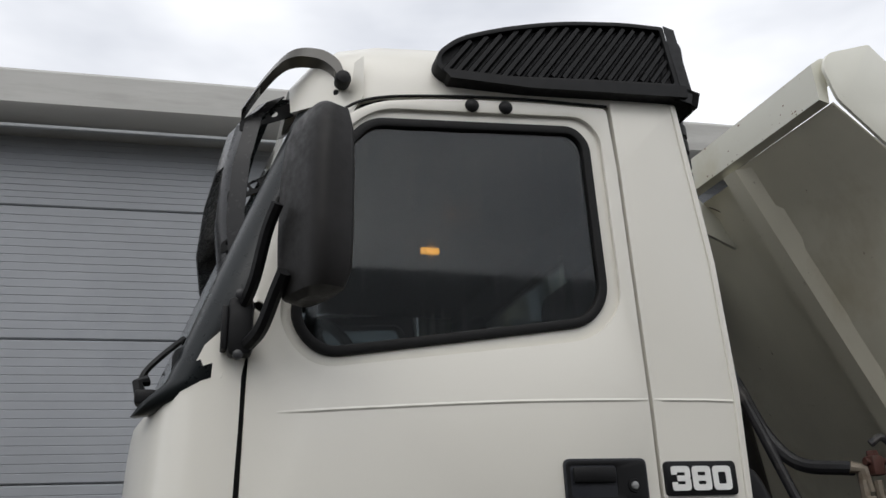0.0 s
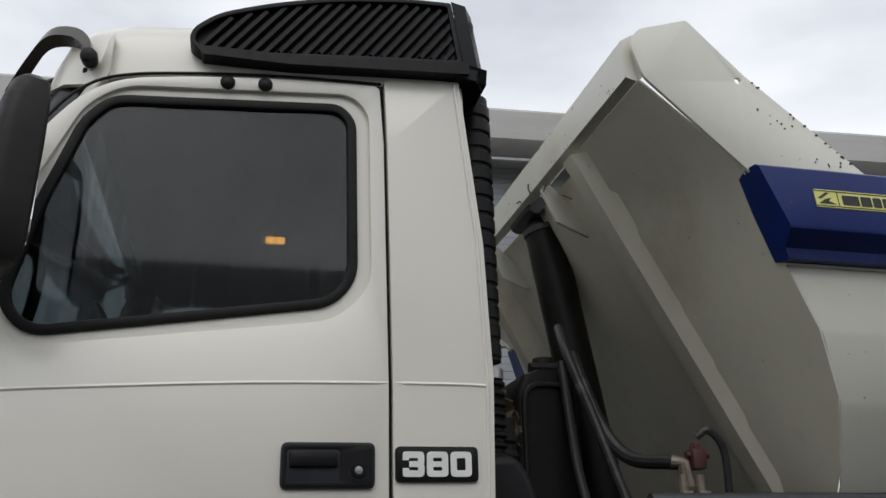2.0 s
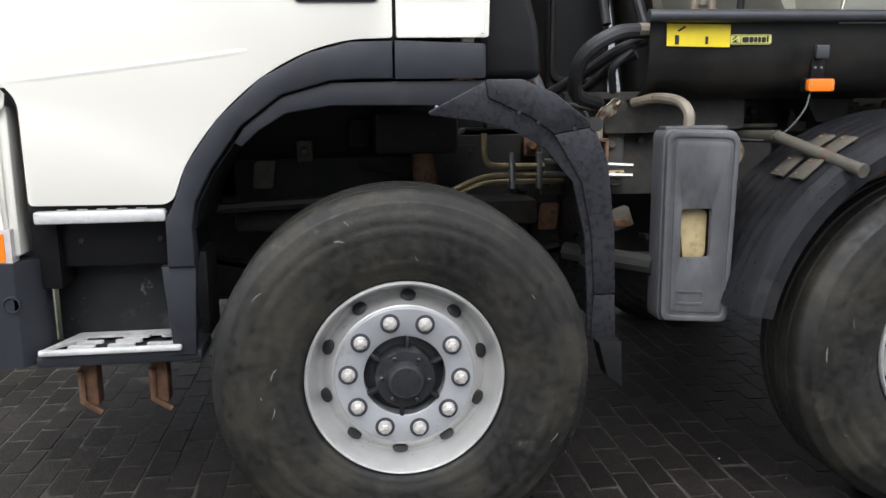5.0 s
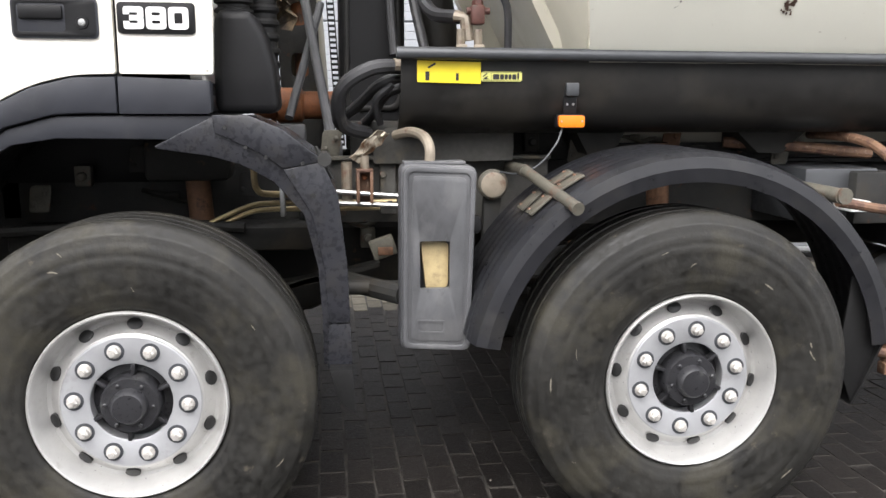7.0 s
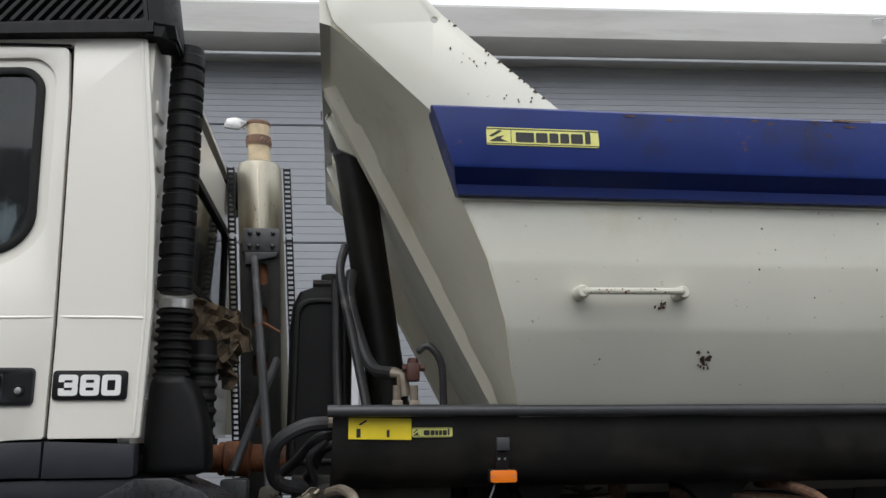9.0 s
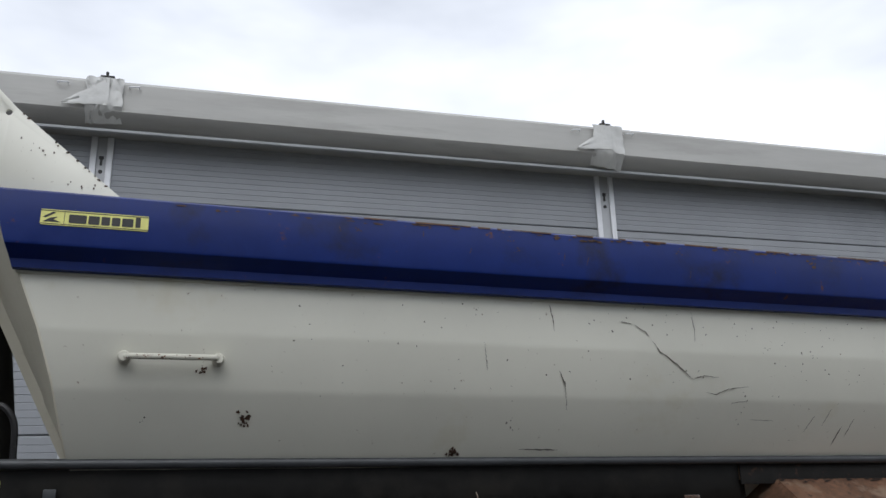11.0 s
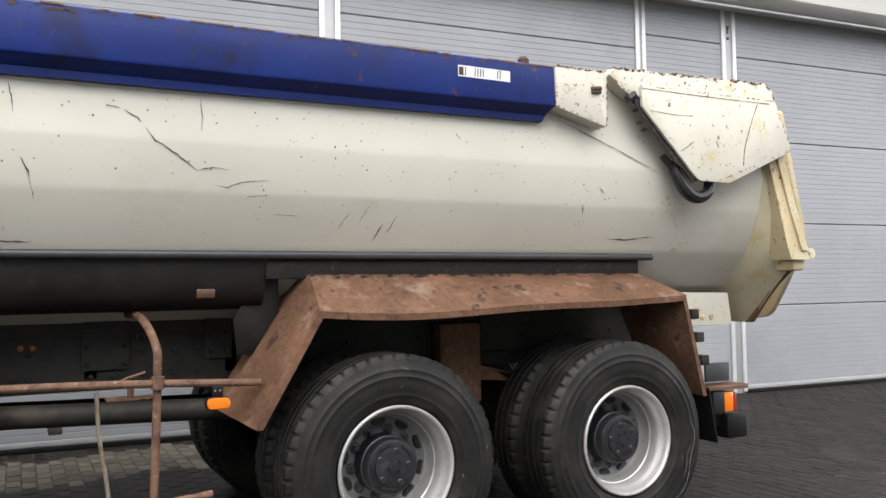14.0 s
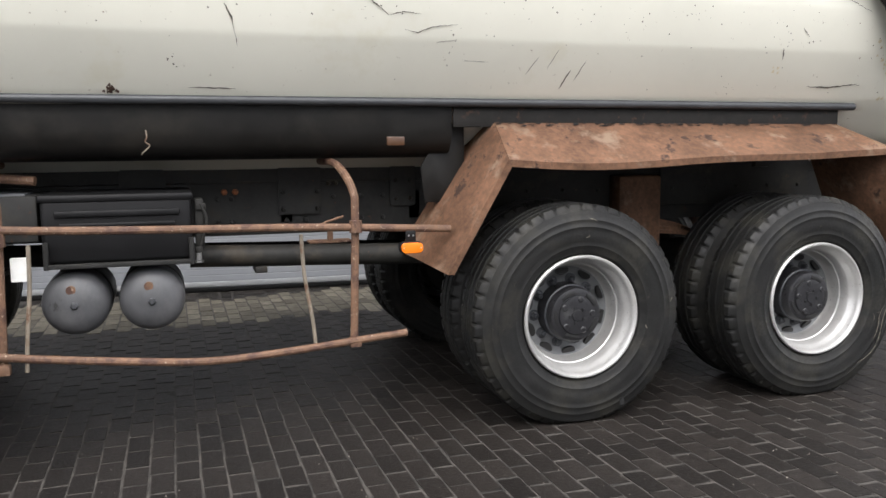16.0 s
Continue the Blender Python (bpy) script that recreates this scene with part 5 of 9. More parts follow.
for x, y0 in ((AX1, 0.27), (AX2, 0.27), (AX3, 0.3), (AX4, 0.3)):
    bm = B()
    tube(bm, [(x, y0, HUB_Z), (x, 2 * YC - y0, HUB_Z)], 0.075, 12)
    lathe(bm, [(0.1, -0.25), (0.19, -0.2), (0.22, 0), (0.19, 0.2), (0.1, 0.25)], x, YC, HUB_Z, n=20)
    for s in (-1, 1):
        lathe(bm, [(0.2, -0.09), (0.21, -0.08), (0.21, 0.08), (0.2, 0.09)], x, YC + s * 0.85, HUB_Z, n=24)
    part("axle", bm, M_FRAME, truck, "dark axle beam with brake drums")

# ---- cab lower front: arch, bumper, step ----
bm = B()
arch_o = [(-0.678, 0.86), (-0.676, 1.0), (-0.648, 1.05), (-0.61, 1.155), (-0.515, 1.285), (-0.385, 1.40), (-0.25, 1.468), (-0.13, 1.498), (-0.008, 1.50)]
arch_i = [(-0.60, 0.86), (-0.60, 0.98), (-0.588, 1.05), (-0.54, 1.14), (-0.45, 1.262), (-0.33, 1.35), (-0.19, 1.388), (-0.1, 1.392), (-0.008, 1.392)]
plate(bm, arch_o + arch_i[::-1], SIDE - 0.005, SIDE + 0.06, r=0.008)
arch = part("wheel_arch", bm, M_PLASTIC, truck, "dark grey plastic wheel arch trim")
bm = B()
plate(bm, rounded([(-0.002, 1.392, 0.004), (0.262, 1.392, 0.01), (0.262, 1.49, 0.01), (-0.002, 1.50, 0.004)]), SIDE - 0.004, SIDE + 0.06, r=0.006)
part("arch_end", bm, M_PLASTIC, arch)
bm = B()
lip_o = [(-0.47, 1.215), (-0.44, 1.262), (-0.33, 1.345), (-0.19, 1.384), (0.0, 1.386), (0.262, 1.386)]
lip_i = [(-0.45, 1.205), (-0.40, 1.25), (-0.32, 1.298), (-0.19, 1.318), (0.0, 1.316), (0.262, 1.312)]
plate(bm, lip_o + lip_i[::-1], SIDE + 0.012, SIDE + 0.045, r=0.004)
part("arch_lip", bm, M_PLASTIC, arch, "grey plastic arch lip")
bm = B()
secs = []
for x, z in arch_i[1:-1] + [(0.26, 1.392)]:
    secs.append([(x, SIDE + 0.03, z - 0.01), (x, 0.62, z - 0.01)])
sheet(bm, secs, 0.006)
part("arch_liner", bm, M_BLACK, arch, "black inner arch liner")
# lower corner panel under the cab front
bm = B()
sheet(bm, [whole(plan(z, xf, xs, rc, 0.03)) for z, xf, xs, rc in ((0.97, -1.28, -1.105, 0), (1.12, -1.29, -1.115, 0), (1.26, -1.295, -1.12, 0), (1.29, -1.285, -1.12, 0), (1.33, -1.245, -1.125, 0), (1.39, -1.235, -1.13, 0))], 0.01)
corner = part("corner_panel", bm, M_CAB, truck, "cream-white lower corner panel")
bm = B()
plate(bm, rounded([(0.13, 1.02, 0.02), (0.30, 1.02, 0.02), (0.30, 1.29, 0.03), (0.13, 1.29, 0.03)]), -1.286, -1.19, axis="x", r=0.012)
part("corner_flap", bm, M_CAB, corner)
bm = B()
box(bm, -1.105, -1.075, 0.14, 0.26, 0.9, 1.33, 0.008)
box(bm, -1.118, -1.10, 0.128, 0.15, 0.98, 1.30, 0.004)
part("corner_edge", bm, M_CAB, corner)
bm = B()
box(bm, -1.078, -1.0, 0.17, 0.5, 0.8, 1.45, 0.01)
box(bm, -1.05, -0.62, 0.2, 0.5, 0.86, 1.05, 0.01)
well = part("step_well", bm, M_BLACK, truck, "black step well under the door")
bm = B()
box(bm, -1.06, -0.60, 0.30, 0.5, 0.60, 0.88, 0.01)
part("kick_plate", bm, M_KICK, well, "black plate scuffed grey by boots")
bm = B()
for x in (-0.945, -0.715):
    lathe(bm, [(0.009, 0.002), (0.009, -0.004), (0.006, -0.006)], x, 0.2, 0.94, n=10)
pieces("bolt", bm, M_HUB, well)
# front indicator
LAMP = [(-1.09, 0.112), (-1.195, 0.114), (-1.235, 0.127), (-1.275, 0.152), (-1.305, 0.19), (-1.31, 0.25), (-1.305, 0.31)]
def lamp_at(u, off=0.0):
    """The point u metres along the lamp's face, off metres in front of it."""
    for p, q in zip(LAMP, LAMP[1:]):
        d = Vector((q[0] - p[0], q[1] - p[1]))
        if u <= d.length or q is LAMP[-1]:
            e = d.normalized()
            return p[0] + e.x * u - e.y * off, p[1] + e.y * u + e.x * off
        u -= d.length


def lamp_piece(u0, u1, z0, z1, off, thick, n=8):
    bm = B()
    secs = []
    for k in range(n + 1):
        u = u0 + (u1 - u0) * k / n
        (xa, ya), (xb, yb) = lamp_at(u, off), lamp_at(u, off - thick)
        secs.append([(xa, ya, z0), (xa, ya, z1), (xb, yb, z1), (xb, yb, z0)])
    loft(bm, secs, caps=True)
    soften(bm, [e for e in bm.edges if len(e.link_faces) == 2 and e.calc_face_angle() > 0.9], 0.0015, 2)
    return bm
ind = part("indicator_lamp", lamp_piece(0.0, 0.33, 0.884, 0.982, 0.0, 0.05, 24), M_LAMPBODY, truck, "front corner lamp with clear and amber lenses")
part("amber_lens", lamp_piece(0.018, 0.073, 0.889, 0.970, 0.004, 0.004), M_AMBER, ind, "amber indicator lens")
part("lens_border", lamp_piece(0.073, 0.081, 0.887, 0.970, 0.0035, 0.004), M_REDLENS, ind, "dark red edge of the amber lens")
for k in range(5):
    part("inner_lens", lamp_piece(0.100 + k * 0.0052, 0.1038 + k * 0.0052, 0.894, 0.958, 0.003, 0.004, 1), M_AMBERDIM, ind, "orange ribbed bulb lens")
part("reflector", lamp_piece(0.128, 0.178, 0.896, 0.960, 0.003, 0.004), M_RIMD, ind, "silver reflector behind clear lens")
# bumper
bm = B()
secs = []
for z, d in ((0.575, 0.04), (0.6, 0.01), (0.66, 0.0), (0.85, 0.0), (0.872, 0.008), (0.888, 0.024), (0.896, 0.055), (0.898, 0.13), (0.898, 0.19)):
    pts = rounded([(-1.10 - d * 0.2, 0.10 + d, 0.01), (-1.40 + d, 0.12 + d, 0.16), (-1.45 + d, 0.8, 0.3), (-1.46 + d, YC, 0.0)], 5)
    secs.append(whole([(x, y, z) for x, y in pts]))
sheet(bm, secs, 0.02)
bump = part("bumper", bm, M_PLASTIC, truck, "dark grey plastic front bumper")
bm = B()
secs = []
for z in (0.575, 0.6, 0.85, 0.885):
    secs.append([(x, y, z) for x, y in rounded([(-1.195, 0.0935, 0.004), (-1.085, 0.100, 0.004), (-1.03, 0.17, 0.04), (-1.03, 0.24, 0.01), (-1.19, 0.24, 0.01)], 4)])
loft(bm, secs, caps=True)
lathe(bm, [(0.027, 0.002), (0.027, -0.003), (0.021, -0.004), (0.02, 0.002)], -1.10, 0.0975, 0.765, n=20)
part("bumper_end", bm, M_PLASTIC, bump, "dark grey bumper end cap")
for o in (arch, corner, ind, bump):
    lifted(o, -0.022 if o in (corner, ind, bump) else 0.0)
# steps
bm = B()
box(bm, -1.04, -0.675, SIDE + 0.0, 0.22, 0.995, 1.032, 0.008)
for k in range(5):
    box(bm, -0.98 + k * 0.055, -0.95 + k * 0.055, SIDE + 0.02, 0.2, 1.03, 1.036, 0.002)
lifted(part("sill_step", bm, M_STEP, truck, "bare aluminium sill step"))
bm = B()
holes = []
for j in range(3):
    for i in range(3):
        cx, cy = -0.955 + i * 0.115 + j * 0.012, 0.145 + j * 0.045
        holes.append(rounded([(cx - 0.04, cy - 0.012, 0.01), (cx + 0.04, cy - 0.012, 0.01), (cx + 0.04, cy + 0.012, 0.01), (cx - 0.04, cy + 0.012, 0.01)], 3))
plate(bm, rounded([(-1.06, 0.105, 0.01), (-0.66, 0.105, 0.01), (-0.685, 0.295, 0.01), (-1.0, 0.295, 0.01)]), 0.625, 0.632, holes, axis="z")
box(bm, -1.065, -0.655, 0.093, 0.112, 0.616, 0.635, 0.007)
part("lower_step", bm, M_STEP, truck, "perforated aluminium step plate")
bm = B()
plate(bm, [(-0.68, 0.60), (-0.615, 0.60), (-0.60, 0.87), (-0.70, 0.87)], 0.105, 0.135, r=0.006)
loft(bm, [[(-0.70, 0.115, 0.86), (-0.66, 0.12, 0.64), (-0.64, 0.28, 0.64), (-0.66, 0.28, 0.86)], [(-0.69, 0.12, 0.86), (-0.645, 0.125, 0.64), (-0.625, 0.29, 0.64), (-0.65, 0.29, 0.86)]], caps=True)
box(bm, -1.08, -0.6, 0.115, 0.30, 0.575, 0.614, 0.01)
part("step_box", bm, M_PLASTIC, truck, "dark plastic step housing")
bm = B()
for x in (-0.96, -0.75):
    box(bm, x - 0.025, x + 0.025, 0.2, 0.26, 0.42, 0.57, 0.008)
    tube(bm, [(x - 0.02, 0.19, 0.54), (x - 0.02, 0.19, 0.44), (x + 0.03, 0.2, 0.40)], 0.01, 6)
part("step_hanger", bm, M_RUSTY, truck, "rusty hanging step bracket")

# mudguard behind the first axle
bm = B()
go = [(0.09, 1.305), (0.262, 1.392), (0.37, 1.392), (0.47, 1.35), (0.585, 1.262), (0.632, 1.15), (0.655, 0.95), (0.66, 0.75), (0.667, 0.60)]
gi = [(0.10, 1.296), (0.25, 1.275), (0.35, 1.245), (0.44, 1.195), (0.53, 1.09), (0.57, 0.92), (0.58, 0.75), (0.582, 0.60)]
plate(bm, go + gi[::-1], 0.10, 0.108, r=0.003)
secs = [[(x, 0.10, z), (x, 0.48 if x < 0.6 else 0.74, z)] for x, z in [(0.262, 1.392), (0.37, 1.392), (0.47, 1.35), (0.585, 1.262), (0.632, 1.15), (0.655, 0.95), (0.66, 0.75), (0.667, 0.60)]]
sheet(bm, secs, 0.006)
guard = part("mudguard", bm, M_PLASTICW, truck, "wet dark plastic mudguard with moulded panels")
bm = B()
plate(bm, [(0.262, 1.398), (0.37, 1.398), (0.47, 1.356), (0.592, 1.262), (0.56, 1.25), (0.47, 1.235), (0.40, 1.285), (0.27, 1.345)], 0.088, 0.10, r=0.004)
plate(bm, [(0.47, 1.232), (0.59, 1.255), (0.637, 1.15), (0.662, 0.93), (0.668, 0.74), (0.60, 0.74), (0.59, 0.92), (0.555, 1.09)], 0.088, 0.10, r=0.004)
plate(bm, [(0.60, 0.735), (0.668, 0.735), (0.674, 0.585), (0.592, 0.585)], 0.092, 0.10, r=0.004)
pieces("guard_panel", bm, M_PLASTICW, guard)
bm = B()
for x, z in ((0.30, 1.36), (0.36, 1.30), (0.42, 1.27), (0.5, 1.21), (0.56, 1.15), (0.53, 1.25)):
    lathe(bm, [(0.007, 0), (0.006, -0.004)], x, 0.088, z, n=8)
pieces("rivet", bm, M_INK, guard)
bm = B()
plate(bm, [(0.60, 0.60), (0.672, 0.60), (0.678, 0.455), (0.63, 0.49)], 0.03, 0.10, r=0.002)
part("mud_flap", bm, M_RUBBER, guard, "cut black rubber flap")
bm = B()
tube(bm, [(0.597, 0.30, 1.255), (0.597, 0.085, 1.262)], 0.022, 12)
tube(bm, [(0.57, 0.12, 1.30), (0.62, 0.13, 1.20)], 0.006, 6)
part("guard_stay", bm, M_FRAMEG, guard, "grey round guard stay")

# mudguard over the second axle
bm = B()
secs = []
for i in range(33):
    a = radians(169 - i * 161 / 32)
    ca, sa = math.cos(a), math.sin(a)
    row = []
    for r, y in ((0.655, -0.012), (0.70, -0.02), (0.735, -0.012), (0.748, 0.02)):
        row.append((AX2 + r * ca, y, HUB_Z + r * sa))
    for k in range(28):
        rr = 0.750 + (0.0035 if k % 4 > 1 else 0.0)
        row.append((AX2 + rr * ca, 0.03 + k * 0.0145, HUB_Z + rr * sa))
    secs.append(row)
sheet(bm, secs, 0.006)
guard2 = part("mudguard", bm, M_GUARD, truck, "black ribbed plastic mudguard over the second axle", angle=14)
for (x, z, dx) in ((1.345, 1.128, -0.0), (2.29, 1.135, 0.0)):
    bm = B()
    if x < 2:
        tube(bm, [(1.283, 0.29, 1.204), (1.326, 0.10, 1.158), (1.364, -0.06, 1.118)], 0.0195, 12)
        tube(bm, [(1.362, -0.052, 1.120), (1.3655, -0.067, 1.1165)], 0.0215, 12)
        tube(bm, [(1.283, 0.29, 1.204), (1.305, 0.66, 1.190)], 0.022, 12)
    else:
        tube(bm, [(x - 0.25, 0.75, z + 0.05), (x, 0.02, z)], 0.026, 12)
        tube(bm, [(x + 0.01, 0.03, z), (x + 0.011, 0.012, z)], 0.028, 12)
    part("guard_stay", bm, M_CLIP, guard2, "grey round guard stay")
    if x < 2:
        for sx, sz in ((-0.06, -0.02), (0.045, 0.045)):
            bm, bolts = B(), B()
            nrm = Vector((x + sx - AX2, 0, z + sz - HUB_Z)).normalized()
            ang = math.atan2(nrm.x, nrm.z)
            for yy in (0.10, 0.22):
                m = Matrix.Translation((AX2 + nrm.x * 0.763, yy, HUB_Z + nrm.z * 0.763)) @ Matrix.Rotation(ang, 4, "Y")
                box(bm, -0.045, 0.045, -0.04, 0.04, -0.004, 0.004, 0.002, m=m)
                for ox in (-0.03, 0.03):
                    b2 = m @ Vector((ox, 0.02, 0.002))
                    lathe(bolts, [(0.0075, 0), (0.007, 0.006)], b2.x, b2.y, b2.z, n=8, axis="z")
            pieces("guard_clip", bm, M_CLIP, guard2, "olive-grey clip plate")
            pieces("clip_bolt", bolts, M_RUSTPIPE, guard2, "rusty clip bolt")
bm = B()
sheet(bm, [[(2.515, 0.0, 0.70), (2.51, 0.42, 0.70)], [(2.487, 0.005, 0.63), (2.48, 0.42, 0.62)], [(2.44, 0.01, 0.51), (2.43, 0.42, 0.50)], [(2.395, 0.015, 0.405), (2.39, 0.42, 0.42)]], 0.008)
plate(bm, [(2.36, 0.86), (2.43, 0.88), (2.48, 0.64), (2.395, 0.41), (2.33, 0.565)], 0.022, 0.03, r=0.002)
part("mud_flap", bm, M_RUBBER, guard2, "black rubber mud flap")

# ---- tipper body ----
PROF = [(2.62, 0.075), (2.31, 0.108), (2.09, 0.112), (1.87, 0.172), (1.62, 0.318), (1.40, 0.55), (1.25, 0.86), (1.19, 1.3)]
def side_y(z):
    """How far out the tipper's near side lies at height z."""
    p = sorted(PROF)
    return float(np.interp(z, [a for a, b in p], [b for a, b in p]))


def front_x(z):
    return float(np.interp(z, [1.2, 1.61, 1.82, 1.95, 2.1, 2.305, 2.60, 2.70], [1.64, 1.51, 1.46, 1.435, 1.38, 1.295, 1.18, 1.10]))


zs = []
for (za, _), (zb, _) in zip(PROF, PROF[1:]):
    zs += [za, za + (zb - za) * 0.06, za + (zb - za) * 0.94]
zs.append(PROF[-1][0])
def soft_y(z):
    """The side with its bends rounded off."""
    return (side_y(z - 0.022) + side_y(z + 0.022)) / 2 if z > 1.22 else side_y(z)
bm = B()
secs = []
for u in np.linspace(0, 1, 40):
    half = []
    for z in zs:
        x0 = front_x(z)
        x = x0 + (7.93 - x0) * u
        dent = 0.004 * noise.noise(Vector((x * 1.3, z * 2.0, 4.0))) + 0.002 * noise.noise(Vector((x * 4, z * 5, 9.0)))
        half.append((x, soft_y(z) + dent, z))
    secs.append(whole(half))
sheet(bm, secs, 0.008)
tub = part("tipper_body", bm, M_BODY, truck, "scratched cream steel tipper body with faceted sides", angle=22)

# front bulkhead: leans forward towards the top, with ribs
def bulk_x(z):
    return 1.50 - (z - 1.6) * 0.52
def corner_pts(z):
    """From the near side edge over the wing to the flat middle of the bulkhead."""
    ye = soft_y(min(z, 2.6))
    return [(front_x(z) if z < 2.61 else 1.20 - (z - 2.61) * 1.18, ye, z), (bulk_x(z) + 0.02, 0.62, z), (bulk_x(z) + 0.08, 0.66, z), (bulk_x(z) + 0.085, 1.3, z)]
bm = B()
sheet(bm, [whole(corner_pts(z)) for z in (1.3, 1.5, 1.7, 1.9, 2.1, 2.3, 2.61, 2.75, 2.92)], 0.008)
part("bulkhead", bm, M_BULK, tub, "cream steel front bulkhead of the body")
for yr in (0.64, 1.96):
    bm = B()
    w0, w1, d = 0.10, 0.13, 0.11
    secs = []
    for z in (1.35, 2.0, 2.9):
        x = bulk_x(z) + 0.085
        secs.append([(x, yr - w1, z), (x - d, yr - w0 * 0.4, z), (x - d, yr + w0 * 0.4, z), (x, yr + w1, z)])
    loft(bm, secs, caps=True)
    part("rib", bm, M_BULK, tub, "cream pressed bulkhead rib")
# top beam across the front, gussets at the ram head
bm = B()
loft(bm, [[(0.83, y, 2.92), (0.79, y, 2.93), (0.785, y, 3.07), (0.83, y, 3.10), (0.98, y, 3.12), (0.98, y, 3.09), (0.84, y, 3.05)] for y in (0.09, 2 * YC - 0.09)], caps=True)
beam = part("top_beam", bm, M_BODY, tub, "chipped cream top beam across the bulkhead")
bm = B()
for yg in (0.93, 1.67):
    plate(bm, [(0.82, 2.95), (1.045, 2.72), (1.0, 2.70), (0.86, 2.76), (0.80, 2.90)], yg, yg + 0.015, r=0.002)
pieces("gusset", bm, M_BODY, tub, "cream steel gusset plate at the ram head")
# tall side plates rising over the bulkhead
for flip in (False, True):
    bm = B()
    pl = rounded([(1.025, 3.165, 0.01), (0.83, 3.10, 0.04), (0.80, 3.04, 0.03), (0.838, 2.918, 0.02), (1.18, 2.60, 0.0), (1.66, 2.60, 0.01), (1.22, 2.965, 0.0)])
    hole = [(1.19 + 0.013 * math.cos(a), 2.945 + 0.013 * math.sin(a)) for a in (math.tau * k / 14 for k in range(14))]
    y0 = 0.055
    plate(bm, pl, y0, y0 + 0.012, [hole], r=0.002)
    if flip:
        for v in bm.verts:
            v.co.y = 2 * YC - v.co.y
    part("side_plate", bm, M_BODY, tub, "cream side plate with a lifting hole and chipped edge")
    # blue top rail
    bm = B()
    prof = [(0.075, 2.616), (0.02, 2.612), (0.008, 2.602), (-0.006, 2.40), (-0.002, 2.388), (0.058, 2.345), (0.062, 2.312), (0.085, 2.308), (0.13, 2.32), (0.13, 2.6)]
    def end_x(z):
        return 1.175 + (2.61 - z) * 0.32
    def tail_x(y, z):
        return 6.16 - max(0.0, (2.40 - z)) * 0.5
    secs = []
    for i in range(60):
        u = i / 59
        row = []
        for y, z in prof:
            x = end_x(z) + (tail_x(y, z) - end_x(z)) * u
            yy = y + 0.003 * noise.noise(Vector((x * 1.5, z * 3, 2)))
            row.append((x, yy if not flip else 2 * YC - yy, z + 0.004 * noise.noise(Vector((x * 0.8, 1, 5)))))
        secs.append(row)
    loft(bm, secs, caps=True)
    rail = part("top_rail", bm, M_BLUE, tub, "blue painted top rail with rust-scuffed edge", angle=25)
    bm = B()
    sy = (lambda y: y) if not flip else (lambda y: 2 * YC - y)
    tube(bm, [(1.28, sy(0.098), 2.305), (6.1, sy(0.098), 2.305)], 0.005, 6)
    part("weld_seam", bm, M_BODY, tub)
# rust along the rail's top edge
bm = B()
rnd = random.Random(11)
for k in range(60):
    x = 2.4 + 3.7 * rnd.random() ** 0.8
    w = rnd.uniform(0.02, 0.10)
    h = rnd.uniform(0.003, 0.008)
    z = 2.607 - h
    plate(bm, [(x, z), (x + w, z + rnd.uniform(-0.002, 0.002)), (x + w, z + h), (x, z + h)], 0.0045 + (2.607 - z) * -0.03, 0.0065)
pieces("rust_edge", bm, M_RUSTPIPE, tub, "rust along the rail edge")


def rail_y(z):
    return float(np.interp(z, [2.40, 2.602], [-0.006, 0.008]))


def on_side(x, z):
    return Vector((x, soft_y(z) - 0.0035, z))


def ribbon(bm, pts, w, rnd, lift=0.0):
    """A narrow uneven mark along points (x, z) on the tipper's side."""
    line = []
    for (xa, za), (xb, zb) in zip(pts, pts[1:]):
        n = max(2, int(math.hypot(xb - xa, zb - za) / 0.012))
        for k in range(n):
            t = k / n
            line.append((xa + (xb - xa) * t + rnd.uniform(-0.002, 0.002), za + (zb - za) * t + rnd.uniform(-0.002, 0.002)))
    line.append(pts[-1])
    a, b = [], []
    for i, (x, z) in enumerate(line):
        p, q = line[max(0, i - 1)], line[min(len(line) - 1, i + 1)]
        d = Vector((q[0] - p[0], q[1] - p[1])).normalized()
        ww = w * rnd.uniform(0.35, 1.0) * min(1, 0.25 + 3 * min(i, len(line) - 1 - i) / len(line))
        a.append(bm.verts.new(on_side(x - d.y * ww, z + d.x * ww) - Vector((0, lift, 0))))
        b.append(bm.verts.new(on_side(x + d.y * ww, z - d.x * ww) - Vector((0, lift, 0))))
    for i in range(1, len(a)):
        bm.faces.new((a[i - 1], a[i], b[i], b[i - 1]))


def fleck(bm, x, z, r, rnd, n=9):
    vs = []
    for k in range(n):
        a = math.tau * k / n
        rr = r * rnd.uniform(0.35, 1.15)
        vs.append(bm.verts.new(on_side(x + rr * math.cos(a), z + rr * math.sin(a))))
    c = bm.verts.new(on_side(x, z))
    for k in range(n):
        bm.faces.new((vs[k - 1], vs[k], c))


rnd = random.Random(5)
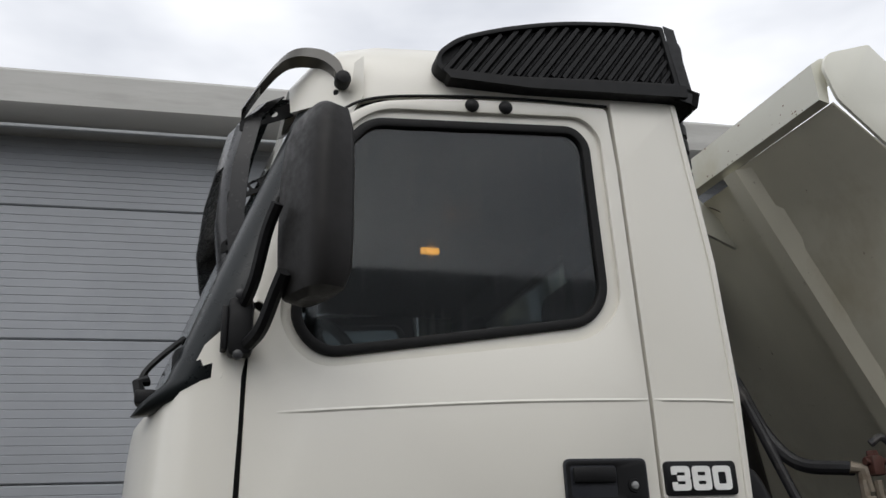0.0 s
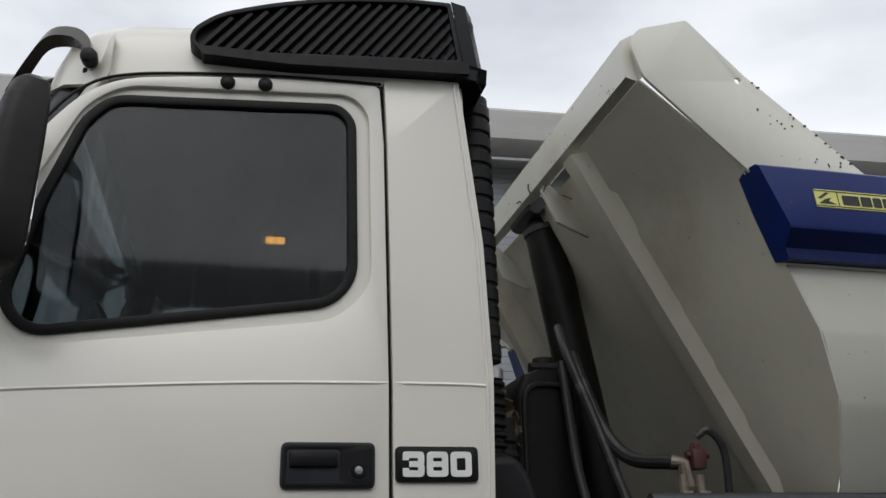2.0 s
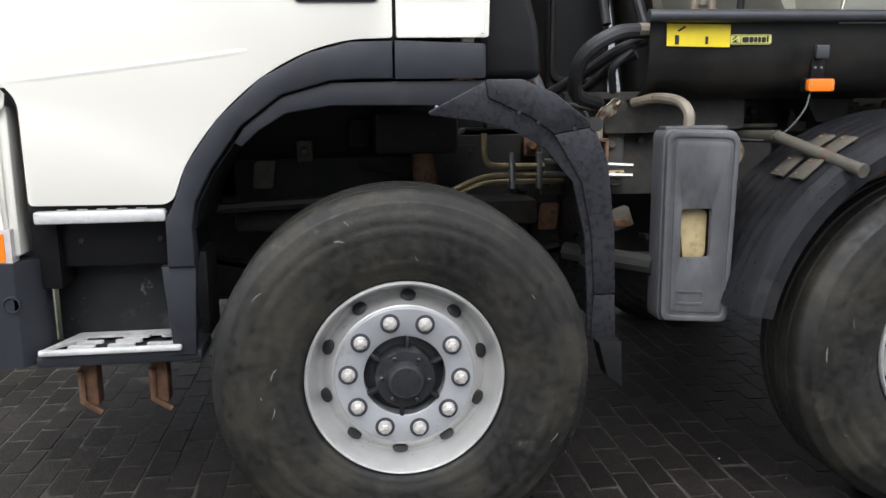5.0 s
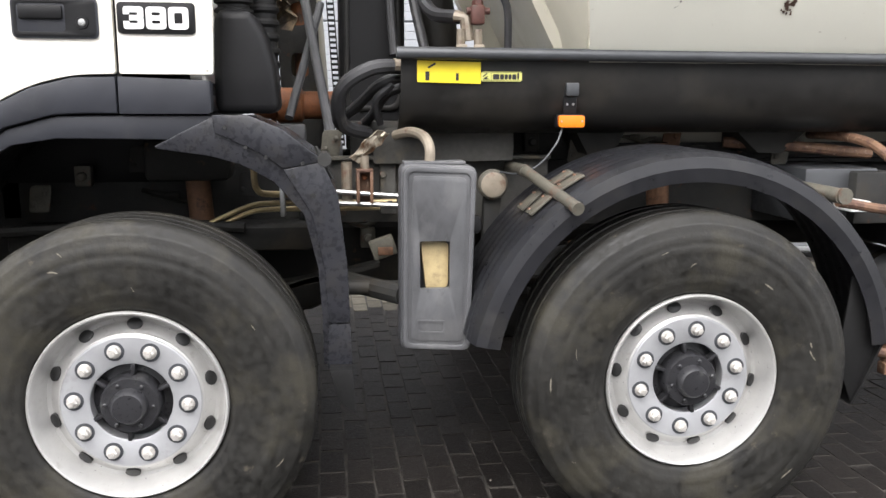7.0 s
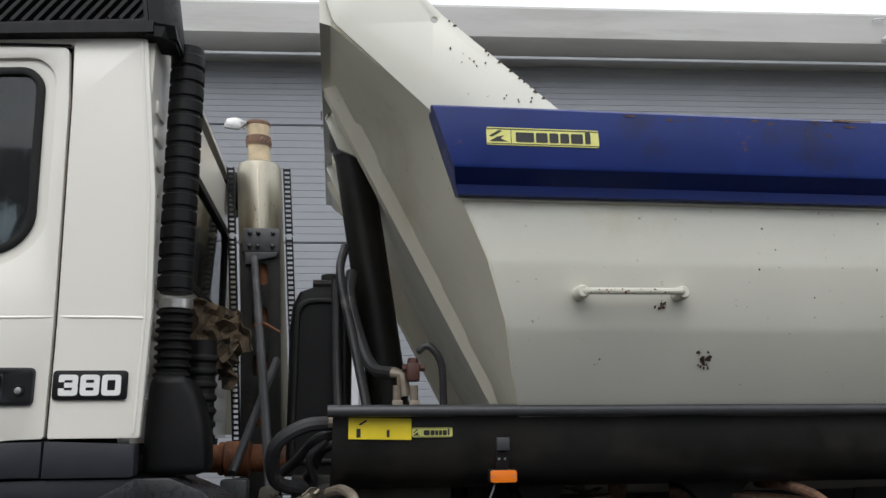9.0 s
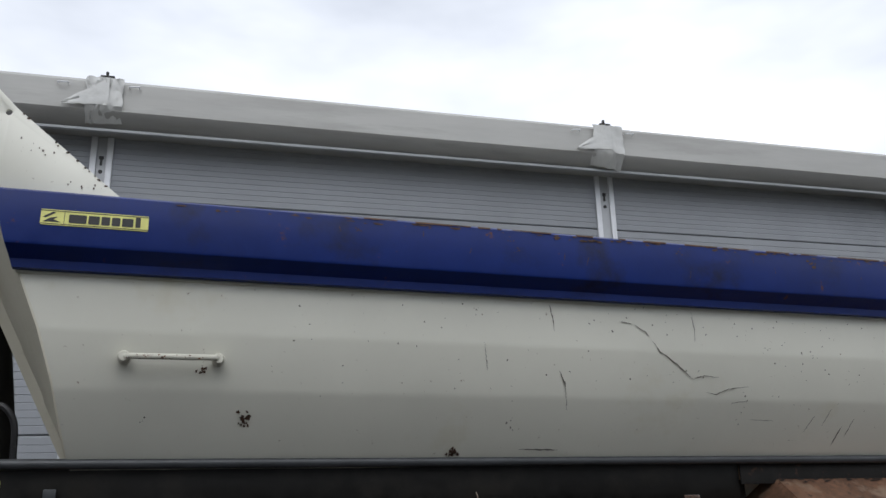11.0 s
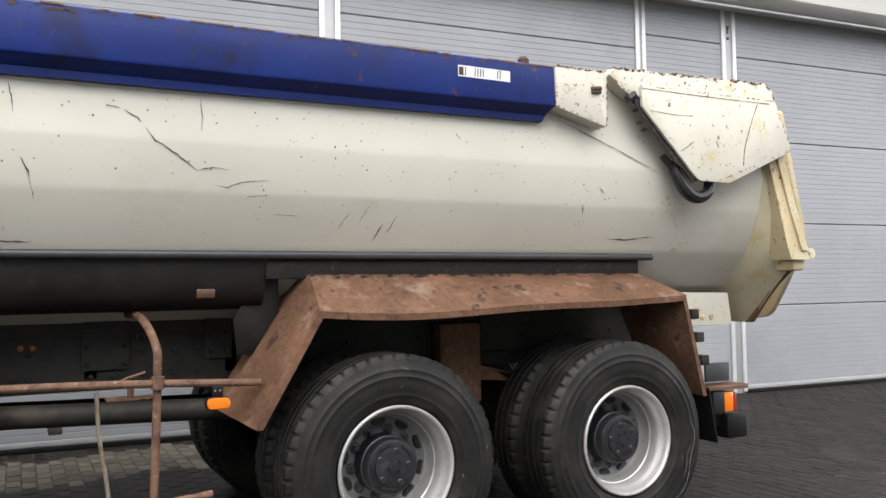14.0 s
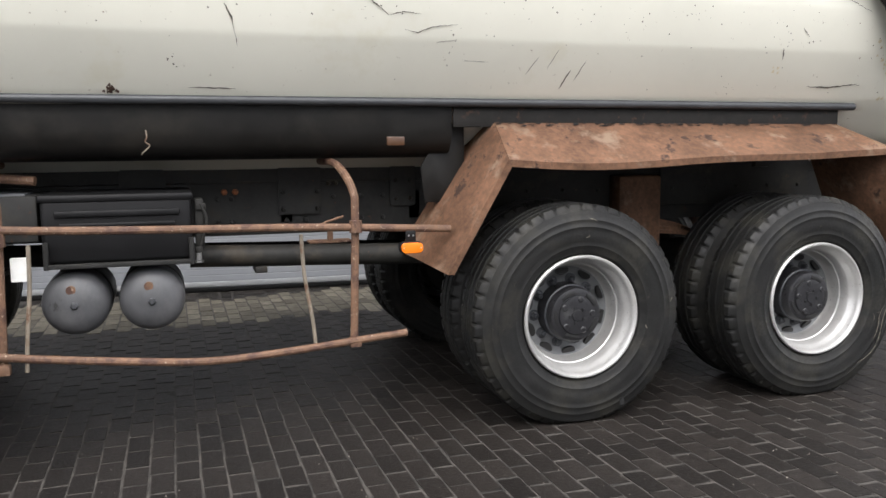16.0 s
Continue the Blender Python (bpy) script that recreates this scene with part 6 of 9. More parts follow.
SCRATCHES = {
    M_DARKMARK: [
        ([(3.53, 2.285), (3.545, 2.21), (3.55, 2.165)], 0.0035), ([(3.575, 1.985), (3.605, 1.93), (3.61, 1.9)], 0.006), ([(3.61, 1.90), (3.63, 1.815)], 0.002),
        ([(3.90, 2.225), (3.96, 2.215)], 0.003), ([(3.98, 2.208), (4.03, 2.18), (4.05, 2.16)], 0.0035), ([(4.065, 2.14), (4.10, 2.09), (4.20, 2.03), (4.29, 1.965)], 0.0035), ([(4.29, 1.965), (4.36, 1.98), (4.44, 1.975)], 0.003),
        ([(4.37, 1.905), (4.43, 1.895), (4.50, 1.92), (4.62, 1.935)], 0.0025), ([(4.52, 1.855), (4.62, 1.865)], 0.002), ([(3.42, 1.645), (3.62, 1.642)], 0.0035),
        ([(5.27, 1.70), (5.31, 1.79)], 0.003), ([(5.11, 1.75), (5.15, 1.84)], 0.002), ([(6.70, 1.69), (6.85, 1.685), (7.02, 1.705), (7.06, 1.70)], 0.005),
        ([(4.30, 2.29), (4.31, 2.17)], 0.0015), ([(4.66, 1.78), (4.80, 1.775)], 0.0015),
        ([(6.25, 2.34), (6.6, 2.22), (6.98, 2.075)], 0.003)],
}
for mm, rows in SCRATCHES.items():
    for pts, w in rows:
        bm = B()
        ribbon(bm, pts, w, rnd)
        part("scratch", bm, mm, tub, "dark scratch in the paint")
def cluster(name, x, z, n, spread, size, mat_, label):
    bm = B()
    for k in range(n):
        fleck(bm, x + rnd.gauss(0, spread), z + rnd.gauss(0, spread), size * rnd.uniform(0.3, 1.0), rnd)
    o = part(name, bm, mat_, tub, label)
    tagged(o, kind="stuff")
    o["label"] = label
cluster("rust_patch", 2.177, 1.764, 26, 0.011, 0.011, M_RUSTMARK, "flaking rust patch")
cluster("rust_patch", 3.105, 1.636, 16, 0.012, 0.012, M_RUSTMARK, "rust patch at the body edge")
cluster("rust_patch", 1.995, 1.955, 12, 0.011, 0.009, M_RUSTMARK, "rust below the grab handle")
for x, z, n, s in ((1.78, 1.76, 3, 0.012), (3.84, 2.17, 3, 0.006), (4.6, 1.86, 8, 0.03), (5.0, 2.1, 10, 0.05), (5.55, 2.0, 8, 0.06), (6.2, 1.68, 5, 0.02), (6.4, 1.9, 8, 0.05), (2.9, 2.2, 8, 0.12), (3.35, 1.75, 6, 0.03), (4.1, 2.24, 9, 0.07), (4.75, 2.2, 10, 0.08), (5.9, 2.15, 10, 0.08), (7.2, 1.85, 7, 0.08), (2.5, 2.25, 5, 0.2)):
    cluster("chip", x, z, n, s, 0.0055, M_DARKMARK, "small chips in the paint")
for x, z, n, s in ((6.46, 1.78, 4, 0.015), (7.17, 1.80, 6, 0.03), (7.12, 1.90, 5, 0.03), (7.3, 1.66, 5, 0.03)):
    cluster("stain", x, z, n, s, 0.016, M_STAIN, "yellow rust stain")
# chips on the tall side plate
bm = B()
for k in range(15):
    x, z = rnd.choice(((1.33, 2.80), (1.27, 2.84), (1.45, 2.66), (1.55, 2.64)))
    x, z = x + rnd.gauss(0, 0.03), z + rnd.gauss(0, 0.02)
    r = rnd.uniform(0.002, 0.005)
    plate(bm, [(x + r * math.cos(a) * rnd.uniform(0.5, 1), z + r * math.sin(a)) for a in (0, 1.2, 2.5, 3.8, 5.1)], 0.0525, 0.0555)
for k in range(12):
    u = rnd.random()
    x, z = 1.24 + 0.38 * u, 2.950 - 0.318 * u
    r = rnd.uniform(0.003, 0.008)
    plate(bm, [(x + r * math.cos(a) * rnd.uniform(0.5, 1.2), z + 0.5 * r * math.sin(a) - 0.004) for a in (0, 1.2, 2.5, 3.8, 5.1)], 0.0525, 0.0555)
pieces("chip", bm, M_RUSTMARK, tub, "rusty chip on the side plate")
# grab handle on the side
bm = B()
tube(bm, [(1.695, 0.16, 1.985), (1.695, 0.085, 1.987), (1.71, 0.072, 1.987), (2.04, 0.072, 1.989), (2.05, 0.085, 1.989), (2.05, 0.16, 1.988)], 0.012, 10)
for x in (1.695, 2.05):
    lathe(bm, [(0.024, 0.06), (0.024, 0.0), (0.018, -0.012)], x, 0.088, 1.987, n=14)
part("grab_handle", bm, M_GATEP, tub, "cream welded grab handle, chipped to rust")
# maker's plates: plain shapes
def logo(parent, x0, x1, z0, z1, ya, yb, sq):
    """A yellow plate with a dark emblem square and plain bars; ya and yb are its depths at the top and the foot."""
    sh = Matrix(((1, 0, 0, 0), (0, 1, (ya - yb) / (z1 - z0), yb - (ya - yb) / (z1 - z0) * z0), (0, 0, 1, 0), (0, 0, 0, 1)))
    b1 = B()
    plate(b1, rounded([(x0, z0, 0.006), (x1, z0, 0.006), (x1, z1, 0.006), (x0, z1, 0.006)]), -0.002, 0.001, m=sh)
    lg = part("maker_plate", b1, M_LOGOY, parent, "yellow maker's plate with plain dark bars")
    b2 = B()
    h = z1 - z0
    for a, b, c, d in ((x0 + 0.012 * h, x1 - 0.012 * h, z0 + 0.06 * h, z0 + 0.10 * h), (x0 + 0.012 * h, x1 - 0.012 * h, z1 - 0.10 * h, z1 - 0.06 * h), (x0 + sq - 0.03 * h, x0 + sq, z0 + 0.1 * h, z1 - 0.1 * h)):
        plate(b2, [(a, c), (b, c), (b, d), (a, d)], -0.0035, -0.002, m=sh)
    plate(b2, [(x0 + 0.12 * sq, z0 + 0.2 * h), (x0 + 0.86 * sq, z0 + 0.2 * h), (x0 + 0.55 * sq, z0 + 0.36 * h), (x0 + 0.7 * sq, z0 + 0.55 * h), (x0 + 0.40 * sq, z0 + 0.45 * h)], -0.0035, -0.002, m=sh)
    plate(b2, [(x0 + 0.1 * sq, z0 + 0.5 * h), (x0 + 0.5 * sq, z0 + 0.85 * h), (x0 + 0.62 * sq, z0 + 0.80 * h), (x0 + 0.22 * sq, z0 + 0.46 * h)], -0.0035, -0.002, m=sh)
    w = (x1 - x0 - sq) * 0.88
    s = x0 + sq + (x1 - x0 - sq) * 0.05
    for k, (u, v, hh) in enumerate(((0.0, 0.235, 0.55), (0.26, 0.41, 0.55), (0.435, 0.55, 0.55), (0.575, 0.69, 0.55), (0.715, 0.87, 0.55), (0.90, 0.97, 0.68))):
        plate(b2, rounded([(s + u * w, z0 + 0.2 * h, 0.004), (s + v * w, z0 + 0.2 * h, 0.004), (s + v * w, z0 + (0.2 + hh) * h, 0.004), (s + u * w, z0 + (0.2 + hh) * h, 0.004)], 2), -0.0035, -0.002, m=sh)
    pieces("printed_bar", b2, M_INK, lg)
logo(tub, 1.358, 1.748, 2.468, 2.532, rail_y(2.532) - 0.001, rail_y(2.468) - 0.001, 0.085)
# weathered white label on the rail
bm = B()
plate(bm, [(5.565, 2.493), (5.875, 2.490), (5.875, 2.548), (5.565, 2.551)], -0.003, 0.0005)
lab = part("label", bm, M_LABELW, tub, "weathered white label on the blue rail")
bm = B()
for k in range(9):
    x = 5.572 + k * 0.016 + (0.04 if k > 2 else 0) + (0.07 if k > 6 else 0)
    plate(bm, [(x, 2.50), (x + 0.005, 2.50), (x + 0.008, 2.54), (x + 0.003, 2.543)], -0.0045, -0.003)
box(bm, 5.57, 5.595, -0.0045, -0.003, 2.50, 2.54)
pieces("printed_bar", bm, M_DARKMARK, lab)

# rear of the body: cover box, arm plate, pillar, tailgate
bm = B()
plate(bm, rounded([(6.165, 2.605, 0.01), (6.165, 2.385, 0.01), (6.50, 2.298, 0.005), (6.515, 2.60, 0.01), (6.45, 2.615, 0.02)]), -0.005, 0.1, r=0.008)
cover = part("cover_box", bm, M_GATEP, tub, "chipped white cover box at the rail end")
bm = B()
tube(bm, [(6.40, -0.012, 2.50), (6.46, -0.014, 2.51)], 0.014, 8)
tube(bm, [(6.40, -0.014, 2.485), (6.46, -0.012, 2.49)], 0.01, 8)
part("latch", bm, M_RUSTMARK, cover, "rusty latch")
bm = B()
lathe(bm, [(0.03, -0.0), (0.032, 0.03), (0.02, 0.045)], 6.0, 0.06, 2.61, n=12, axis="z")
part("lug", bm, M_RUSTMARK, tub, "rusty lug on the rail")
for flip in (False, True):
    sy = (lambda y: y) if not flip else (lambda y: 2 * YC - y)
    bm = B()
    ap = [(6.74, 2.558, 0.01), (6.742, 2.43, 0.02), (7.135, 2.04, 0.02), (7.17, 2.022, 0.01), (7.40, 2.018, 0.02), (7.94, 2.242, 0.008), (7.945, 2.275, 0.008), (7.80, 2.56, 0.006)]
    plate(bm, rounded(ap), sy(-0.03), sy(-0.012), r=0.003)
    arm = part("arm_plate", bm, M_GATEP, tub, "chipped white tailgate arm cover plate")
    bm = B()
    top = [(6.53, 2.60, 0.01), (6.56, 2.64, 0.02), (7.76, 2.665, 0.01), (7.82, 2.62, 0.01), (7.95, 2.27, 0.01), (7.90, 2.2, 0.02), (7.3, 2.12, 0.02), (6.85, 2.43, 0.05), (6.62, 2.52, 0.03)]
    plate(bm, rounded(top), sy(-0.008), sy(0.10), r=0.006)
    box(bm, 6.60, 7.80, sy(0.09) if not flip else sy(0.16), sy(0.16) if not flip else sy(0.09), 2.63, 2.66, 0.004)
    part("tailgate_arm", bm, M_GATEP, tub, "cream tailgate hinge arm")
    bm = B()
    tube(bm, [(6.74, sy(0.02), 2.47), (6.70, sy(0.0), 2.50), (6.66, sy(0.0), 2.47)], 0.025, 8)
    for px, pz in ((6.745, 2.42), (6.765, 2.35), (6.80, 2.31)):
        lathe(bm, [(0.008, 0.03), (0.012, 0.0), (0.006, -0.015)], px, sy(0.02), pz, n=8)
    pieces("pivot", bm, M_HUB, tub, "greasy black hinge pivot")
    bm = B()
    tube(bm, [(7.02, sy(0.05), 2.14), (7.05, sy(0.035), 2.045), (7.115, sy(0.03), 1.96), (7.20, sy(0.03), 1.93), (7.28, sy(0.03), 1.965), (7.305, sy(0.04), 2.04)], 0.035, 10, smooth=5, wobble=0.25)
    tube(bm, [(6.95, sy(0.05), 2.17), (7.01, sy(0.04), 2.10), (7.05, sy(0.04), 2.03)], 0.024, 8, smooth=4, wobble=0.4)
    # black strip added for the shaded gap between arm plate and body
    pts = [(6.70, 2.50), (6.712, 2.44), (6.76, 2.37), (6.80, 2.345), (6.90, 2.235), (6.95, 2.20), (6.985, 2.13), (7.05, 2.09), (7.12, 2.01), (7.25, 2.05), (6.85, 2.45)]
    plate(bm, pts, min(sy(-0.0105), sy(-0.001)), max(sy(-0.0105), sy(-0.001)))
    part("hose_loop", bm, M_HUB, tub, "greasy black rubber hose loop, with a black strip for the shaded gap along the arm")
    bm = B()
    secs = []
    for z, xa, xb in ((1.56, 8.02, 8.19), (1.63, 7.99, 8.18), (1.9, 7.92, 8.07), (2.29, 7.815, 7.94)):
        y0, y1 = 0.06, 0.22
        secs.append([(xa, sy(y0), z), (xb, sy(y0), z), (xb, sy(y1), z), (xa, sy(y1), z)])
    loft(bm, secs, caps=True)
    soften(bm, [e for e in bm.edges if len(e.link_faces) == 2 and e.calc_face_angle() > 0.8], 0.006)
    pil = part("rear_pillar", bm, M_GATE, tub, "yellowed cream rear pillar with rusty edge")
    bm = B()
    loft(bm, [[(xa, sy(0.045), z0), (xa + 0.06, sy(0.045), z0), (xa + 0.06, sy(0.062), z0), (xa, sy(0.062), z0)] for z0, xa in ((1.62, 8.105), (1.9, 8.0), (2.27, 7.885))], caps=True)
    part("pillar_strip", bm, M_GATE, pil)
    bm = B()
    tube(bm, [(8.21, sy(0.06), 1.60), (8.21, sy(0.30), 1.60)], 0.035, 10)
    box(bm, 8.08, 8.20, min(sy(0.1), sy(0.26)), max(sy(0.1), sy(0.26)), 1.49, 1.60, 0.02)
    part("gate_hook", bm, M_GATE, pil, "yellowed tailgate hook and pin")
# flange round the rear edge, tailgate
bm = B()
secs = []
for z, x0, xo, yo, zo in ((2.16, 7.83, 7.90, 0.085, 2.16), (1.87, 7.86, 7.98, 0.10, 1.87), (1.66, 7.88, 8.10, 0.13, 1.60), (1.48, 7.90, 8.15, 0.22, 1.48), (1.34, 7.92, 8.16, 0.36, 1.35), (1.24, 7.94, 8.16, 0.46, 1.24), (1.17, 7.97, 8.16, 0.56, 1.14)):
    secs.append([(x0, soft_y(z) - 0.006, z), (x0 + (xo - x0) * 0.5, (soft_y(z) + yo) / 2 - 0.004, (z + zo) / 2), (xo, yo, zo), (xo + 0.02, yo + 0.03, zo)])
secs2 = secs + [[far(p) for p in s] for s in reversed(secs)]
sheet(bm, secs2, 0.012)
part("rear_flange", bm, M_FLANGE, tub, "yellowed flange round the body's rear edge")
bm = B()
gate = [(0.13, 2.55, 0.03), (0.17, 1.70, 0.1), (0.36, 1.45, 0.1), (0.62, 1.16, 0.1), (2 * YC - 0.62, 1.16, 0.1), (2 * YC - 0.36, 1.45, 0.1), (2 * YC - 0.17, 1.70, 0.1), (2 * YC - 0.13, 2.55, 0.03)]
plate(bm, rounded(gate), 8.0, 8.04, axis="x", r=0.004)
bmesh.ops.transform(bm, matrix=Matrix(((1, 0, -0.28, 0.74), (0, 1, 0, 0), (0, 0, 1, 0), (0, 0, 0, 1))), verts=bm.verts)
part("tailgate", bm, M_GATE, tub, "worn cream tailgate")
bm = B()
secs = [[(8.15, y, z), (8.195, y, z), (8.195, y + 0.1, z), (8.15, y + 0.1, z)] for z, y in ((1.52, 0.17), (1.40, 0.32), (1.27, 0.44), (1.14, 0.545))]
loft(bm, secs, caps=True)
part("gate_edge", bm, M_RUSTY, tub, "rusty lower tailgate edge")
# rear mounting plate
bm = B()
plate(bm, rounded([(7.50, 1.14, 0.01), (7.93, 1.13, 0.01), (7.90, 1.35, 0.01), (7.50, 1.36, 0.01)]), 0.5, 0.52, r=0.003)
rp = part("hinge_plate", bm, M_GATEP, truck, "cream rear hinge plate with bolts")
bm = B()
for x, z in ((7.66, 1.19), (7.74, 1.19)):
    lathe(bm, [(0.022, 0.002), (0.022, -0.004), (0.008, -0.012)], x, 0.5, z, n=12)
plate(bm, [(7.57, 1.245), (7.60, 1.262), (7.66, 1.24), (7.62, 1.225)], 0.494, 0.5)
pieces("plate_bolt", bm, M_GATE, rp, "worn plate bolts")

# dark tube and curved black skirt under the body
bm = B()
tube(bm, [(0.842, 0.335, 1.60), (7.09, 0.335, 1.585)], 0.021, 14)
part("skirt_tube", bm, M_TUBE, truck, "dark grey tube along the skirt's top")
bm = B()
secs = []
for x, d in ((0.86, 0), (0.95, 0), (2.0, 0), (3.2, 0), (4.0, 0), (4.66, 0)):
    k = -0.006 if x == 0.86 else 0
    secs.append([(x, 0.372, 1.59), (x, 0.374, 1.53), (x + k * 0.2, 0.377, 1.46), (x + k * 0.7, 0.392, 1.40), (x + k, 0.425, 1.36), (x + k, 0.49, 1.335), (x + k, 0.58, 1.33), (x, 0.72, 1.332), (x, 0.858, 1.335)])
sheet(bm, secs, 0.006)
skirt = part("side_skirt", bm, M_SKIRT, truck, "curved black steel side skirt")
bm = B()
box(bm, 4.66, 7.0, 0.352, 0.366, 1.472, 1.572, 0.004)
part("skirt_rear", bm, M_BURNT, skirt, "burnt black strip above the rear guard")
bm = B()
plate(bm, rounded([(4.64, 1.585, 0.01), (4.60, 1.40, 0.1), (4.52, 1.28, 0.02), (4.54, 1.10, 0.01), (4.75, 1.10, 0.01), (4.75, 1.585, 0.01)]), 0.45, 0.46, r=0.002)
part("skirt_gusset", bm, M_SKIRT, truck, "dark gusset plate before the rear wheels")
# reflector: its amber is darkened for the shade it sits in
bm = B()
box(bm, 4.33, 4.418, 0.372, 0.396, 1.385, 1.428, 0.004)
part("reflector", bm, lens_plastic("faded_amber", (0.085, 0.042, 0.022)), skirt, "amber reflector with the shade under the body in its colour")
bm = B()
tube(bm, [(3.232, 0.372, 1.462), (3.236, 0.364, 1.43), (3.228, 0.366, 1.41), (3.246, 0.37, 1.395), (3.236, 0.372, 1.38), (3.216, 0.376, 1.362), (3.212, 0.384, 1.352)], 0.0035, 6, smooth=4)
part("bent_wire", bm, M_VENT, skirt, "bent pale wire end")
# yellow warning sticker
bm = B()
plate(bm, [(0.915, 1.505), (1.135, 1.500), (1.135, 1.573), (0.915, 1.577)], 0.3615, 0.364)
st = part("warning_sticker", bm, M_YELLOW, skirt, "yellow warning sticker with plain dark marks")
bm = B()
plate(bm, [(0.95, 1.555), (0.975, 1.57), (0.98, 1.565), (0.955, 1.55)], 0.360, 0.3615)
plate(bm, [(0.943, 1.51), (0.957, 1.51), (0.957, 1.54), (0.943, 1.54)], 0.360, 0.3615)
plate(bm, [(1.048, 1.51), (1.058, 1.51), (1.058, 1.535), (1.048, 1.535)], 0.360, 0.3615)
pieces("mark", bm, M_INK, st)
logo(skirt, 1.137, 1.28, 1.508, 1.541, 0.363, 0.3635, 0.035)
# amber side markers
def marker(x, y, z, w, h, bracket, rr=0.01):
    bm = B()
    plate(bm, rounded([(x - w, z - h, rr), (x + w, z - h, rr), (x + w, z + h, rr), (x - w, z + h, rr)]), y - 0.012, y + 0.02, r=0.004)
    mk = part("side_marker", bm, M_BLACK, truck, "amber side marker lamp on a bracket")
    bm = B()
    plate(bm, rounded([(x - w * 0.93, z - h * 0.86, rr * 1.05), (x + w * 0.93, z - h * 0.86, rr * 1.05), (x + w * 0.93, z + h * 0.86, rr * 1.05), (x - w * 0.93, z + h * 0.86, rr * 1.05)]), y - 0.03, y - 0.010, r=0.006, seg=3)
    part("lens", bm, M_AMBER, mk, "amber lens")
    bm = B()
    for s in (-0.75, 0.75):
        lathe(bm, [(0.004, 0.001), (0.003, -0.002)], x + s * w, y - 0.03, z, n=8)
    pieces("screw", bm, M_STEEL, mk)
    bm = B()
    box(bm, x - 0.024, x + 0.024, y - 0.002, y + 0.01, z + h, z + h + bracket, 0.004)
    part("bracket", bm, M_BLACK, mk, "black rubber bracket")
    bm = B()
    for s in (-0.011, 0.011):
        lathe(bm, [(0.005, 0.001), (0.004, -0.004)], x + s, y - 0.002, z + h + min(0.035, bracket * 0.55), n=8)
    pieces("screw", bm, M_STEEL, mk)
    return mk
marker(1.457, 0.37, 1.372, 0.05, 0.024, 0.095)
bm = B()
box(bm, 1.435, 1.482, 0.345, 0.36, 1.46, 1.505, 0.004)
part("bracket_plate", bm, M_TUBE, truck, "grey bracket plate")
bm = B()
tube(bm, [(1.43, 0.36, 1.35), (1.40, 0.34, 1.29), (1.34, 0.34, 1.22), (1.27, 0.36, 1.19), (1.22, 0.42, 1.19)], 0.0035, 6, smooth=6)
part("cable", bm, M_TUBE, truck, "thin grey lamp cable")
marker(4.38, 0.15, 0.912, 0.055, 0.028, 0.05, 0.0255)

# ---- chassis ----
for yy in (0.86, 1.74):
    bm = B()
    s = 1 if yy < YC else -1
    ch = [(yy, 0.93), (yy + 0.07 * s, 0.93), (yy + 0.07 * s, 0.94), (yy + 0.008 * s, 0.94), (yy + 0.008 * s, 1.19), (yy + 0.07 * s, 1.19), (yy + 0.07 * s, 1.2), (yy, 1.2)]
    loft(bm, [[(x, y, z) for y, z in ch] for x in (-1.0, 7.5)], caps=True)
    part("chassis_rail", bm, M_FRAMEG, truck, "dark grey chassis rail")
    bm = B()
    box(bm, 0.7, 7.6, yy - 0.012 if s > 0 else yy - 0.08, yy + 0.08 if s > 0 else yy + 0.012, 1.204, 1.36, 0.006)
    part("subframe", bm, M_FRAMEG, truck, "grey steel subframe on the chassis")
bm = B()
for x in (-0.6, 0.75, 2.7, 3.9, 4.6, 5.94, 7.4):
    box(bm, x - 0.04, x + 0.04, 0.86, 1.74, 0.98, 1.15, 0.01)
pieces("crossmember", bm, M_FRAME, truck, "dark cross members")
bm = B()
for x in (0.72, 0.80, 0.9, 1.15, 1.3, 2.6, 2.7, 3.55, 3.62, 3.9, 4.0, 4.15, 4.3, 4.42):
    for z in (1.0, 1.12):
        lathe(bm, [(0.014, 0.002), (0.014, -0.008), (0.008, -0.014)], x, 0.86, z, n=6)
pieces("frame_bolt", bm, M_FRAMEG, truck, "frame bolts")
bm = B()
plate(bm, rounded([(3.86, 1.03, 0.01), (4.08, 1.03, 0.01), (4.08, 1.28, 0.01), (4.04, 1.33, 0.03), (3.90, 1.33, 0.03), (3.86, 1.29, 0.02)]), 0.838, 0.86, r=0.004)
plate(bm, rounded([(3.08, 1.17, 0.01), (3.30, 1.17, 0.01), (3.30, 1.27, 0.06), (3.25, 1.325, 0.06), (3.13, 1.325, 0.06), (3.08, 1.27, 0.06)]), 0.838, 0.86, r=0.004)
plate(bm, rounded([(4.46, 1.06, 0.01), (4.60, 1.06, 0.01), (4.60, 1.325, 0.01), (4.46, 1.325, 0.02)]), 0.838, 0.86, r=0.004)
pieces("frame_plate", bm, M_FRAMEG, truck, "bolted grey frame plate")
bm = B()
for x, z in ((3.88, 1.06), (4.06, 1.06), (3.88, 1.15), (4.06, 1.15), (4.12, 1.19), (4.16, 1.19), (4.49, 1.10), (4.57, 1.10), (4.49, 1.2), (4.57, 1.2)):
    lathe(bm, [(0.013, 0.002), (0.013, -0.010), (0.008, -0.016)], x, 0.838, z, n=6)
pieces("plate_bolt", bm, M_FRAME, truck)
bm = B()
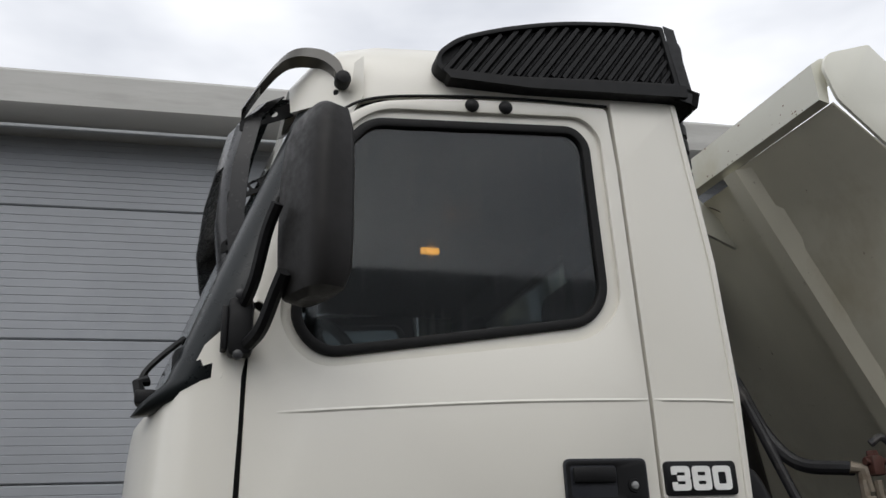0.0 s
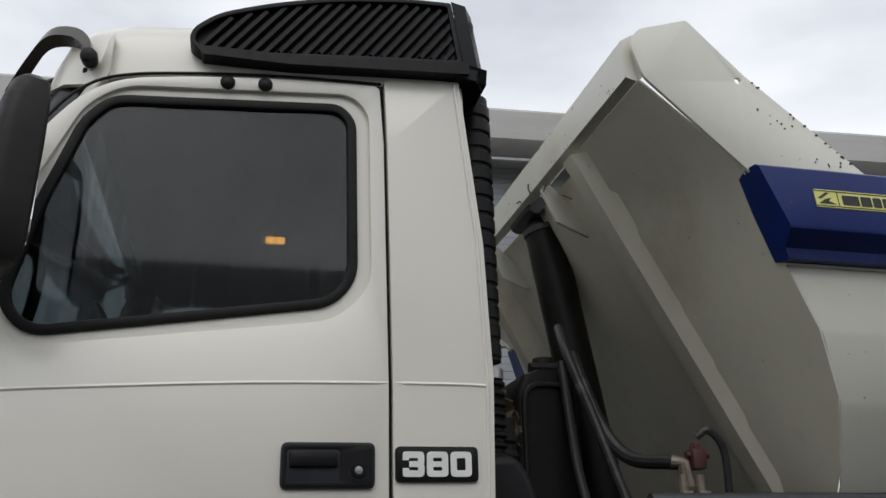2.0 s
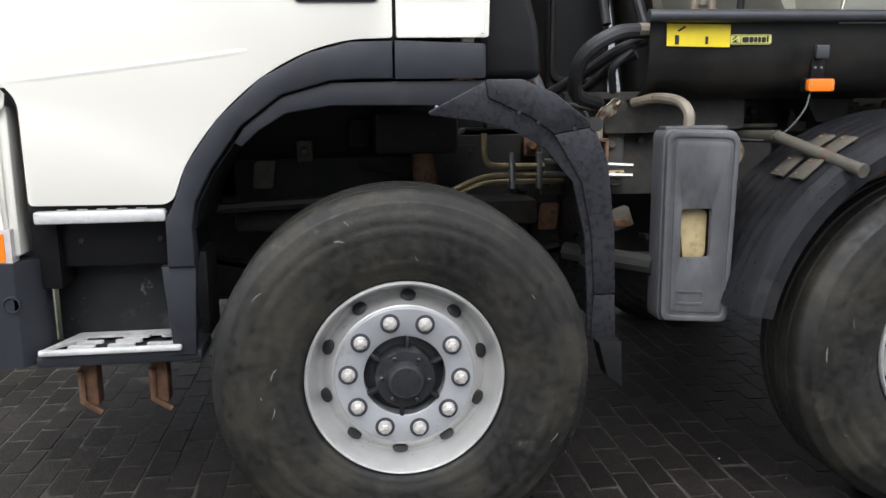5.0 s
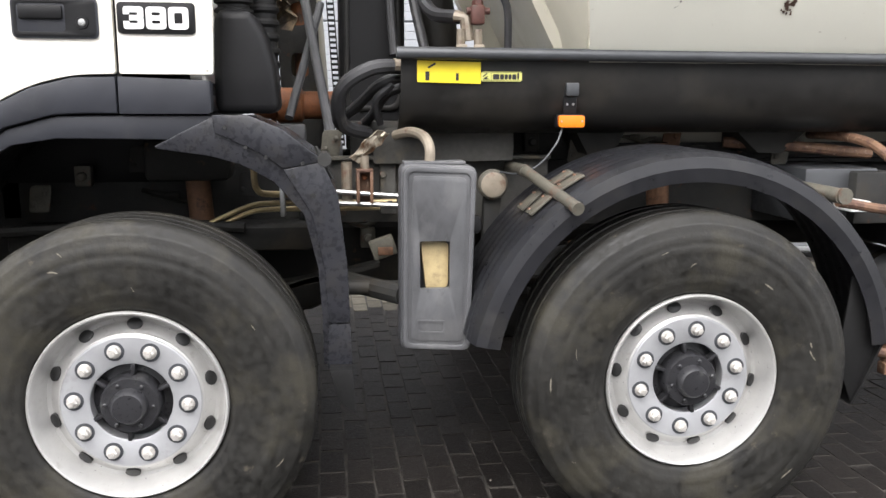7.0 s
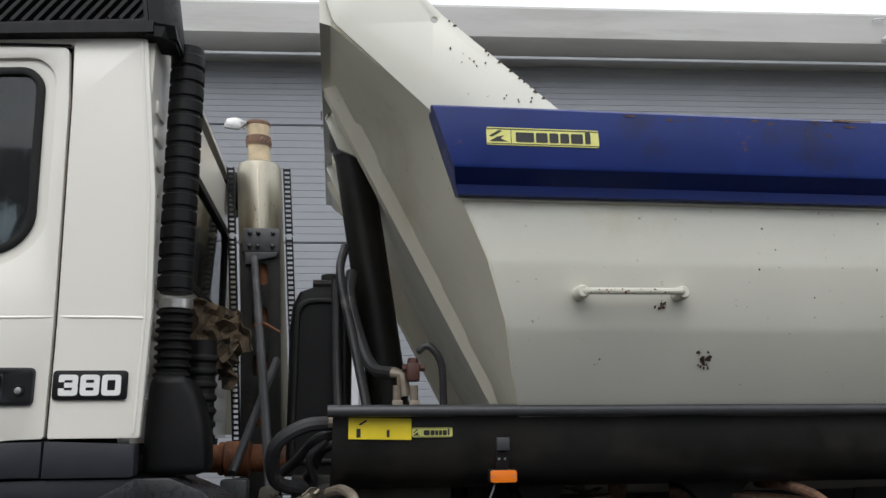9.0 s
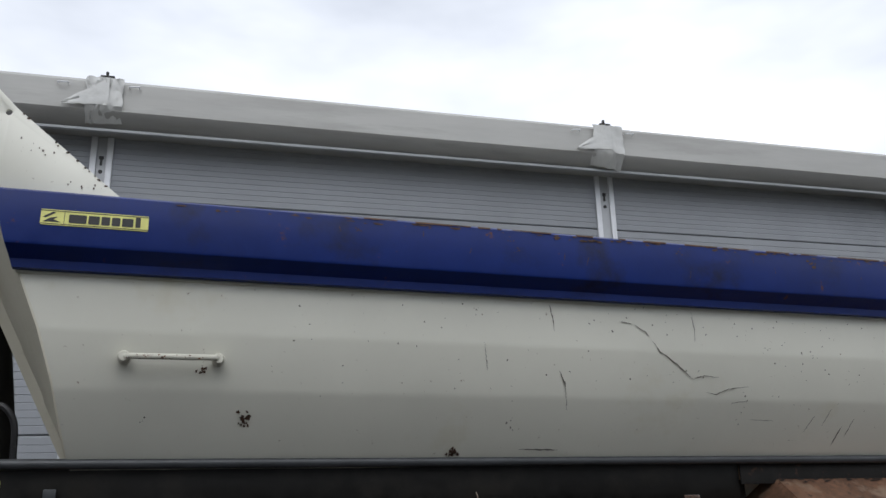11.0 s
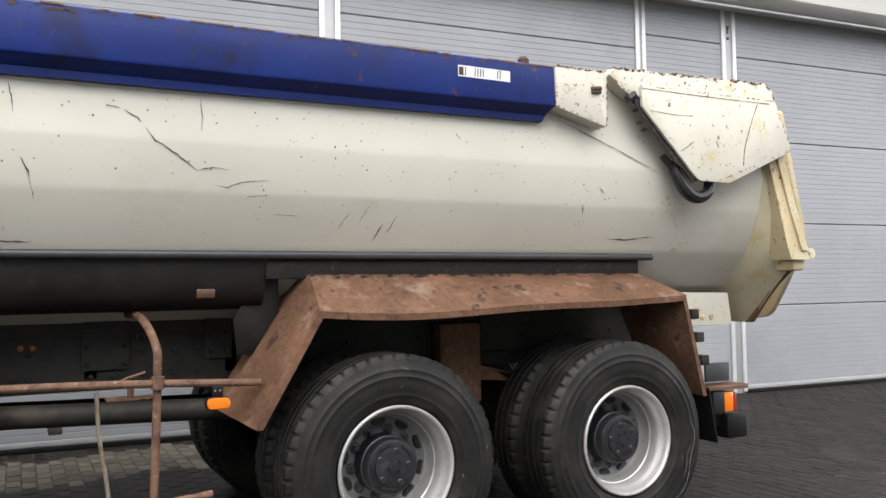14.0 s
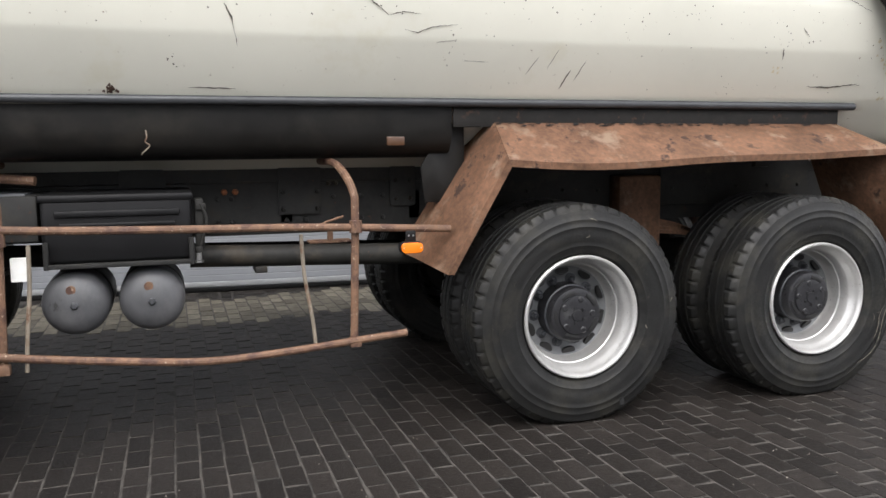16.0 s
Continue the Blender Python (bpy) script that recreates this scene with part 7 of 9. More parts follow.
for x in (3.585, 3.64):
    lathe(bm, [(0.017, 0.002), (0.017, -0.014), (0.010, -0.02)], x, 0.86, 1.155, n=6)
pieces("rusty_bolt", bm, M_OCHRE, truck, "rusty frame bolt")
bm = B()
box(bm, 3.42, 4.62, 0.845, 0.862, 0.93, 0.955, 0.004)
box(bm, 3.42, 4.62, 0.848, 0.862, 1.196, 1.212, 0.003)
pieces("frame_edge", bm, M_FRAME, truck, "dark flange along the chassis rail")
bm = B()
for x0, x1 in ((2.2, 2.5), (1.55, 1.75)):
    plate(bm, [(x0, 1.33), (x1, 1.33), ((x0 + x1) / 2 + 0.05, 1.24), ((x0 + x1) / 2 - 0.05, 1.24)], 0.6, 0.85, r=0.003)
pieces("skirt_stay", bm, M_FRAME, truck, "triangular skirt stays")
# springs, shafts and hangers
for ax in (AX1, AX2):
    for yy in (0.72, 1.88):
        bm = B()
        for k in range(3):
            pts = []
            for i in range(13):
                u = -1 + i / 6
                pts.append((ax + u * (0.8 - 0.12 * k), yy, 0.70 + 0.10 * u * u - 0.022 * k))
            loft(bm, [[(p[0], p[1] - 0.04, p[2]), (p[0], p[1] + 0.04, p[2]), (p[0], p[1] + 0.04, p[2] + 0.018), (p[0], p[1] - 0.04, p[2] + 0.018)] for p in pts], caps=True)
        box(bm, ax - 0.09, ax + 0.09, yy - 0.06, yy + 0.06, 0.6, 0.73, 0.01)
        part("leaf_spring", bm, M_FRAME, truck, "dark leaf spring pack")
        bm = B()
        tube(bm, [(ax + 0.16, yy - 0.06, 0.65), (ax + 0.12, yy - 0.06, 1.28)], 0.045, 12)
        part("shock_absorber", bm, M_RUSTY, truck, "rusty brown shock absorber")
for yy in (0.78, 1.82):
    bm = B()
    for k in range(4):
        pts = [(5.94 + u * (0.75 - 0.1 * k), yy, 0.86 - 0.12 * u * u + 0.024 * k) for u in np.linspace(-1, 1, 13)]
        loft(bm, [[(p[0], p[1] - 0.05, p[2]), (p[0], p[1] + 0.05, p[2]), (p[0], p[1] + 0.05, p[2] + 0.02), (p[0], p[1] - 0.05, p[2] + 0.02)] for p in pts], caps=True)
    box(bm, 5.8, 6.08, yy - 0.06, yy + 0.08, 0.72, 1.2, 0.02)
    part("bogie_spring", bm, M_RUSTY, truck, "rusty bogie spring and hanger")
bm = B()
tube(bm, [(1.0, YC, 0.86), (5.1, YC, 0.75)], 0.06, 14)
part("propeller_shaft", bm, M_FRAME, truck, "dark propeller shaft")
bm = B()
tube(bm, [(3.40, 0.62, 0.86), (4.6, 0.62, 0.82)], 0.055, 14)
box(bm, 3.7, 3.76, 0.55, 0.7, 0.77, 0.8, 0.006)
part("torque_rod", bm, M_FRAME, truck, "dark horizontal reaction rod")
bm = B()
box(bm, -0.9, 0.6, 0.95, 1.65, 0.55, 1.1, 0.08)
box(bm, 0.6, 1.3, 1.05, 1.55, 0.6, 1.0, 0.08)
part("engine_gearbox", bm, M_FRAME, truck, "oily dark engine and gearbox block")
bm = B()
box(bm, -0.55, 0.55, 0.63, 0.86, 0.88, 0.975, 0.02)
tube(bm, [(-0.6, 0.55, 0.98), (0.0, 0.6, 1.0), (0.3, 0.58, 0.98)], 0.02, 8)
box(bm, -0.05, 0.25, 0.6, 0.8, 1.15, 1.3, 0.02)
part("front_hanger", bm, M_FRAME, truck, "dark brackets over the front axle")
# brass coloured brake pipes
bm = B()
for dz, dy in ((0, 0), (-0.026, 0.02)):
    tube(bm, [(0.02, 0.60 + dy, 0.955 + dz), (0.1, 0.59 + dy, 0.965 + dz), (0.196, 0.585 + dy, 1.007 + dz), (0.315, 0.585 + dy, 1.058 + dz), (0.40, 0.585 + dy, 1.069 + dz), (0.56, 0.585 + dy, 1.069 + dz), (0.86, 0.6 + dy, 1.068 + dz)], 0.0095, 8, smooth=4)
tube(bm, [(0.338, 0.585, 1.22), (0.34, 0.585, 1.15), (0.35, 0.585, 1.118), (0.38, 0.585, 1.103), (0.49, 0.585, 1.10), (0.56, 0.585, 1.10)], 0.012, 8, smooth=4)
pieces("brake_pipe", bm, M_CRYSTAL, truck, "brass-coloured air pipes")
bm = B()
tube(bm, [(0.55, 0.55, 1.12), (0.86, 0.5, 1.10)], 0.009, 8)
tube(bm, [(0.55, 0.55, 1.075), (0.86, 0.5, 1.065)], 0.009, 8)
for x in (0.43, 0.53):
    box(bm, x, x + 0.02, 0.568, 0.6, 1.02, 1.15, 0.003)
pieces("steel_pipe", bm, M_STEEL, truck, "bright steel pipes")
# grey filter box with a cut-out
bm = B()
hole = rounded([(0.90, 0.83, 0.008), (1.0, 0.83, 0.008), (1.0, 0.988, 0.008), (0.90, 0.988, 0.008)])
plate(bm, rounded([(0.842, 0.628, 0.03), (1.068, 0.612, 0.03), (1.086, 1.225, 0.035), (0.846, 1.235, 0.035)]), 0.155, 0.168, [hole], r=0.008, seg=3)
rim_o = [(0.842, 0.628, 0.03), (1.068, 0.612, 0.03), (1.086, 1.225, 0.035), (0.846, 1.235, 0.035)]
plate(bm, rounded(rim_o), 0.1485, 0.1555, [rounded(shrink(rim_o, 0.017))], r=0.003)
plate(bm, rounded(shrink(rim_o, 0.030)), 0.1505, 0.1555, [hole], r=0.002)
shell = part("filter_box", bm, M_GREYBOX, truck, "weathered grey plastic box with a cut-out window")
bm = B()
plate(bm, rounded([(0.835, 0.62, 0.03), (1.075, 0.604, 0.03), (1.093, 1.233, 0.035), (0.839, 1.243, 0.035)]), 0.169, 0.255, [rounded([(0.86, 0.65, 0.02), (1.05, 0.64, 0.02), (1.065, 1.2, 0.02), (0.865, 1.21, 0.02)])], r=0.012)
plate(bm, rounded([(0.85, 0.64, 0.02), (1.06, 0.63, 0.02), (1.075, 1.21, 0.02), (0.855, 1.22, 0.02)]), 0.24, 0.255)
box(bm, 0.85, 1.055, 0.18, 0.245, 1.236, 1.248, 0.004)
part("shell", bm, M_GREYBOX, shell)
bm = B()
plate(bm, rounded([(0.89, 0.68, 0.01), (0.985, 0.675, 0.01), (0.985, 0.72, 0.01), (0.89, 0.725, 0.01)]), 0.147, 0.151, [rounded([(0.896, 0.686, 0.008), (0.979, 0.681, 0.008), (0.979, 0.714, 0.008), (0.896, 0.719, 0.008)])])
part("raised_label", bm, M_GREYBOX, shell)
bm = B()
plate(bm, rounded([(0.925, 0.815, 0.02), (0.998, 0.825, 0.02), (1.0, 0.98, 0.02), (0.905, 0.985, 0.02)]), 0.185, 0.238, r=0.01)
part("canister", bm, M_CREAM, shell, "cream canister inside the box")
for z in (0.74, 1.04):
    bm = B()
    box(bm, 1.07, 1.10, 0.16, 0.2, z - 0.03, z + 0.03, 0.006)
    tube(bm, [(1.10, 0.17, z - 0.02), (1.10, 0.17, z + 0.02)], 0.008, 8)
    part("hinge", bm, M_BLACK, shell)
bm = B()
tube(bm, [(0.94, 0.215, 1.24), (0.94, 0.22, 1.29), (0.925, 0.27, 1.325), (0.89, 0.38, 1.335), (0.85, 0.48, 1.32)], 0.018, 10, smooth=5)
part("vent_pipe", bm, M_VENT, truck, "bent rust-stained vent pipe")
bm = B()
tube(bm, [(0.62, 0.5, 0.80), (0.85, 0.24, 0.79)], 0.035, 10)
tube(bm, [(0.64, 0.3, 0.80), (0.64, 0.24, 0.80)], 0.03, 10)
part("guard_bar", bm, M_FRAMEG, truck, "grey cross tube behind the mudguard")
# round cap and lever
bm = B()
lathe(bm, [(0.05, 0.03), (0.056, 0.02), (0.056, 0.0), (0.048, -0.008), (0.01, -0.01)], 1.205, 0.47, 1.14, n=28)
cap = part("brake_chamber", bm, M_CLIP, truck, "round mottled grey cap by the chassis")
bm = B()
lathe(bm, [(0.046, 0.0), (0.046, -0.003), (0.040, -0.005)], 1.205, 0.461, 1.14, n=28)
part("cap_disc", bm, M_VENT, cap, "mottled pale cap disc")
bm = B()
plate(bm, rounded([(1.18, 1.10, 0.02), (1.245, 1.10, 0.02), (1.215, 0.86, 0.03), (1.20, 0.80, 0.03), (1.15, 0.82, 0.03), (1.175, 0.92, 0.03)]), 0.5, 0.54, r=0.008)
lathe(bm, [(0.04, 0.05), (0.04, 0.0), (0.03, -0.01)], 1.175, 0.5, 0.83, n=14)
part("steering_lever", bm, M_FRAMEG, truck, "grey steering drop arm")
bm = B()
box(bm, 0.708, 0.720, 0.495, 0.56, 1.075, 1.196, 0.003)
box(bm, 0.757, 0.769, 0.495, 0.56, 1.075, 1.196, 0.003)
box(bm, 0.708, 0.769, 0.55, 0.565, 1.075, 1.196, 0.003)
box(bm, 0.708, 0.769, 0.495, 0.56, 1.186, 1.198, 0.003)
shackle = part("spring_shackle", bm, M_RUSTPIPE, truck, "rusty open channel bracket")
bm = B()
for z in (1.165, 1.105):
    lathe(bm, [(0.012, 0.0), (0.012, -0.012), (0.006, -0.016)], 0.739, 0.549, z, n=6)
pieces("channel_bolt", bm, M_OCHRE, shackle)
bm = B()
tube(bm, [(0.739, 0.525, 1.197), (0.739, 0.525, 1.245)], 0.0165, 12)
tube(bm, [(0.675, 0.56, 1.08), (0.675, 0.56, 1.22)], 0.02, 10)
pieces("rod_end", bm, M_VENT, shackle, "pale rust-stained rod end")
r2 = random.Random(31)
bm = B()
rows = []
for i in range(9):
    u = i / 8
    c = Vector((0.700 + 0.115 * u, 0.50, 1.232 + 0.10 * u))
    rows.append([c + Vector((0.013 * (v - 0.5) * 2 + r2.uniform(-0.004, 0.004), r2.uniform(-0.010, 0.010) + 0.03 * v, -0.017 * (v - 0.5) * 2 * (0.6 + 0.8 * math.sin(math.pi * u)) + r2.uniform(-0.006, 0.006))) for v in np.linspace(0, 1, 6)])
sheet(bm, rows, 0.003)
part("torn_strip", bm, M_FOIL, shackle, "torn crumpled metal strip")
# chassis plates between the front axles, in the brightened copy of the chassis paint
bm = B()
plate(bm, rounded([(0.56, 0.985, 0.01), (1.46, 0.975, 0.01), (1.46, 1.225, 0.01), (0.56, 1.235, 0.01)]), 0.66, 0.672, r=0.003)
web = part("chassis_plate", bm, M_FRAMEL, truck, "grey chassis side plate with bolts, brighter light in its colour")
bm = B()
plate(bm, rounded([(0.775, 1.212, 0.01), (0.90, 1.212, 0.01), (1.30, 1.222, 0.01), (1.30, 1.33, 0.01), (0.82, 1.345, 0.02), (0.775, 1.30, 0.01)]), 0.57, 0.582, r=0.003)
box(bm, 0.56, 1.46, 0.62, 0.67, 1.222, 1.236, 0.003)
box(bm, 0.80, 0.86, 0.60, 0.66, 1.02, 1.21, 0.006)
pieces("gusset", bm, M_FRAMEL, web)
bm = B()
for x, z in ((0.60, 1.19), (0.66, 1.02), (0.60, 1.03), (0.81, 1.17), (0.835, 1.06), (0.94, 1.18), (1.10, 1.19), (1.10, 1.03), (1.33, 1.19), (1.40, 1.03)):
    bolt(bm, (x, 0.598 if 0.79 < x < 0.87 else 0.658, z), 0.014, 0.014)
pieces("plate_bolt", bm, M_CLIP, web)
bm = B()
box(bm, -0.045, 0.045, 0, 0.05, -0.035, 0.035, 0.006, m=Matrix.Translation((0.80, 0.45, 0.915)) @ Matrix.Rotation(radians(-18), 4, "Y"))
part("tilted_bracket", bm, M_CLIP, web, "tilted dusty bracket")
bm = B()
box(bm, 0.78, 0.835, 0.443, 0.452, 0.89, 0.92, 0.004)
part("valve_block", bm, M_RUSTY, web, "rusty valve block")
bm = B()
tube(bm, [(0.64, 0.34, 0.80), (0.95, 0.34, 0.79)], 0.026, 12)
part("drag_link", bm, M_FRAMEG, truck, "dark steering drag link")
bm = B()
lathe(bm, [(0.06, -0.06), (0.075, -0.05), (0.075, 0.05), (0.06, 0.06)], 0.45, 1.2, 1.42, n=20, axis="x")
tube(bm, [(0.3, 1.25, 1.42), (0.85, 1.2, 1.42)], 0.06, 16)
for x in (0.38, 0.42):
    lathe(bm, [(0.07, -0.012), (0.072, 0.0), (0.07, 0.012)], x, 1.23, 1.42, n=20, axis="x")
part("exhaust_joint", bm, M_OCHRE, truck, "orange-rusted exhaust pipe joint")

# ---- between cab and body ----
# corrugated intake behind the cab
bm = B()
tube(bm, [(0.315, 0.30, 2.90), (0.315, 0.30, 2.4), (0.32, 0.30, 2.0)], 0.055, 14)
snork = part("air_intake", bm, M_BLACK, truck, "black ribbed air intake stack")
bm = B()
for k in range(15):
    z = 2.82 - k * 0.058
    lathe(bm, [(0.058, 0.002), (0.061, 0.006), (0.061, 0.044), (0.058, 0.048)], 0.315, 0.30, z, n=20, axis="z", close=False)
pieces("intake_ring", bm, M_BLACK, snork)
bm = B()
tube(bm, [(0.32, 0.30, 1.95 - k * 0.0075) for k in range(34)], 0.05, 16, ripple=0.012, ripple_step=2)
part("bellows", bm, M_RUBBER, snork, "black rubber bellows")
bm = B()
lathe(bm, [(0.058, 0), (0.058, 0.03)], 0.32, 0.30, 1.945, n=20, axis="z")
part("clamp", bm, M_STEEL, snork, "bright hose clamp")
bm = B()
loft(bm, [[(x0, 0.2, z), (x1, 0.2, z), (x1, 0.42, z), (x0, 0.42, z)] for z, x0, x1 in ((1.72, 0.27, 0.38), (1.66, 0.265, 0.42), (1.55, 0.26, 0.45), (1.40, 0.26, 0.46))], caps=True)
soften(bm, list(bm.edges), 0.03, 3)
part("intake_elbow", bm, M_BLACK, snork, "smooth black intake duct")
bm = B()
lathe(bm, [(0.048, 1.45)] + [(r, 1.5 + k * 0.045 + d) for k in range(7) for r, d in ((0.048, 0.0), (0.056, 0.01), (0.056, 0.02), (0.048, 0.03))] + [(0.048, 1.85)], 0.40, 0.42, 0.0, n=14, axis="z", close=False)
part("corrugated_hose", bm, M_RUBBER, truck, "black corrugated hose behind the cab")
bm = B()
for k in range(9):
    c = Vector((0.40 + rnd.gauss(0, 0.03), 0.60 + rnd.gauss(0, 0.03), 1.88 + rnd.gauss(0, 0.05)))
    m = Euler((rnd.uniform(0.9, 2.2), rnd.uniform(-0.6, 0.6), rnd.uniform(-0.8, 0.8))).to_matrix()
    w, h = rnd.uniform(0.05, 0.09), rnd.uniform(0.05, 0.10)
    sheet(bm, [[c + m @ Vector(((u - 0.5) * 2 * w * (0.7 + 0.5 * rnd.random()), (v - 0.5) * 2 * h, 0.05 * noise.noise(Vector((u * 4, v * 4, k * 3.1))) + 0.012 * rnd.uniform(-1, 1))) for u in np.linspace(0, 1, 8)] for v in np.linspace(0, 1, 8)], 0.004)
part("torn_insulation", bm, M_INSUL, truck, "torn tan insulation behind the cab")
# exhaust stack, leaning a little towards the cab
EX, EY = 0.40, 2.22
def lean(z):
    return (3.0 - z) * 0.062
def leaning(bm):
    for v in bm.verts:
        v.co.x += lean(v.co.z)
    return bm
bm = B()
lathe(bm, [(0.06, 1.35), (0.128, 1.5), (0.130, 3.04), (0.124, 3.075), (0.075, 3.10)], EX, EY, 0, n=32, axis="z")
box(bm, EX - 0.006, EX + 0.004, EY - 0.134, EY - 0.12, 1.6, 3.03, 0.002)
exh = part("exhaust_silencer", leaning(bm), M_EXH, truck, "heat-stained steel exhaust stack")
bm = B()
lathe(bm, [(0.066, 3.08), (0.066, 3.20), (0.073, 3.205), (0.073, 3.25), (0.066, 3.255), (0.070, 3.345), (0.062, 3.345), (0.058, 3.1)], EX, EY, 0, n=24, axis="z", close=False)
part("tailpipe", leaning(bm), M_EXHTIP, exh, "burnt cream exhaust tailpipe")
bm = B()
lathe(bm, [(0.074, 3.20), (0.077, 3.225), (0.074, 3.255)], EX, EY, 0, n=24, axis="z", close=False)
lathe(bm, [(0.071, 3.325), (0.074, 3.335), (0.071, 3.348)], EX, EY, 0, n=24, axis="z", close=False)
part("clamp", leaning(bm), M_RUSTPIPE, exh, "rusty tailpipe clamp")
bm = B()
plate(bm, rounded([(EX - 0.20, 3.30, 0.01), (EX - 0.11, 3.29, 0.01), (EX - 0.06, 3.335, 0.01), (EX - 0.13, 3.365, 0.02), (EX - 0.18, 3.35, 0.01)]), EY - 0.05, EY - 0.03, r=0.003)
tube(bm, [(EX - 0.09, EY - 0.06, 3.335), (EX - 0.09, EY + 0.06, 3.335)], 0.008, 6)
part("rain_flap", leaning(bm), M_STEEL, exh, "bent steel rain flap")
for sx in (-1, 1):
    bm = B()
    x0 = EX + 0.012 + sx * 0.157
    for z0, z1 in ((2.62, 3.0), (1.2, 2.60)):
        for e in (-0.020, 0.015):
            box(bm, x0 + e, x0 + e + 0.006, EY - 0.22, EY - 0.17, z0, z1)
        zz = z0
        while zz < z1:
            box(bm, x0 - 0.018, x0 + 0.018, EY - 0.217, EY - 0.210, zz, zz + 0.013)
            zz += 0.028
    part("heat_guard", leaning(bm), M_BLACK, exh, "black slotted heat guard strip")
bm = B()
PX = 0.435
holes = [rounded([(PX - 0.045, z - 0.06, 0.03), (PX + 0.045, z - 0.06, 0.03), (PX + 0.04, z + 0.06, 0.03), (PX - 0.04, z + 0.06, 0.03)]) for z in (1.62, 1.88, 2.14, 2.38)]
plate(bm, [(PX - 0.10, 0.95), (PX + 0.10, 0.95), (PX + 0.105, 2.55), (PX - 0.105, 2.55)], 1.965, 1.98, holes, r=0.003)
for e in (-0.105, 0.093):
    box(bm, PX + e, PX + e + 0.012, 1.98, 2.08, 0.95, 2.55, 0.003)
for v in bm.verts:
    v.co.x += (2.6 - v.co.z) * 0.04
part("stack_column", bm, M_FRAMEG, exh, "grey-brown pressed column with oval holes")
bm = B()
box(bm, 0.345, 0.55, 1.945, 1.963, 2.50, 2.635, 0.006)
plate(bm, [(0.36, 2.50), (0.54, 2.50), (0.53, 2.475), (0.44, 2.455), (0.40, 2.43), (0.365, 2.43)], 1.945, 1.96, r=0.003)
part("stack_bracket", bm, M_GREYBOX, exh, "grey bolted stack bracket")
bm = B()
for x in (0.385, 0.43, 0.51):
    for z in (2.53, 2.605):
        lathe(bm, [(0.013, 0.001), (0.013, -0.01), (0.008, -0.013)], x, 1.945, z, n=6)
pieces("bracket_bolt", bm, M_HUB, exh)
bm = B()
tube(bm, [(PX + 0.10, 2.06, 1.0), (PX + 0.02, 2.06, 2.5)], 0.055, 16)
part("inner_pipe", bm, M_OCHRE, exh, "rust-brown pipe behind the column's holes")
bm = B()
tube(bm, [(0.415, 1.93, 2.46), (0.52, 1.37, 1.88), (0.624, 0.80, 1.294)], 0.021, 10)
tube(bm, [(0.453, 1.0, 1.369), (0.59, 1.4, 1.866)], 0.018, 10)
plate(bm, rounded([(0.585, 1.12, 0.01), (0.67, 1.12, 0.01), (0.665, 1.29, 0.02), (0.60, 1.31, 0.02)]), 0.80, 0.83, r=0.004)
box(bm, 0.41, 0.52, 0.95, 1.05, 1.22, 1.345, 0.012)
pieces("stack_strut", bm, M_GREYBOX, truck, "grey tubular stack struts")
bm = B()
tube(bm, [(0.47, 1.55, 2.03), (0.52, 1.5, 2.05), (0.60, 1.45, 2.0)], 0.006, 6)
lathe(bm, [(0.026, -0.012), (0.028, 0.0), (0.026, 0.012)], 0.49, 1.53, 2.04, n=14, axis="z")
part("strut_clip", bm, M_OCHRE, truck, "rusty clip and rod on the strut")
# hydraulic ram
bm = B()
tube(bm, [(0.93, YC - 0.04, 2.86), (1.16, YC - 0.04, 1.35)], 0.09, 24)
ram = part("hoist_ram", bm, M_SKIRT, truck, "black hydraulic hoist ram")
bm = B()
tube(bm, [(0.915, YC - 0.04, 2.97), (0.93, YC - 0.04, 2.86)], 0.06, 16)
tube(bm, [(0.86, YC - 0.16, 2.93), (0.86, YC + 0.10, 2.93)], 0.045, 12)
part("ram_head", bm, M_HUB, ram, "greasy black ram head")
bm = B()
tube(bm, [(0.926, YC - 0.04, 2.865), (0.931, YC - 0.04, 2.84)], 0.094, 24)
part("ram_collar", bm, M_TUBE, ram, "grey collar")
# dry straws caught round the ram head
rs = random.Random(17)
bm = B()
for k in range(12):
    c = Vector((0.88 + rs.uniform(-0.06, 0.06), 0.98 + rs.uniform(-0.10, 0.06), 2.92 + rs.uniform(-0.04, 0.05)))
    d = Vector((rs.uniform(-0.05, 0.08), rs.uniform(-0.06, 0.02), rs.uniform(-0.10, 0.03)))
    tube(bm, [c, c + d * 0.5 + Vector((rs.uniform(-0.02, 0.02), 0, rs.uniform(-0.02, 0.02))), c + d], 0.0022, 5, smooth=3)
pieces("straw", bm, M_INSUL, ram, "dry tan straw")
# black reservoir
bm = B()
secs = []
for z, k in ((1.35, 0), (1.95, 0), (2.07, -0.01), (2.13, -0.04), (2.15, -0.09)):
    secs.append([(x, y, z) for x, y in rounded([(0.665 - k, 1.02, 0.03), (0.935 + k, 1.02, 0.03), (0.935 + k, 1.42, 0.03), (0.665 - k, 1.42, 0.03)], 4)])
loft(bm, secs, caps=True)
res = part("oil_reservoir", bm, M_BLACK, truck, "black hydraulic oil reservoir with raised rim")
bm = B()
plate(bm, rounded([(0.68, 1.40, 0.05), (0.92, 1.40, 0.05), (0.91, 2.10, 0.08), (0.69, 2.10, 0.08)]), 1.004, 1.02, [rounded([(0.70, 1.42, 0.05), (0.90, 1.42, 0.05), (0.89, 2.08, 0.07), (0.71, 2.08, 0.07)])], r=0.004)
part("rim", bm, M_SKIRT, res)
bm = B()
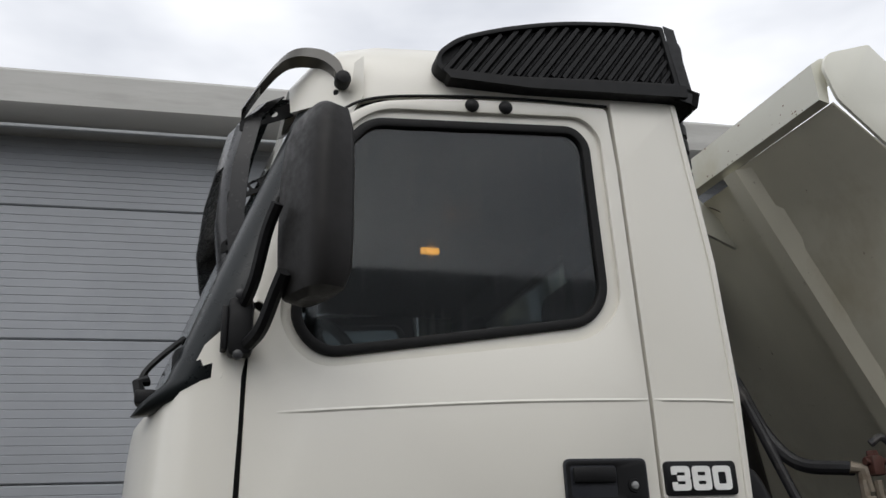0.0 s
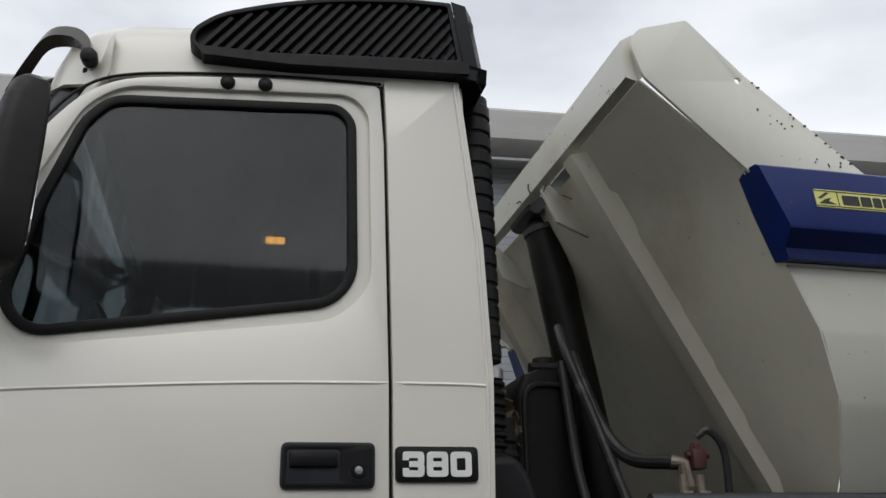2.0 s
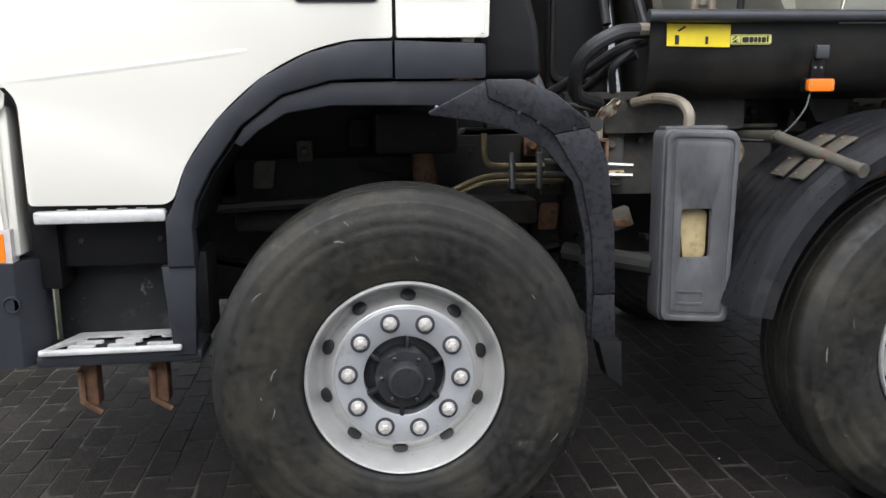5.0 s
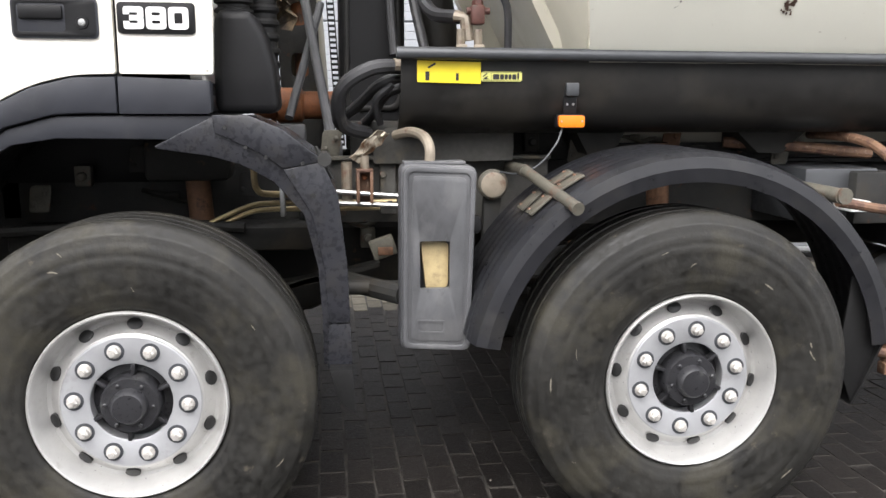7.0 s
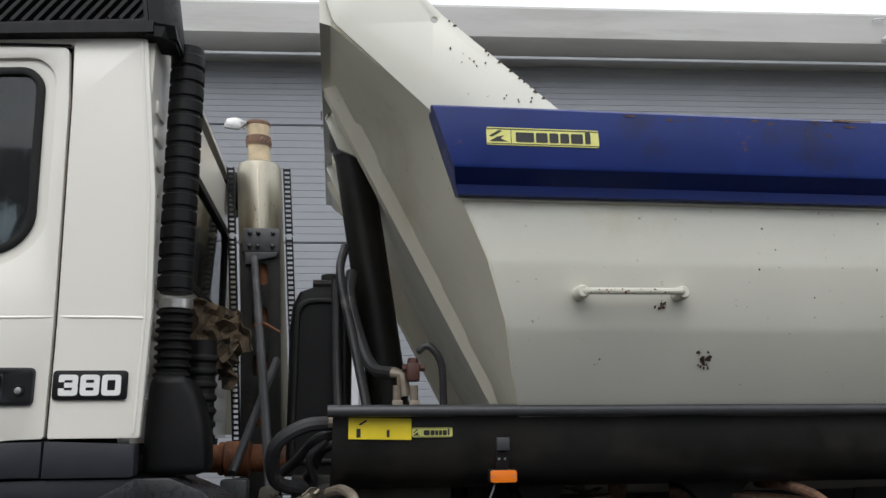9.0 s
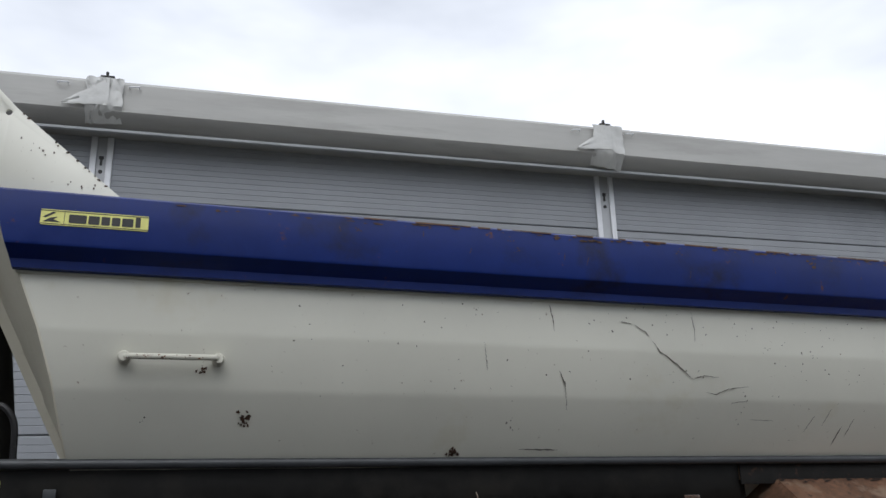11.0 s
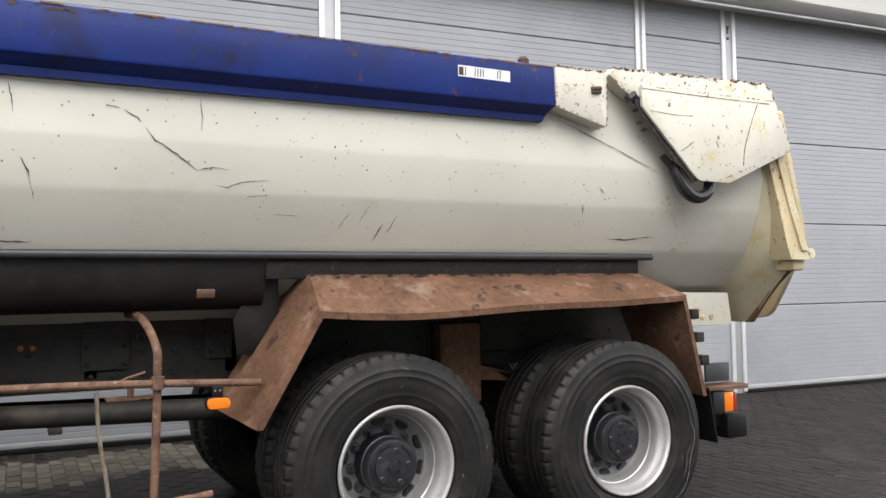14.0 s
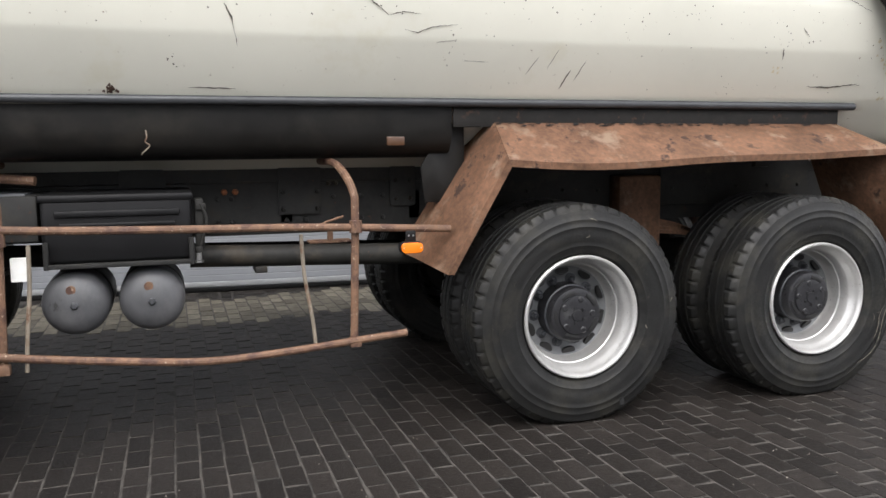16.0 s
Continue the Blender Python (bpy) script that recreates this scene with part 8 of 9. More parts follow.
lathe(bm, [(0.035, 2.13), (0.035, 2.20), (0.045, 2.20), (0.045, 2.225), (0.024, 2.23)], 0.84, 1.15, 0, n=12, axis="z")
tube(bm, [(0.76, 1.1, 2.175), (0.93, 1.1, 2.175)], 0.022, 8)
part("filler_cap", bm, M_FRAMEG, res, "steel filler cap and fitting")
bm = B()
tube(bm, [(0.93, 1.05, 2.22), (0.92, 0.96, 2.1), (0.97, 0.9, 1.9), (1.02, 0.8, 1.78), (1.10, 0.62, 1.745)], 0.026, 10, smooth=6)
tube(bm, [(0.90, 1.1, 2.35), (0.88, 0.98, 2.2), (0.93, 0.9, 1.95), (1.0, 0.8, 1.6)], 0.02, 10, smooth=6)
tube(bm, [(0.86, 1.0, 2.18), (0.87, 0.95, 1.8), (0.88, 0.9, 1.62)], 0.018, 10, smooth=6)
tube(bm, [(1.18, 0.6, 1.83), (1.22, 0.58, 1.85), (1.27, 0.58, 1.78), (1.28, 0.6, 1.62)], 0.014, 8, smooth=6)
tube(bm, [(0.88, 0.45, 1.56), (0.76, 0.42, 1.55), (0.66, 0.45, 1.48), (0.66, 0.55, 1.36), (0.76, 0.62, 1.32)], 0.026, 10, smooth=6)
tube(bm, [(0.89, 0.5, 1.53), (0.80, 0.5, 1.50), (0.72, 0.7, 1.42), (0.62, 0.9, 1.34)], 0.02, 10, smooth=6)
tube(bm, [(0.88, 0.55, 1.49), (0.82, 0.6, 1.46), (0.78, 0.8, 1.38), (0.70, 1.0, 1.30)], 0.018, 10, smooth=6)
tube(bm, [(0.84, 0.48, 1.50), (0.78, 0.5, 1.44), (0.80, 0.56, 1.36)], 0.014, 8, smooth=6)
pieces("hydraulic_hose", bm, M_HOSE, truck, "black hydraulic hoses in loops")
bm = B()
tube(bm, [(0.84, 0.43, 1.563), (0.91, 0.45, 1.562)], 0.024, 10)
tube(bm, [(1.085, 0.62, 1.75), (1.12, 0.6, 1.74), (1.13, 0.6, 1.66)], 0.024, 10)
for x in (1.10, 1.165):
    tube(bm, [(x, 0.585, 1.60), (x, 0.585, 1.70)], 0.016, 8)
    box(bm, x - 0.02, x + 0.02, 0.555, 0.57, 1.605, 1.645, 0.004)
pieces("hose_fitting", bm, M_VENT, truck, "bright steel hose fittings")
bm = B()
box(bm, 1.135, 1.185, 0.555, 0.605, 1.715, 1.785, 0.008)
tube(bm, [(1.12, 0.58, 1.765), (1.205, 0.58, 1.765)], 0.013, 10)
lathe(bm, [(0.02, -0.01), (0.022, 0.0), (0.018, 0.014)], 1.16, 0.58, 1.79, n=6, axis="z")
box(bm, 1.03, 1.25, 0.5, 0.68, 1.57, 1.605, 0.01)
part("valve", bm, M_REDFIT, truck, "rust-red hydraulic valve")

# ---- rusty rear guard ----
bm = B()
p_a, p_b = Vector((4.876, 0.345, 1.487)), Vector((4.842, 0.078, 1.312))
p_c, p_d = Vector((6.98, 0.345, 1.480)), Vector((7.125, 0.078, 1.350))
secs = []
for i in range(25):
    u = i / 24
    a, b = p_a.lerp(p_c, u), p_b.lerp(p_d, u)
    sag = -0.03 * math.sin(math.pi * min(1, u * 1.15)) - 0.012 * math.sin(u * 9)
    b = b + Vector((0, 0.006 * noise.noise(Vector((u * 7, 0, 0))), sag))
    lipd = Vector((0, 0.004, -0.03))
    secs.append([a + Vector((0, 0.3, 0.0)), a, a.lerp(b, 0.5) + Vector((0, 0, 0.006 * noise.noise(Vector((u * 9, 3, 1))))), b, b + lipd])
sheet(bm, secs, 0.006)
fend = part("rear_guard", bm, M_RUSTY, truck, "rusty folded steel guard over the rear wheels")
bm = B()
q0, q1 = Vector((4.45, 0.345, 0.835)), Vector((4.538, 0.075, 0.782))
secs = [[p_a + Vector((0, 0.28, 0)), p_a, p_b, p_b + Vector((0.028, 0.004, -0.012))], [q0 + Vector((0, 0.28, 0)), q0, q1, q1 + Vector((0.028, 0.004, -0.0))]]
sheet(bm, secs, 0.006)
part("guard_front", bm, M_RUSTY, fend, "rusty sloping front plate")
bm = B()
secs = [[p_c + Vector((0, 0.28, 0)), p_c + Vector((0.0, 0.0, 0)), p_d, p_d + Vector((-0.02, 0.0, -0.03))], [Vector((7.30, 0.62, 0.74)), Vector((7.30, 0.345, 0.74)), Vector((7.27, 0.08, 0.74)), Vector((7.24, 0.08, 0.74))]]
sheet(bm, secs, 0.006)
part("guard_rear", bm, M_RUSTY, fend, "rusty rear plate")
bm = B()
sheet(bm, [[(7.285, 0.08, 0.78), (7.30, 0.62, 0.78)], [(7.345, 0.085, 0.45), (7.36, 0.62, 0.45)]], 0.01)
part("mud_flap", bm, M_RUBBER, fend, "black rubber mud flap")
bm = B()
for k in range(3):
    box(bm, 7.19 + k * 0.035, 7.25 + k * 0.035, 0.10, 0.2, 1.2 - k * 0.14, 1.26 - k * 0.14, 0.006)
box(bm, 6.4, 6.5, 0.3, 0.34, 1.25, 1.4, 0.01)
pieces("guard_bracket", bm, M_FRAME, fend, "small dark brackets")
for o in (fend,):
    f2 = mirrored(o)
    for ch in list(o.children):
        c = new(ch.name.split(".")[0], ch.data)
        c.parent = f2

# ---- side underrun rail, boxes and tanks ----
bm = B()
tube(bm, [(2.36, 0.14, 1.10), (2.68, 0.17, 1.055), (3.3, 0.165, 1.035), (3.8, 0.17, 1.025), (4.15, 0.17, 1.012), (4.58, 0.17, 0.99)], 0.0175, 10, smooth=4)
rail = part("underrun_rail", bm, M_RUSTPIPE, truck, "bent rusty tubular side guard")
bm = B()
tube(bm, [(2.42, 0.16, 0.585), (2.65, 0.17, 0.53), (3.1, 0.17, 0.475), (3.46, 0.17, 0.445), (3.8, 0.17, 0.46), (4.11, 0.17, 0.485), (4.36, 0.17, 0.505)], 0.0175, 10, smooth=4)
part("lower_tube", bm, M_RUSTPIPE, rail)
for x in (2.645, 4.12):
    bm = B()
    tube(bm, [(x - 0.06, 0.72, 1.31), (x - 0.05, 0.5, 1.31), (x - 0.03, 0.33, 1.28), (x, 0.2, 1.18), (x + 0.005, 0.185, 1.05), (x - 0.01, 0.19, 0.48)], 0.019, 10, smooth=5)
    tube(bm, [(x + 0.004, 0.17, 0.99), (x + 0.004, 0.17, 1.045)], 0.03, 10)
    box(bm, x - 0.035, x + 0.02, 0.155, 0.2, 0.455, 0.50, 0.006)
    part("upright", bm, M_RUSTPIPE, rail, "bent rusty upright")
for x0, x1 in ((3.875, 3.93), (2.76, 2.725)):
    bm = B()
    tube(bm, [(x0, 0.18, 0.99), (x0 + (x1 - x0) * 0.2, 0.185, 0.8), (x0 + (x1 - x0) * 0.75, 0.18, 0.6), (x1, 0.18, 0.46)], 0.009, 8, smooth=4)
    part("thin_brace", bm, M_VENT, rail, "thin bent dirty-white rod")
bm = B()
tube(bm, [(3.95, 0.2, 1.02), (4.0, 0.22, 1.04), (4.08, 0.24, 1.06)], 0.006, 6)
tube(bm, [(4.02, 0.25, 0.95), (4.02, 0.25, 1.01)], 0.014, 8)
box(bm, 3.92, 4.12, 0.23, 0.32, 0.94, 0.95, 0.002)
part("drain_tap", bm, M_RUSTPIPE, rail, "rusty drain tap and bracket")
bm = B()
plate(bm, rounded([(2.682, 0.836, 0.006), (2.752, 0.836, 0.006), (2.752, 0.935, 0.006), (2.682, 0.935, 0.006)]), 0.215, 0.235, r=0.003)
part("white_block", bm, M_WHITEPL, rail, "cream square block")
bat = B()
box(bat, 2.785, 3.41, 0.36, 0.85, 0.88, 1.165, 0.02, seg=3)
batbox = part("battery_box", bat, M_BLACK, truck, "black plastic battery box")
bm = B()
box(bm, 2.86, 3.34, 0.346, 0.362, 1.04, 1.06, 0.006)
box(bm, 2.84, 3.36, 0.346, 0.362, 1.085, 1.115, 0.008)
pieces("box_rib", bm, M_BLACK, batbox)
bm = B()
box(bm, 2.775, 3.42, 0.352, 0.86, 1.15, 1.185, 0.012)
part("lid", bm, M_BLACK, batbox)
bm = B()
box(bm, 2.79, 3.40, 0.34, 0.40, 0.862, 0.882, 0.004)
for x in (2.80, 3.405):
    tube(bm, [(x, 0.35, 0.86), (x, 0.35, 0.98)], 0.012, 8)
box(bm, 2.6, 2.77, 0.4, 0.8, 0.98, 1.18, 0.008)
part("battery_frame", bm, M_FRAMEG, batbox, "grey battery frame")
bm = B()
box(bm, 3.425, 3.465, 0.40, 0.52, 0.93, 1.15, 0.008)
box(bm, 3.43, 3.475, 0.385, 0.41, 1.10, 1.13, 0.004)
box(bm, 3.42, 3.455, 0.37, 0.41, 0.90, 0.935, 0.004)
tube(bm, [(3.45, 0.39, 1.13), (3.475, 0.385, 1.06), (3.46, 0.39, 0.98), (3.44, 0.39, 0.92)], 0.007, 8, smooth=4)
pieces("clamp_bracket", bm, M_FRAME, batbox, "dark clamp bracket beside the box")
bm = B()
tube(bm, [(3.435, 0.365, 0.875), (3.435, 0.365, 0.905)], 0.014, 8)
lathe(bm, [(0.02, 0.0), (0.02, 0.01)], 3.435, 0.365, 0.862, n=6, axis="z")
part("hold_down_bolt", bm, M_STEEL, batbox, "bright hold-down bolt")
for i, x in enumerate((2.903, 3.224)):
    bm = B()
    lathe(bm, [(0.02, 0.0), (0.07, 0.008), (0.115, 0.03), (0.138, 0.062), (0.144, 0.09), (0.144, 0.5), (0.13, 0.54), (0.05, 0.58)], x, 0.33, 0.70, n=40)
    tank = part("air_tank", bm, M_GREYBOX, truck, "grey dome-ended air tank")
    bm = B()
    lathe(bm, [(0.018, 0.01), (0.018, -0.006), (0.01, -0.014)], x, 0.328, 0.70 + 0.0, n=6)
    part("plug", bm, M_TUBE, tank, "grey hexagon plug")
    bm = B()
    lathe(bm, [(0.022, 0.008), (0.020, -0.001)], x - 0.012, 0.3365, 0.768, n=10)
    part("rust_spot", bm, M_RUSTPIPE, tank)
    bm = B()
    lathe(bm, [(0.147, 0.0), (0.147, 0.04)], x, 0.55, 0.70, n=32)
    box(bm, x - 0.02, x + 0.02, 0.55, 0.59, 0.83, 0.95, 0.004)
    part("strap", bm, M_FRAME, tank)
# grey box and plate behind the second axle
bm = B()
box(bm, 2.42, 2.72, 0.45, 0.85, 0.98, 1.19, 0.008)
part("tool_box", bm, M_TUBE, truck, "grey steel box on the chassis")
bm = B()
box(bm, 2.52, 2.60, 0.30, 0.42, 1.04, 1.08, 0.006)
part("white_connector", bm, M_WHITEPL, truck, "white plastic connector")
bm = B()
tube(bm, [(2.2, 0.7, 1.28), (2.42, 0.62, 1.27), (2.75, 0.55, 1.24)], 0.022, 10)
part("rust_pipe", bm, M_RUSTPIPE, truck, "rusty stay pipe")

# ---- tail lamps ----
bm = B()
box(bm, 7.63, 7.84, 0.45, 0.47, 0.76, 0.885, 0.004)
part("lamp_plate", bm, M_TUBE, truck, "grey steel lamp plate")
bm = B()
box(bm, 7.62, 7.98, 0.42, 0.60, 0.705, 0.735, 0.006)
part("plank", bm, M_RUSTPIPE, truck, "weathered bumper board")
bm = B()
box(bm, 7.68, 7.80, 0.44, 0.75, 0.55, 0.695, 0.012)
tl = part("tail_lamp", bm, M_HUB, truck, "tail lamp with amber side lens")
bm = B()
box(bm, 7.775, 7.86, 0.435, 0.755, 0.555, 0.69, 0.012)
part("amber_lens", bm, M_AMBER, tl, "amber lens")
bm = B()
box(bm, 7.86, 7.885, 0.435, 0.75, 0.56, 0.685, 0.01)
part("red_lens", bm, M_RED, tl, "red lens")
bm = B()
box(bm, 7.80, 7.985, 0.44, 0.62, 0.375, 0.535, 0.02)
box(bm, 7.70, 7.82, 0.5, 0.56, 0.45, 0.55, 0.01)
part("underrun_bar", bm, M_BLACK, truck, "black rubber-capped rear bar end")
bm = B()
box(bm, 7.70, 7.80, 0.56, 2.04, 0.40, 0.52, 0.01)
box(bm, 7.5, 7.6, 0.86, 1.74, 0.9, 1.2, 0.01)
part("rear_beam", bm, M_FRAME, truck, "dark rear cross beam")

# glowing piece inside the cab, in place of a lamp's reflection in the window
bm = B()
box(bm, -0.315, -0.235, 1.29, 1.31, 2.725, 2.752, 0.004)
part("cab_lamp", bm, M_AMBERGLOW, truck, "glowing amber piece for a lamp's reflection in the window")
# wipers and small front parts
bm = B()
tube(bm, [(-1.355, 0.43, 1.955), (-1.345, 0.44, 2.01), (-1.29, 0.46, 2.075), (-1.25, 0.50, 2.12)], 0.010, 6, smooth=3)
tube(bm, [(-1.35, 0.41, 1.94), (-1.36, 0.42, 1.975), (-1.335, 0.43, 1.985)], 0.016, 8)
box(bm, -1.365, -1.31, 0.39, 0.45, 1.915, 1.955, 0.008)
part("wiper", bm, M_BLACK, truck, "black wiper arm and pivot")

# ---- ground ----
for o in (wall, fascia, roof):
    o.matrix_world = Matrix.Translation((4, WALL_Y, 0)) @ Matrix.Rotation(radians(TURN), 4, "Z") @ Matrix.Translation((-4, -WALL_Y, 0))
bm = B()
bmesh.ops.create_grid(bm, x_segments=1, y_segments=1, size=400)
bmesh.ops.translate(bm, verts=bm.verts, vec=(0, 0, -0.0045))
ground = new("ground", finish(bm, M_JOINT))
tagged(ground, "wet dark brick paving with pale sandy joints", "paving", kind="structure")

BW, BL, GAP = 0.1055, 0.211, 0.008
# dry band ends at DRY1: the dark bricks beyond stand for the wall's shadow
DRY0, DRY1 = 3.12, 4.3
def paver_mesh():
    bm = B()
    box(bm, GAP / 2, BW - GAP / 2, GAP * 0.8, BL - GAP * 0.8, -0.02, 0.0)
    for v in bm.verts:
        if v.co.z > -0.001:
            v.co.x += 0.003 if v.co.x < BW / 2 else -0.003
            v.co.y += 0.003 if v.co.y < BL / 2 else -0.003
    bmesh.ops.delete(bm, geom=[f for f in bm.faces if f.normal.z < -0.9], context="FACES_ONLY")
    return bm


rng = np.random.default_rng(3)
ones = []
for k in range(6):
    bm = paver_mesh()
    for v in bm.verts:
        v.co.x += rng.uniform(-0.0025, 0.0025)
        v.co.y += rng.uniform(-0.004, 0.004)
        v.co.z += rng.uniform(-0.0015, 0.0)
    ones.append(finish(bm, M_PAVER))
base_v = np.array([tuple(v.co) for v in ones[0].vertices])
base_f = [tuple(p.vertices) for p in ones[0].polygons]
verts, faces, near = [], [], 0
dry_v, dry_f = [], []
for i in range(int(-4.5 / BW), int(17.5 / BW)):
    for j in range(int(-7.0 / BL), int(4.7 / BL)):
        x = i * BW + 0.02
        y = (j + 0.5 * (i % 2)) * BL + 0.06
        dz = rng.uniform(-0.0025, 0.0)
        x += rng.uniform(-0.0022, 0.0022)
        y += rng.uniform(-0.005, 0.005)
        if 2.9 < x < 5.1 and -0.75 < y < 0.40 and near < 300:
            p = new("brick", ones[near % 6])
            p.parent = ground
            p.location = (x, y, dz)
            near += 1
            continue
        dry = 0.5 < x < 6.2 and DRY0 < y + 0.12 * math.sin(x * 2.3) + rng.uniform(-0.1, 0.1) < DRY1
        vlist, flist = (dry_v, dry_f) if dry else (verts, faces)
        o = len(vlist) * len(base_v)
        t = rng.uniform(-0.002, 0.002, 2)
        v = base_v + np.array((x, y, dz)) + rng.uniform(-1, 1, base_v.shape) * (0.0025, 0.004, 0.0012)
        v[:, 2] += (base_v[:, 0] - BW / 2) * t[0] * 6 + (base_v[:, 1] - BL / 2) * t[1] * 3
        vlist.append(v)
        flist += [tuple(k + o for k in f) for f in base_f]
me = bpy.data.meshes.new("bricks")
me.from_pydata(np.concatenate(verts).tolist(), [], faces)
me.materials.append(M_PAVER)
rest = new("bricks", me)
rest.parent = ground
tagged(rest, kind="stuff")
me = bpy.data.meshes.new("dry_bricks")
me.from_pydata(np.concatenate(dry_v).tolist(), [], dry_f)
me.materials.append(M_PAVERDRY)
rest = new("dry_bricks", me)
rest.parent = ground
tagged(rest, kind="stuff")
rest["label"] = "pale dry paving sheltered behind the truck"

# pale grit lying on the paving
gv, gf = [], []
for k in range(3600):
    x, y = rng.uniform(-2.0, 9.5), min(rng.uniform(-2.6, 0.6), rng.uniform(-2.6, 0.6))
    r = rng.uniform(0.0012, 0.0034) if k % 9 else rng.uniform(0.003, 0.006)
    a0 = rng.uniform(0, math.tau)
    o = len(gv)
    gv += [(x + r * math.cos(a0 + a) * rng.uniform(0.6, 1.2), y + r * math.sin(a0 + a) * rng.uniform(0.6, 1.2), -0.003) for a in (0, 1.57, 3.14, 4.71)] + [(x, y, r * 0.7)]
    gf += [(o, o + 1, o + 4), (o + 1, o + 2, o + 4), (o + 2, o + 3, o + 4), (o + 3, o, o + 4)]
me = bpy.data.meshes.new("grit")
me.from_pydata(gv, [], gf)
me.materials.append(M_GRIT)
grit = new("grit", me)
grit.parent = ground
tagged(grit, kind="stuff")
grit["label"] = "pale grit scattered over the paving"

# ---- wear and clutter ----
# added dark plates that hold the shade behind the rear wheels
for x0, x1, z0 in ((4.72, 5.78, 1.02), (6.12, 7.2, 1.02)):
    bm = B()
    box(bm, x0, x1, 0.80, 0.812, z0, 1.50, 0.003)
    for x in np.linspace(x0 + 0.08, x1 - 0.08, 5):
        lathe(bm, [(0.012, 0.002), (0.012, -0.008), (0.006, -0.012)], float(x), 0.80, 1.12, n=6)
    part("splash_plate", bm, M_FRAME, truck, "added dirty dark plate for the shade behind the rear wheels")
def stuff_part(name, bm, mat_, parent, label):
    o = part(name, bm, mat_, parent, label)
    tagged(o, kind="stuff")
    o["label"] = label
    return o


def blob(bm, x, y, z, r, rnd_, squash=1.0, tilt=0.0):
    n, vs = 7, []
    for k in range(n):
        a = math.tau * k / n
        rr = r * rnd_.uniform(0.35, 1.2)
        u, w = rr * math.cos(a), rr * math.sin(a) * squash
        vs.append(bm.verts.new((x + u * math.cos(tilt) - w * math.sin(tilt), y, z + u * math.sin(tilt) + w * math.cos(tilt))))
    bm.faces.new(vs)


def edge_wear(bm, pts, y, rnd_, density=90, size=0.007, inset=0.004):
    """Uneven flecks along a line (x, z) on an upright plate."""
    for (xa, za), (xb, zb) in zip(pts, pts[1:]):
        d = math.hypot(xb - xa, zb - za)
        tilt = math.atan2(zb - za, xb - xa)
        for k in range(int(d * density)):
            u = rnd_.random()
            r = 0.62 * size * rnd_.uniform(0.25, 1.3) ** 1.8
            blob(bm, xa + (xb - xa) * u + rnd_.gauss(0, inset * 0.5), y, za + (zb - za) * u + rnd_.gauss(0, inset * 0.5), r * 1.6, rnd_, 0.5, tilt)


def line_mark(bm, pts, y, w, rnd_):
    line = curve([(x, 0, z) for x, z in pts], 10)
    a, b = [], []
    for i, p in enumerate(line):
        q = line[min(i + 1, len(line) - 1)] - line[max(i - 1, 0)]
        q = Vector((-q.z, 0, q.x)).normalized() * w * rnd_.uniform(0.3, 1.0)
        a.append(bm.verts.new((p.x + q.x, y, p.z + q.z)))
        b.append(bm.verts.new((p.x - q.x, y, p.z - q.z)))
    for i in range(1, len(a)):
        bm.faces.new((a[i - 1], a[i], b[i], b[i - 1]))


rw = random.Random(77)
bm = B()
YA = -0.0325
edge_wear(bm, [(6.725, 2.55), (6.738, 2.385), (7.08, 2.05), (7.13, 2.025), (7.30, 2.022)], YA, rw, 70, 0.006)
edge_wear(bm, [(7.30, 2.022), (7.935, 2.248), (7.94, 2.275), (7.795, 2.555)], YA, rw, 60, 0.007)
edge_wear(bm, [(6.73, 2.548), (7.79, 2.552)], YA, rw, 110, 0.006)
line_mark(bm, [(6.73, 2.535), (7.2, 2.53), (7.76, 2.53)], YA, 0.003, rw)
for k in range(46):
    blob(bm, rw.uniform(6.85, 7.80), YA, rw.uniform(2.12, 2.50), rw.uniform(0.002, 0.007), rw, rw.uniform(0.4, 1.0), rw.uniform(0, 3))
line_mark(bm, [(7.66, 2.53), (7.60, 2.40), (7.54, 2.25), (7.52, 2.13)], YA, 0.004, rw)
line_mark(bm, [(6.80, 2.41), (7.0, 2.40), (7.12, 2.405)], YA, 0.0025, rw)
line_mark(bm, [(7.02, 2.19), (7.06, 2.21), (7.12, 2.25)], YA, 0.003, rw)
line_mark(bm, [(7.30, 2.27), (7.32, 2.23)], YA, 0.004, rw)
stuff_part("chipped_paint", bm, M_CHIP, arm, "rusty chips and cracks in the white paint")
bm = B()
YH = -0.0105
edge_wear(bm, [(6.56, 2.637), (7.76, 2.662), (7.81, 2.62), (7.945, 2.275)], YH, rw, 120, 0.012, 0.008)
edge_wear(bm, [(6.535, 2.60), (6.62, 2.525), (6.72, 2.50)], YH, rw, 120, 0.010, 0.008)
for k in range(40):
    blob(bm, rw.uniform(6.6, 7.8), YH, rw.uniform(2.565, 2.65), rw.uniform(0.003, 0.009), rw, rw.uniform(0.4, 1.0), rw.uniform(0, 3))
stuff_part("chipped_paint", bm, M_CHIP, tub, "orange-brown rust along the hinge arm")
bm = B()
YB = -0.0075
edge_wear(bm, [(6.168, 2.60), (6.168, 2.39), (6.50, 2.302), (6.512, 2.60)], YB, rw, 60, 0.007)
edge_wear(bm, [(6.17, 2.61), (6.51, 2.607)], YB, rw, 140, 0.010)
edge_wear(bm, [(6.50, 2.30), (6.512, 2.60)], YB, rw, 60, 0.010)
for k in range(20):
    blob(bm, rw.uniform(6.19, 6.50), YB, rw.uniform(2.36, 2.60), rw.uniform(0.002, 0.006), rw, 0.7, rw.uniform(0, 3))
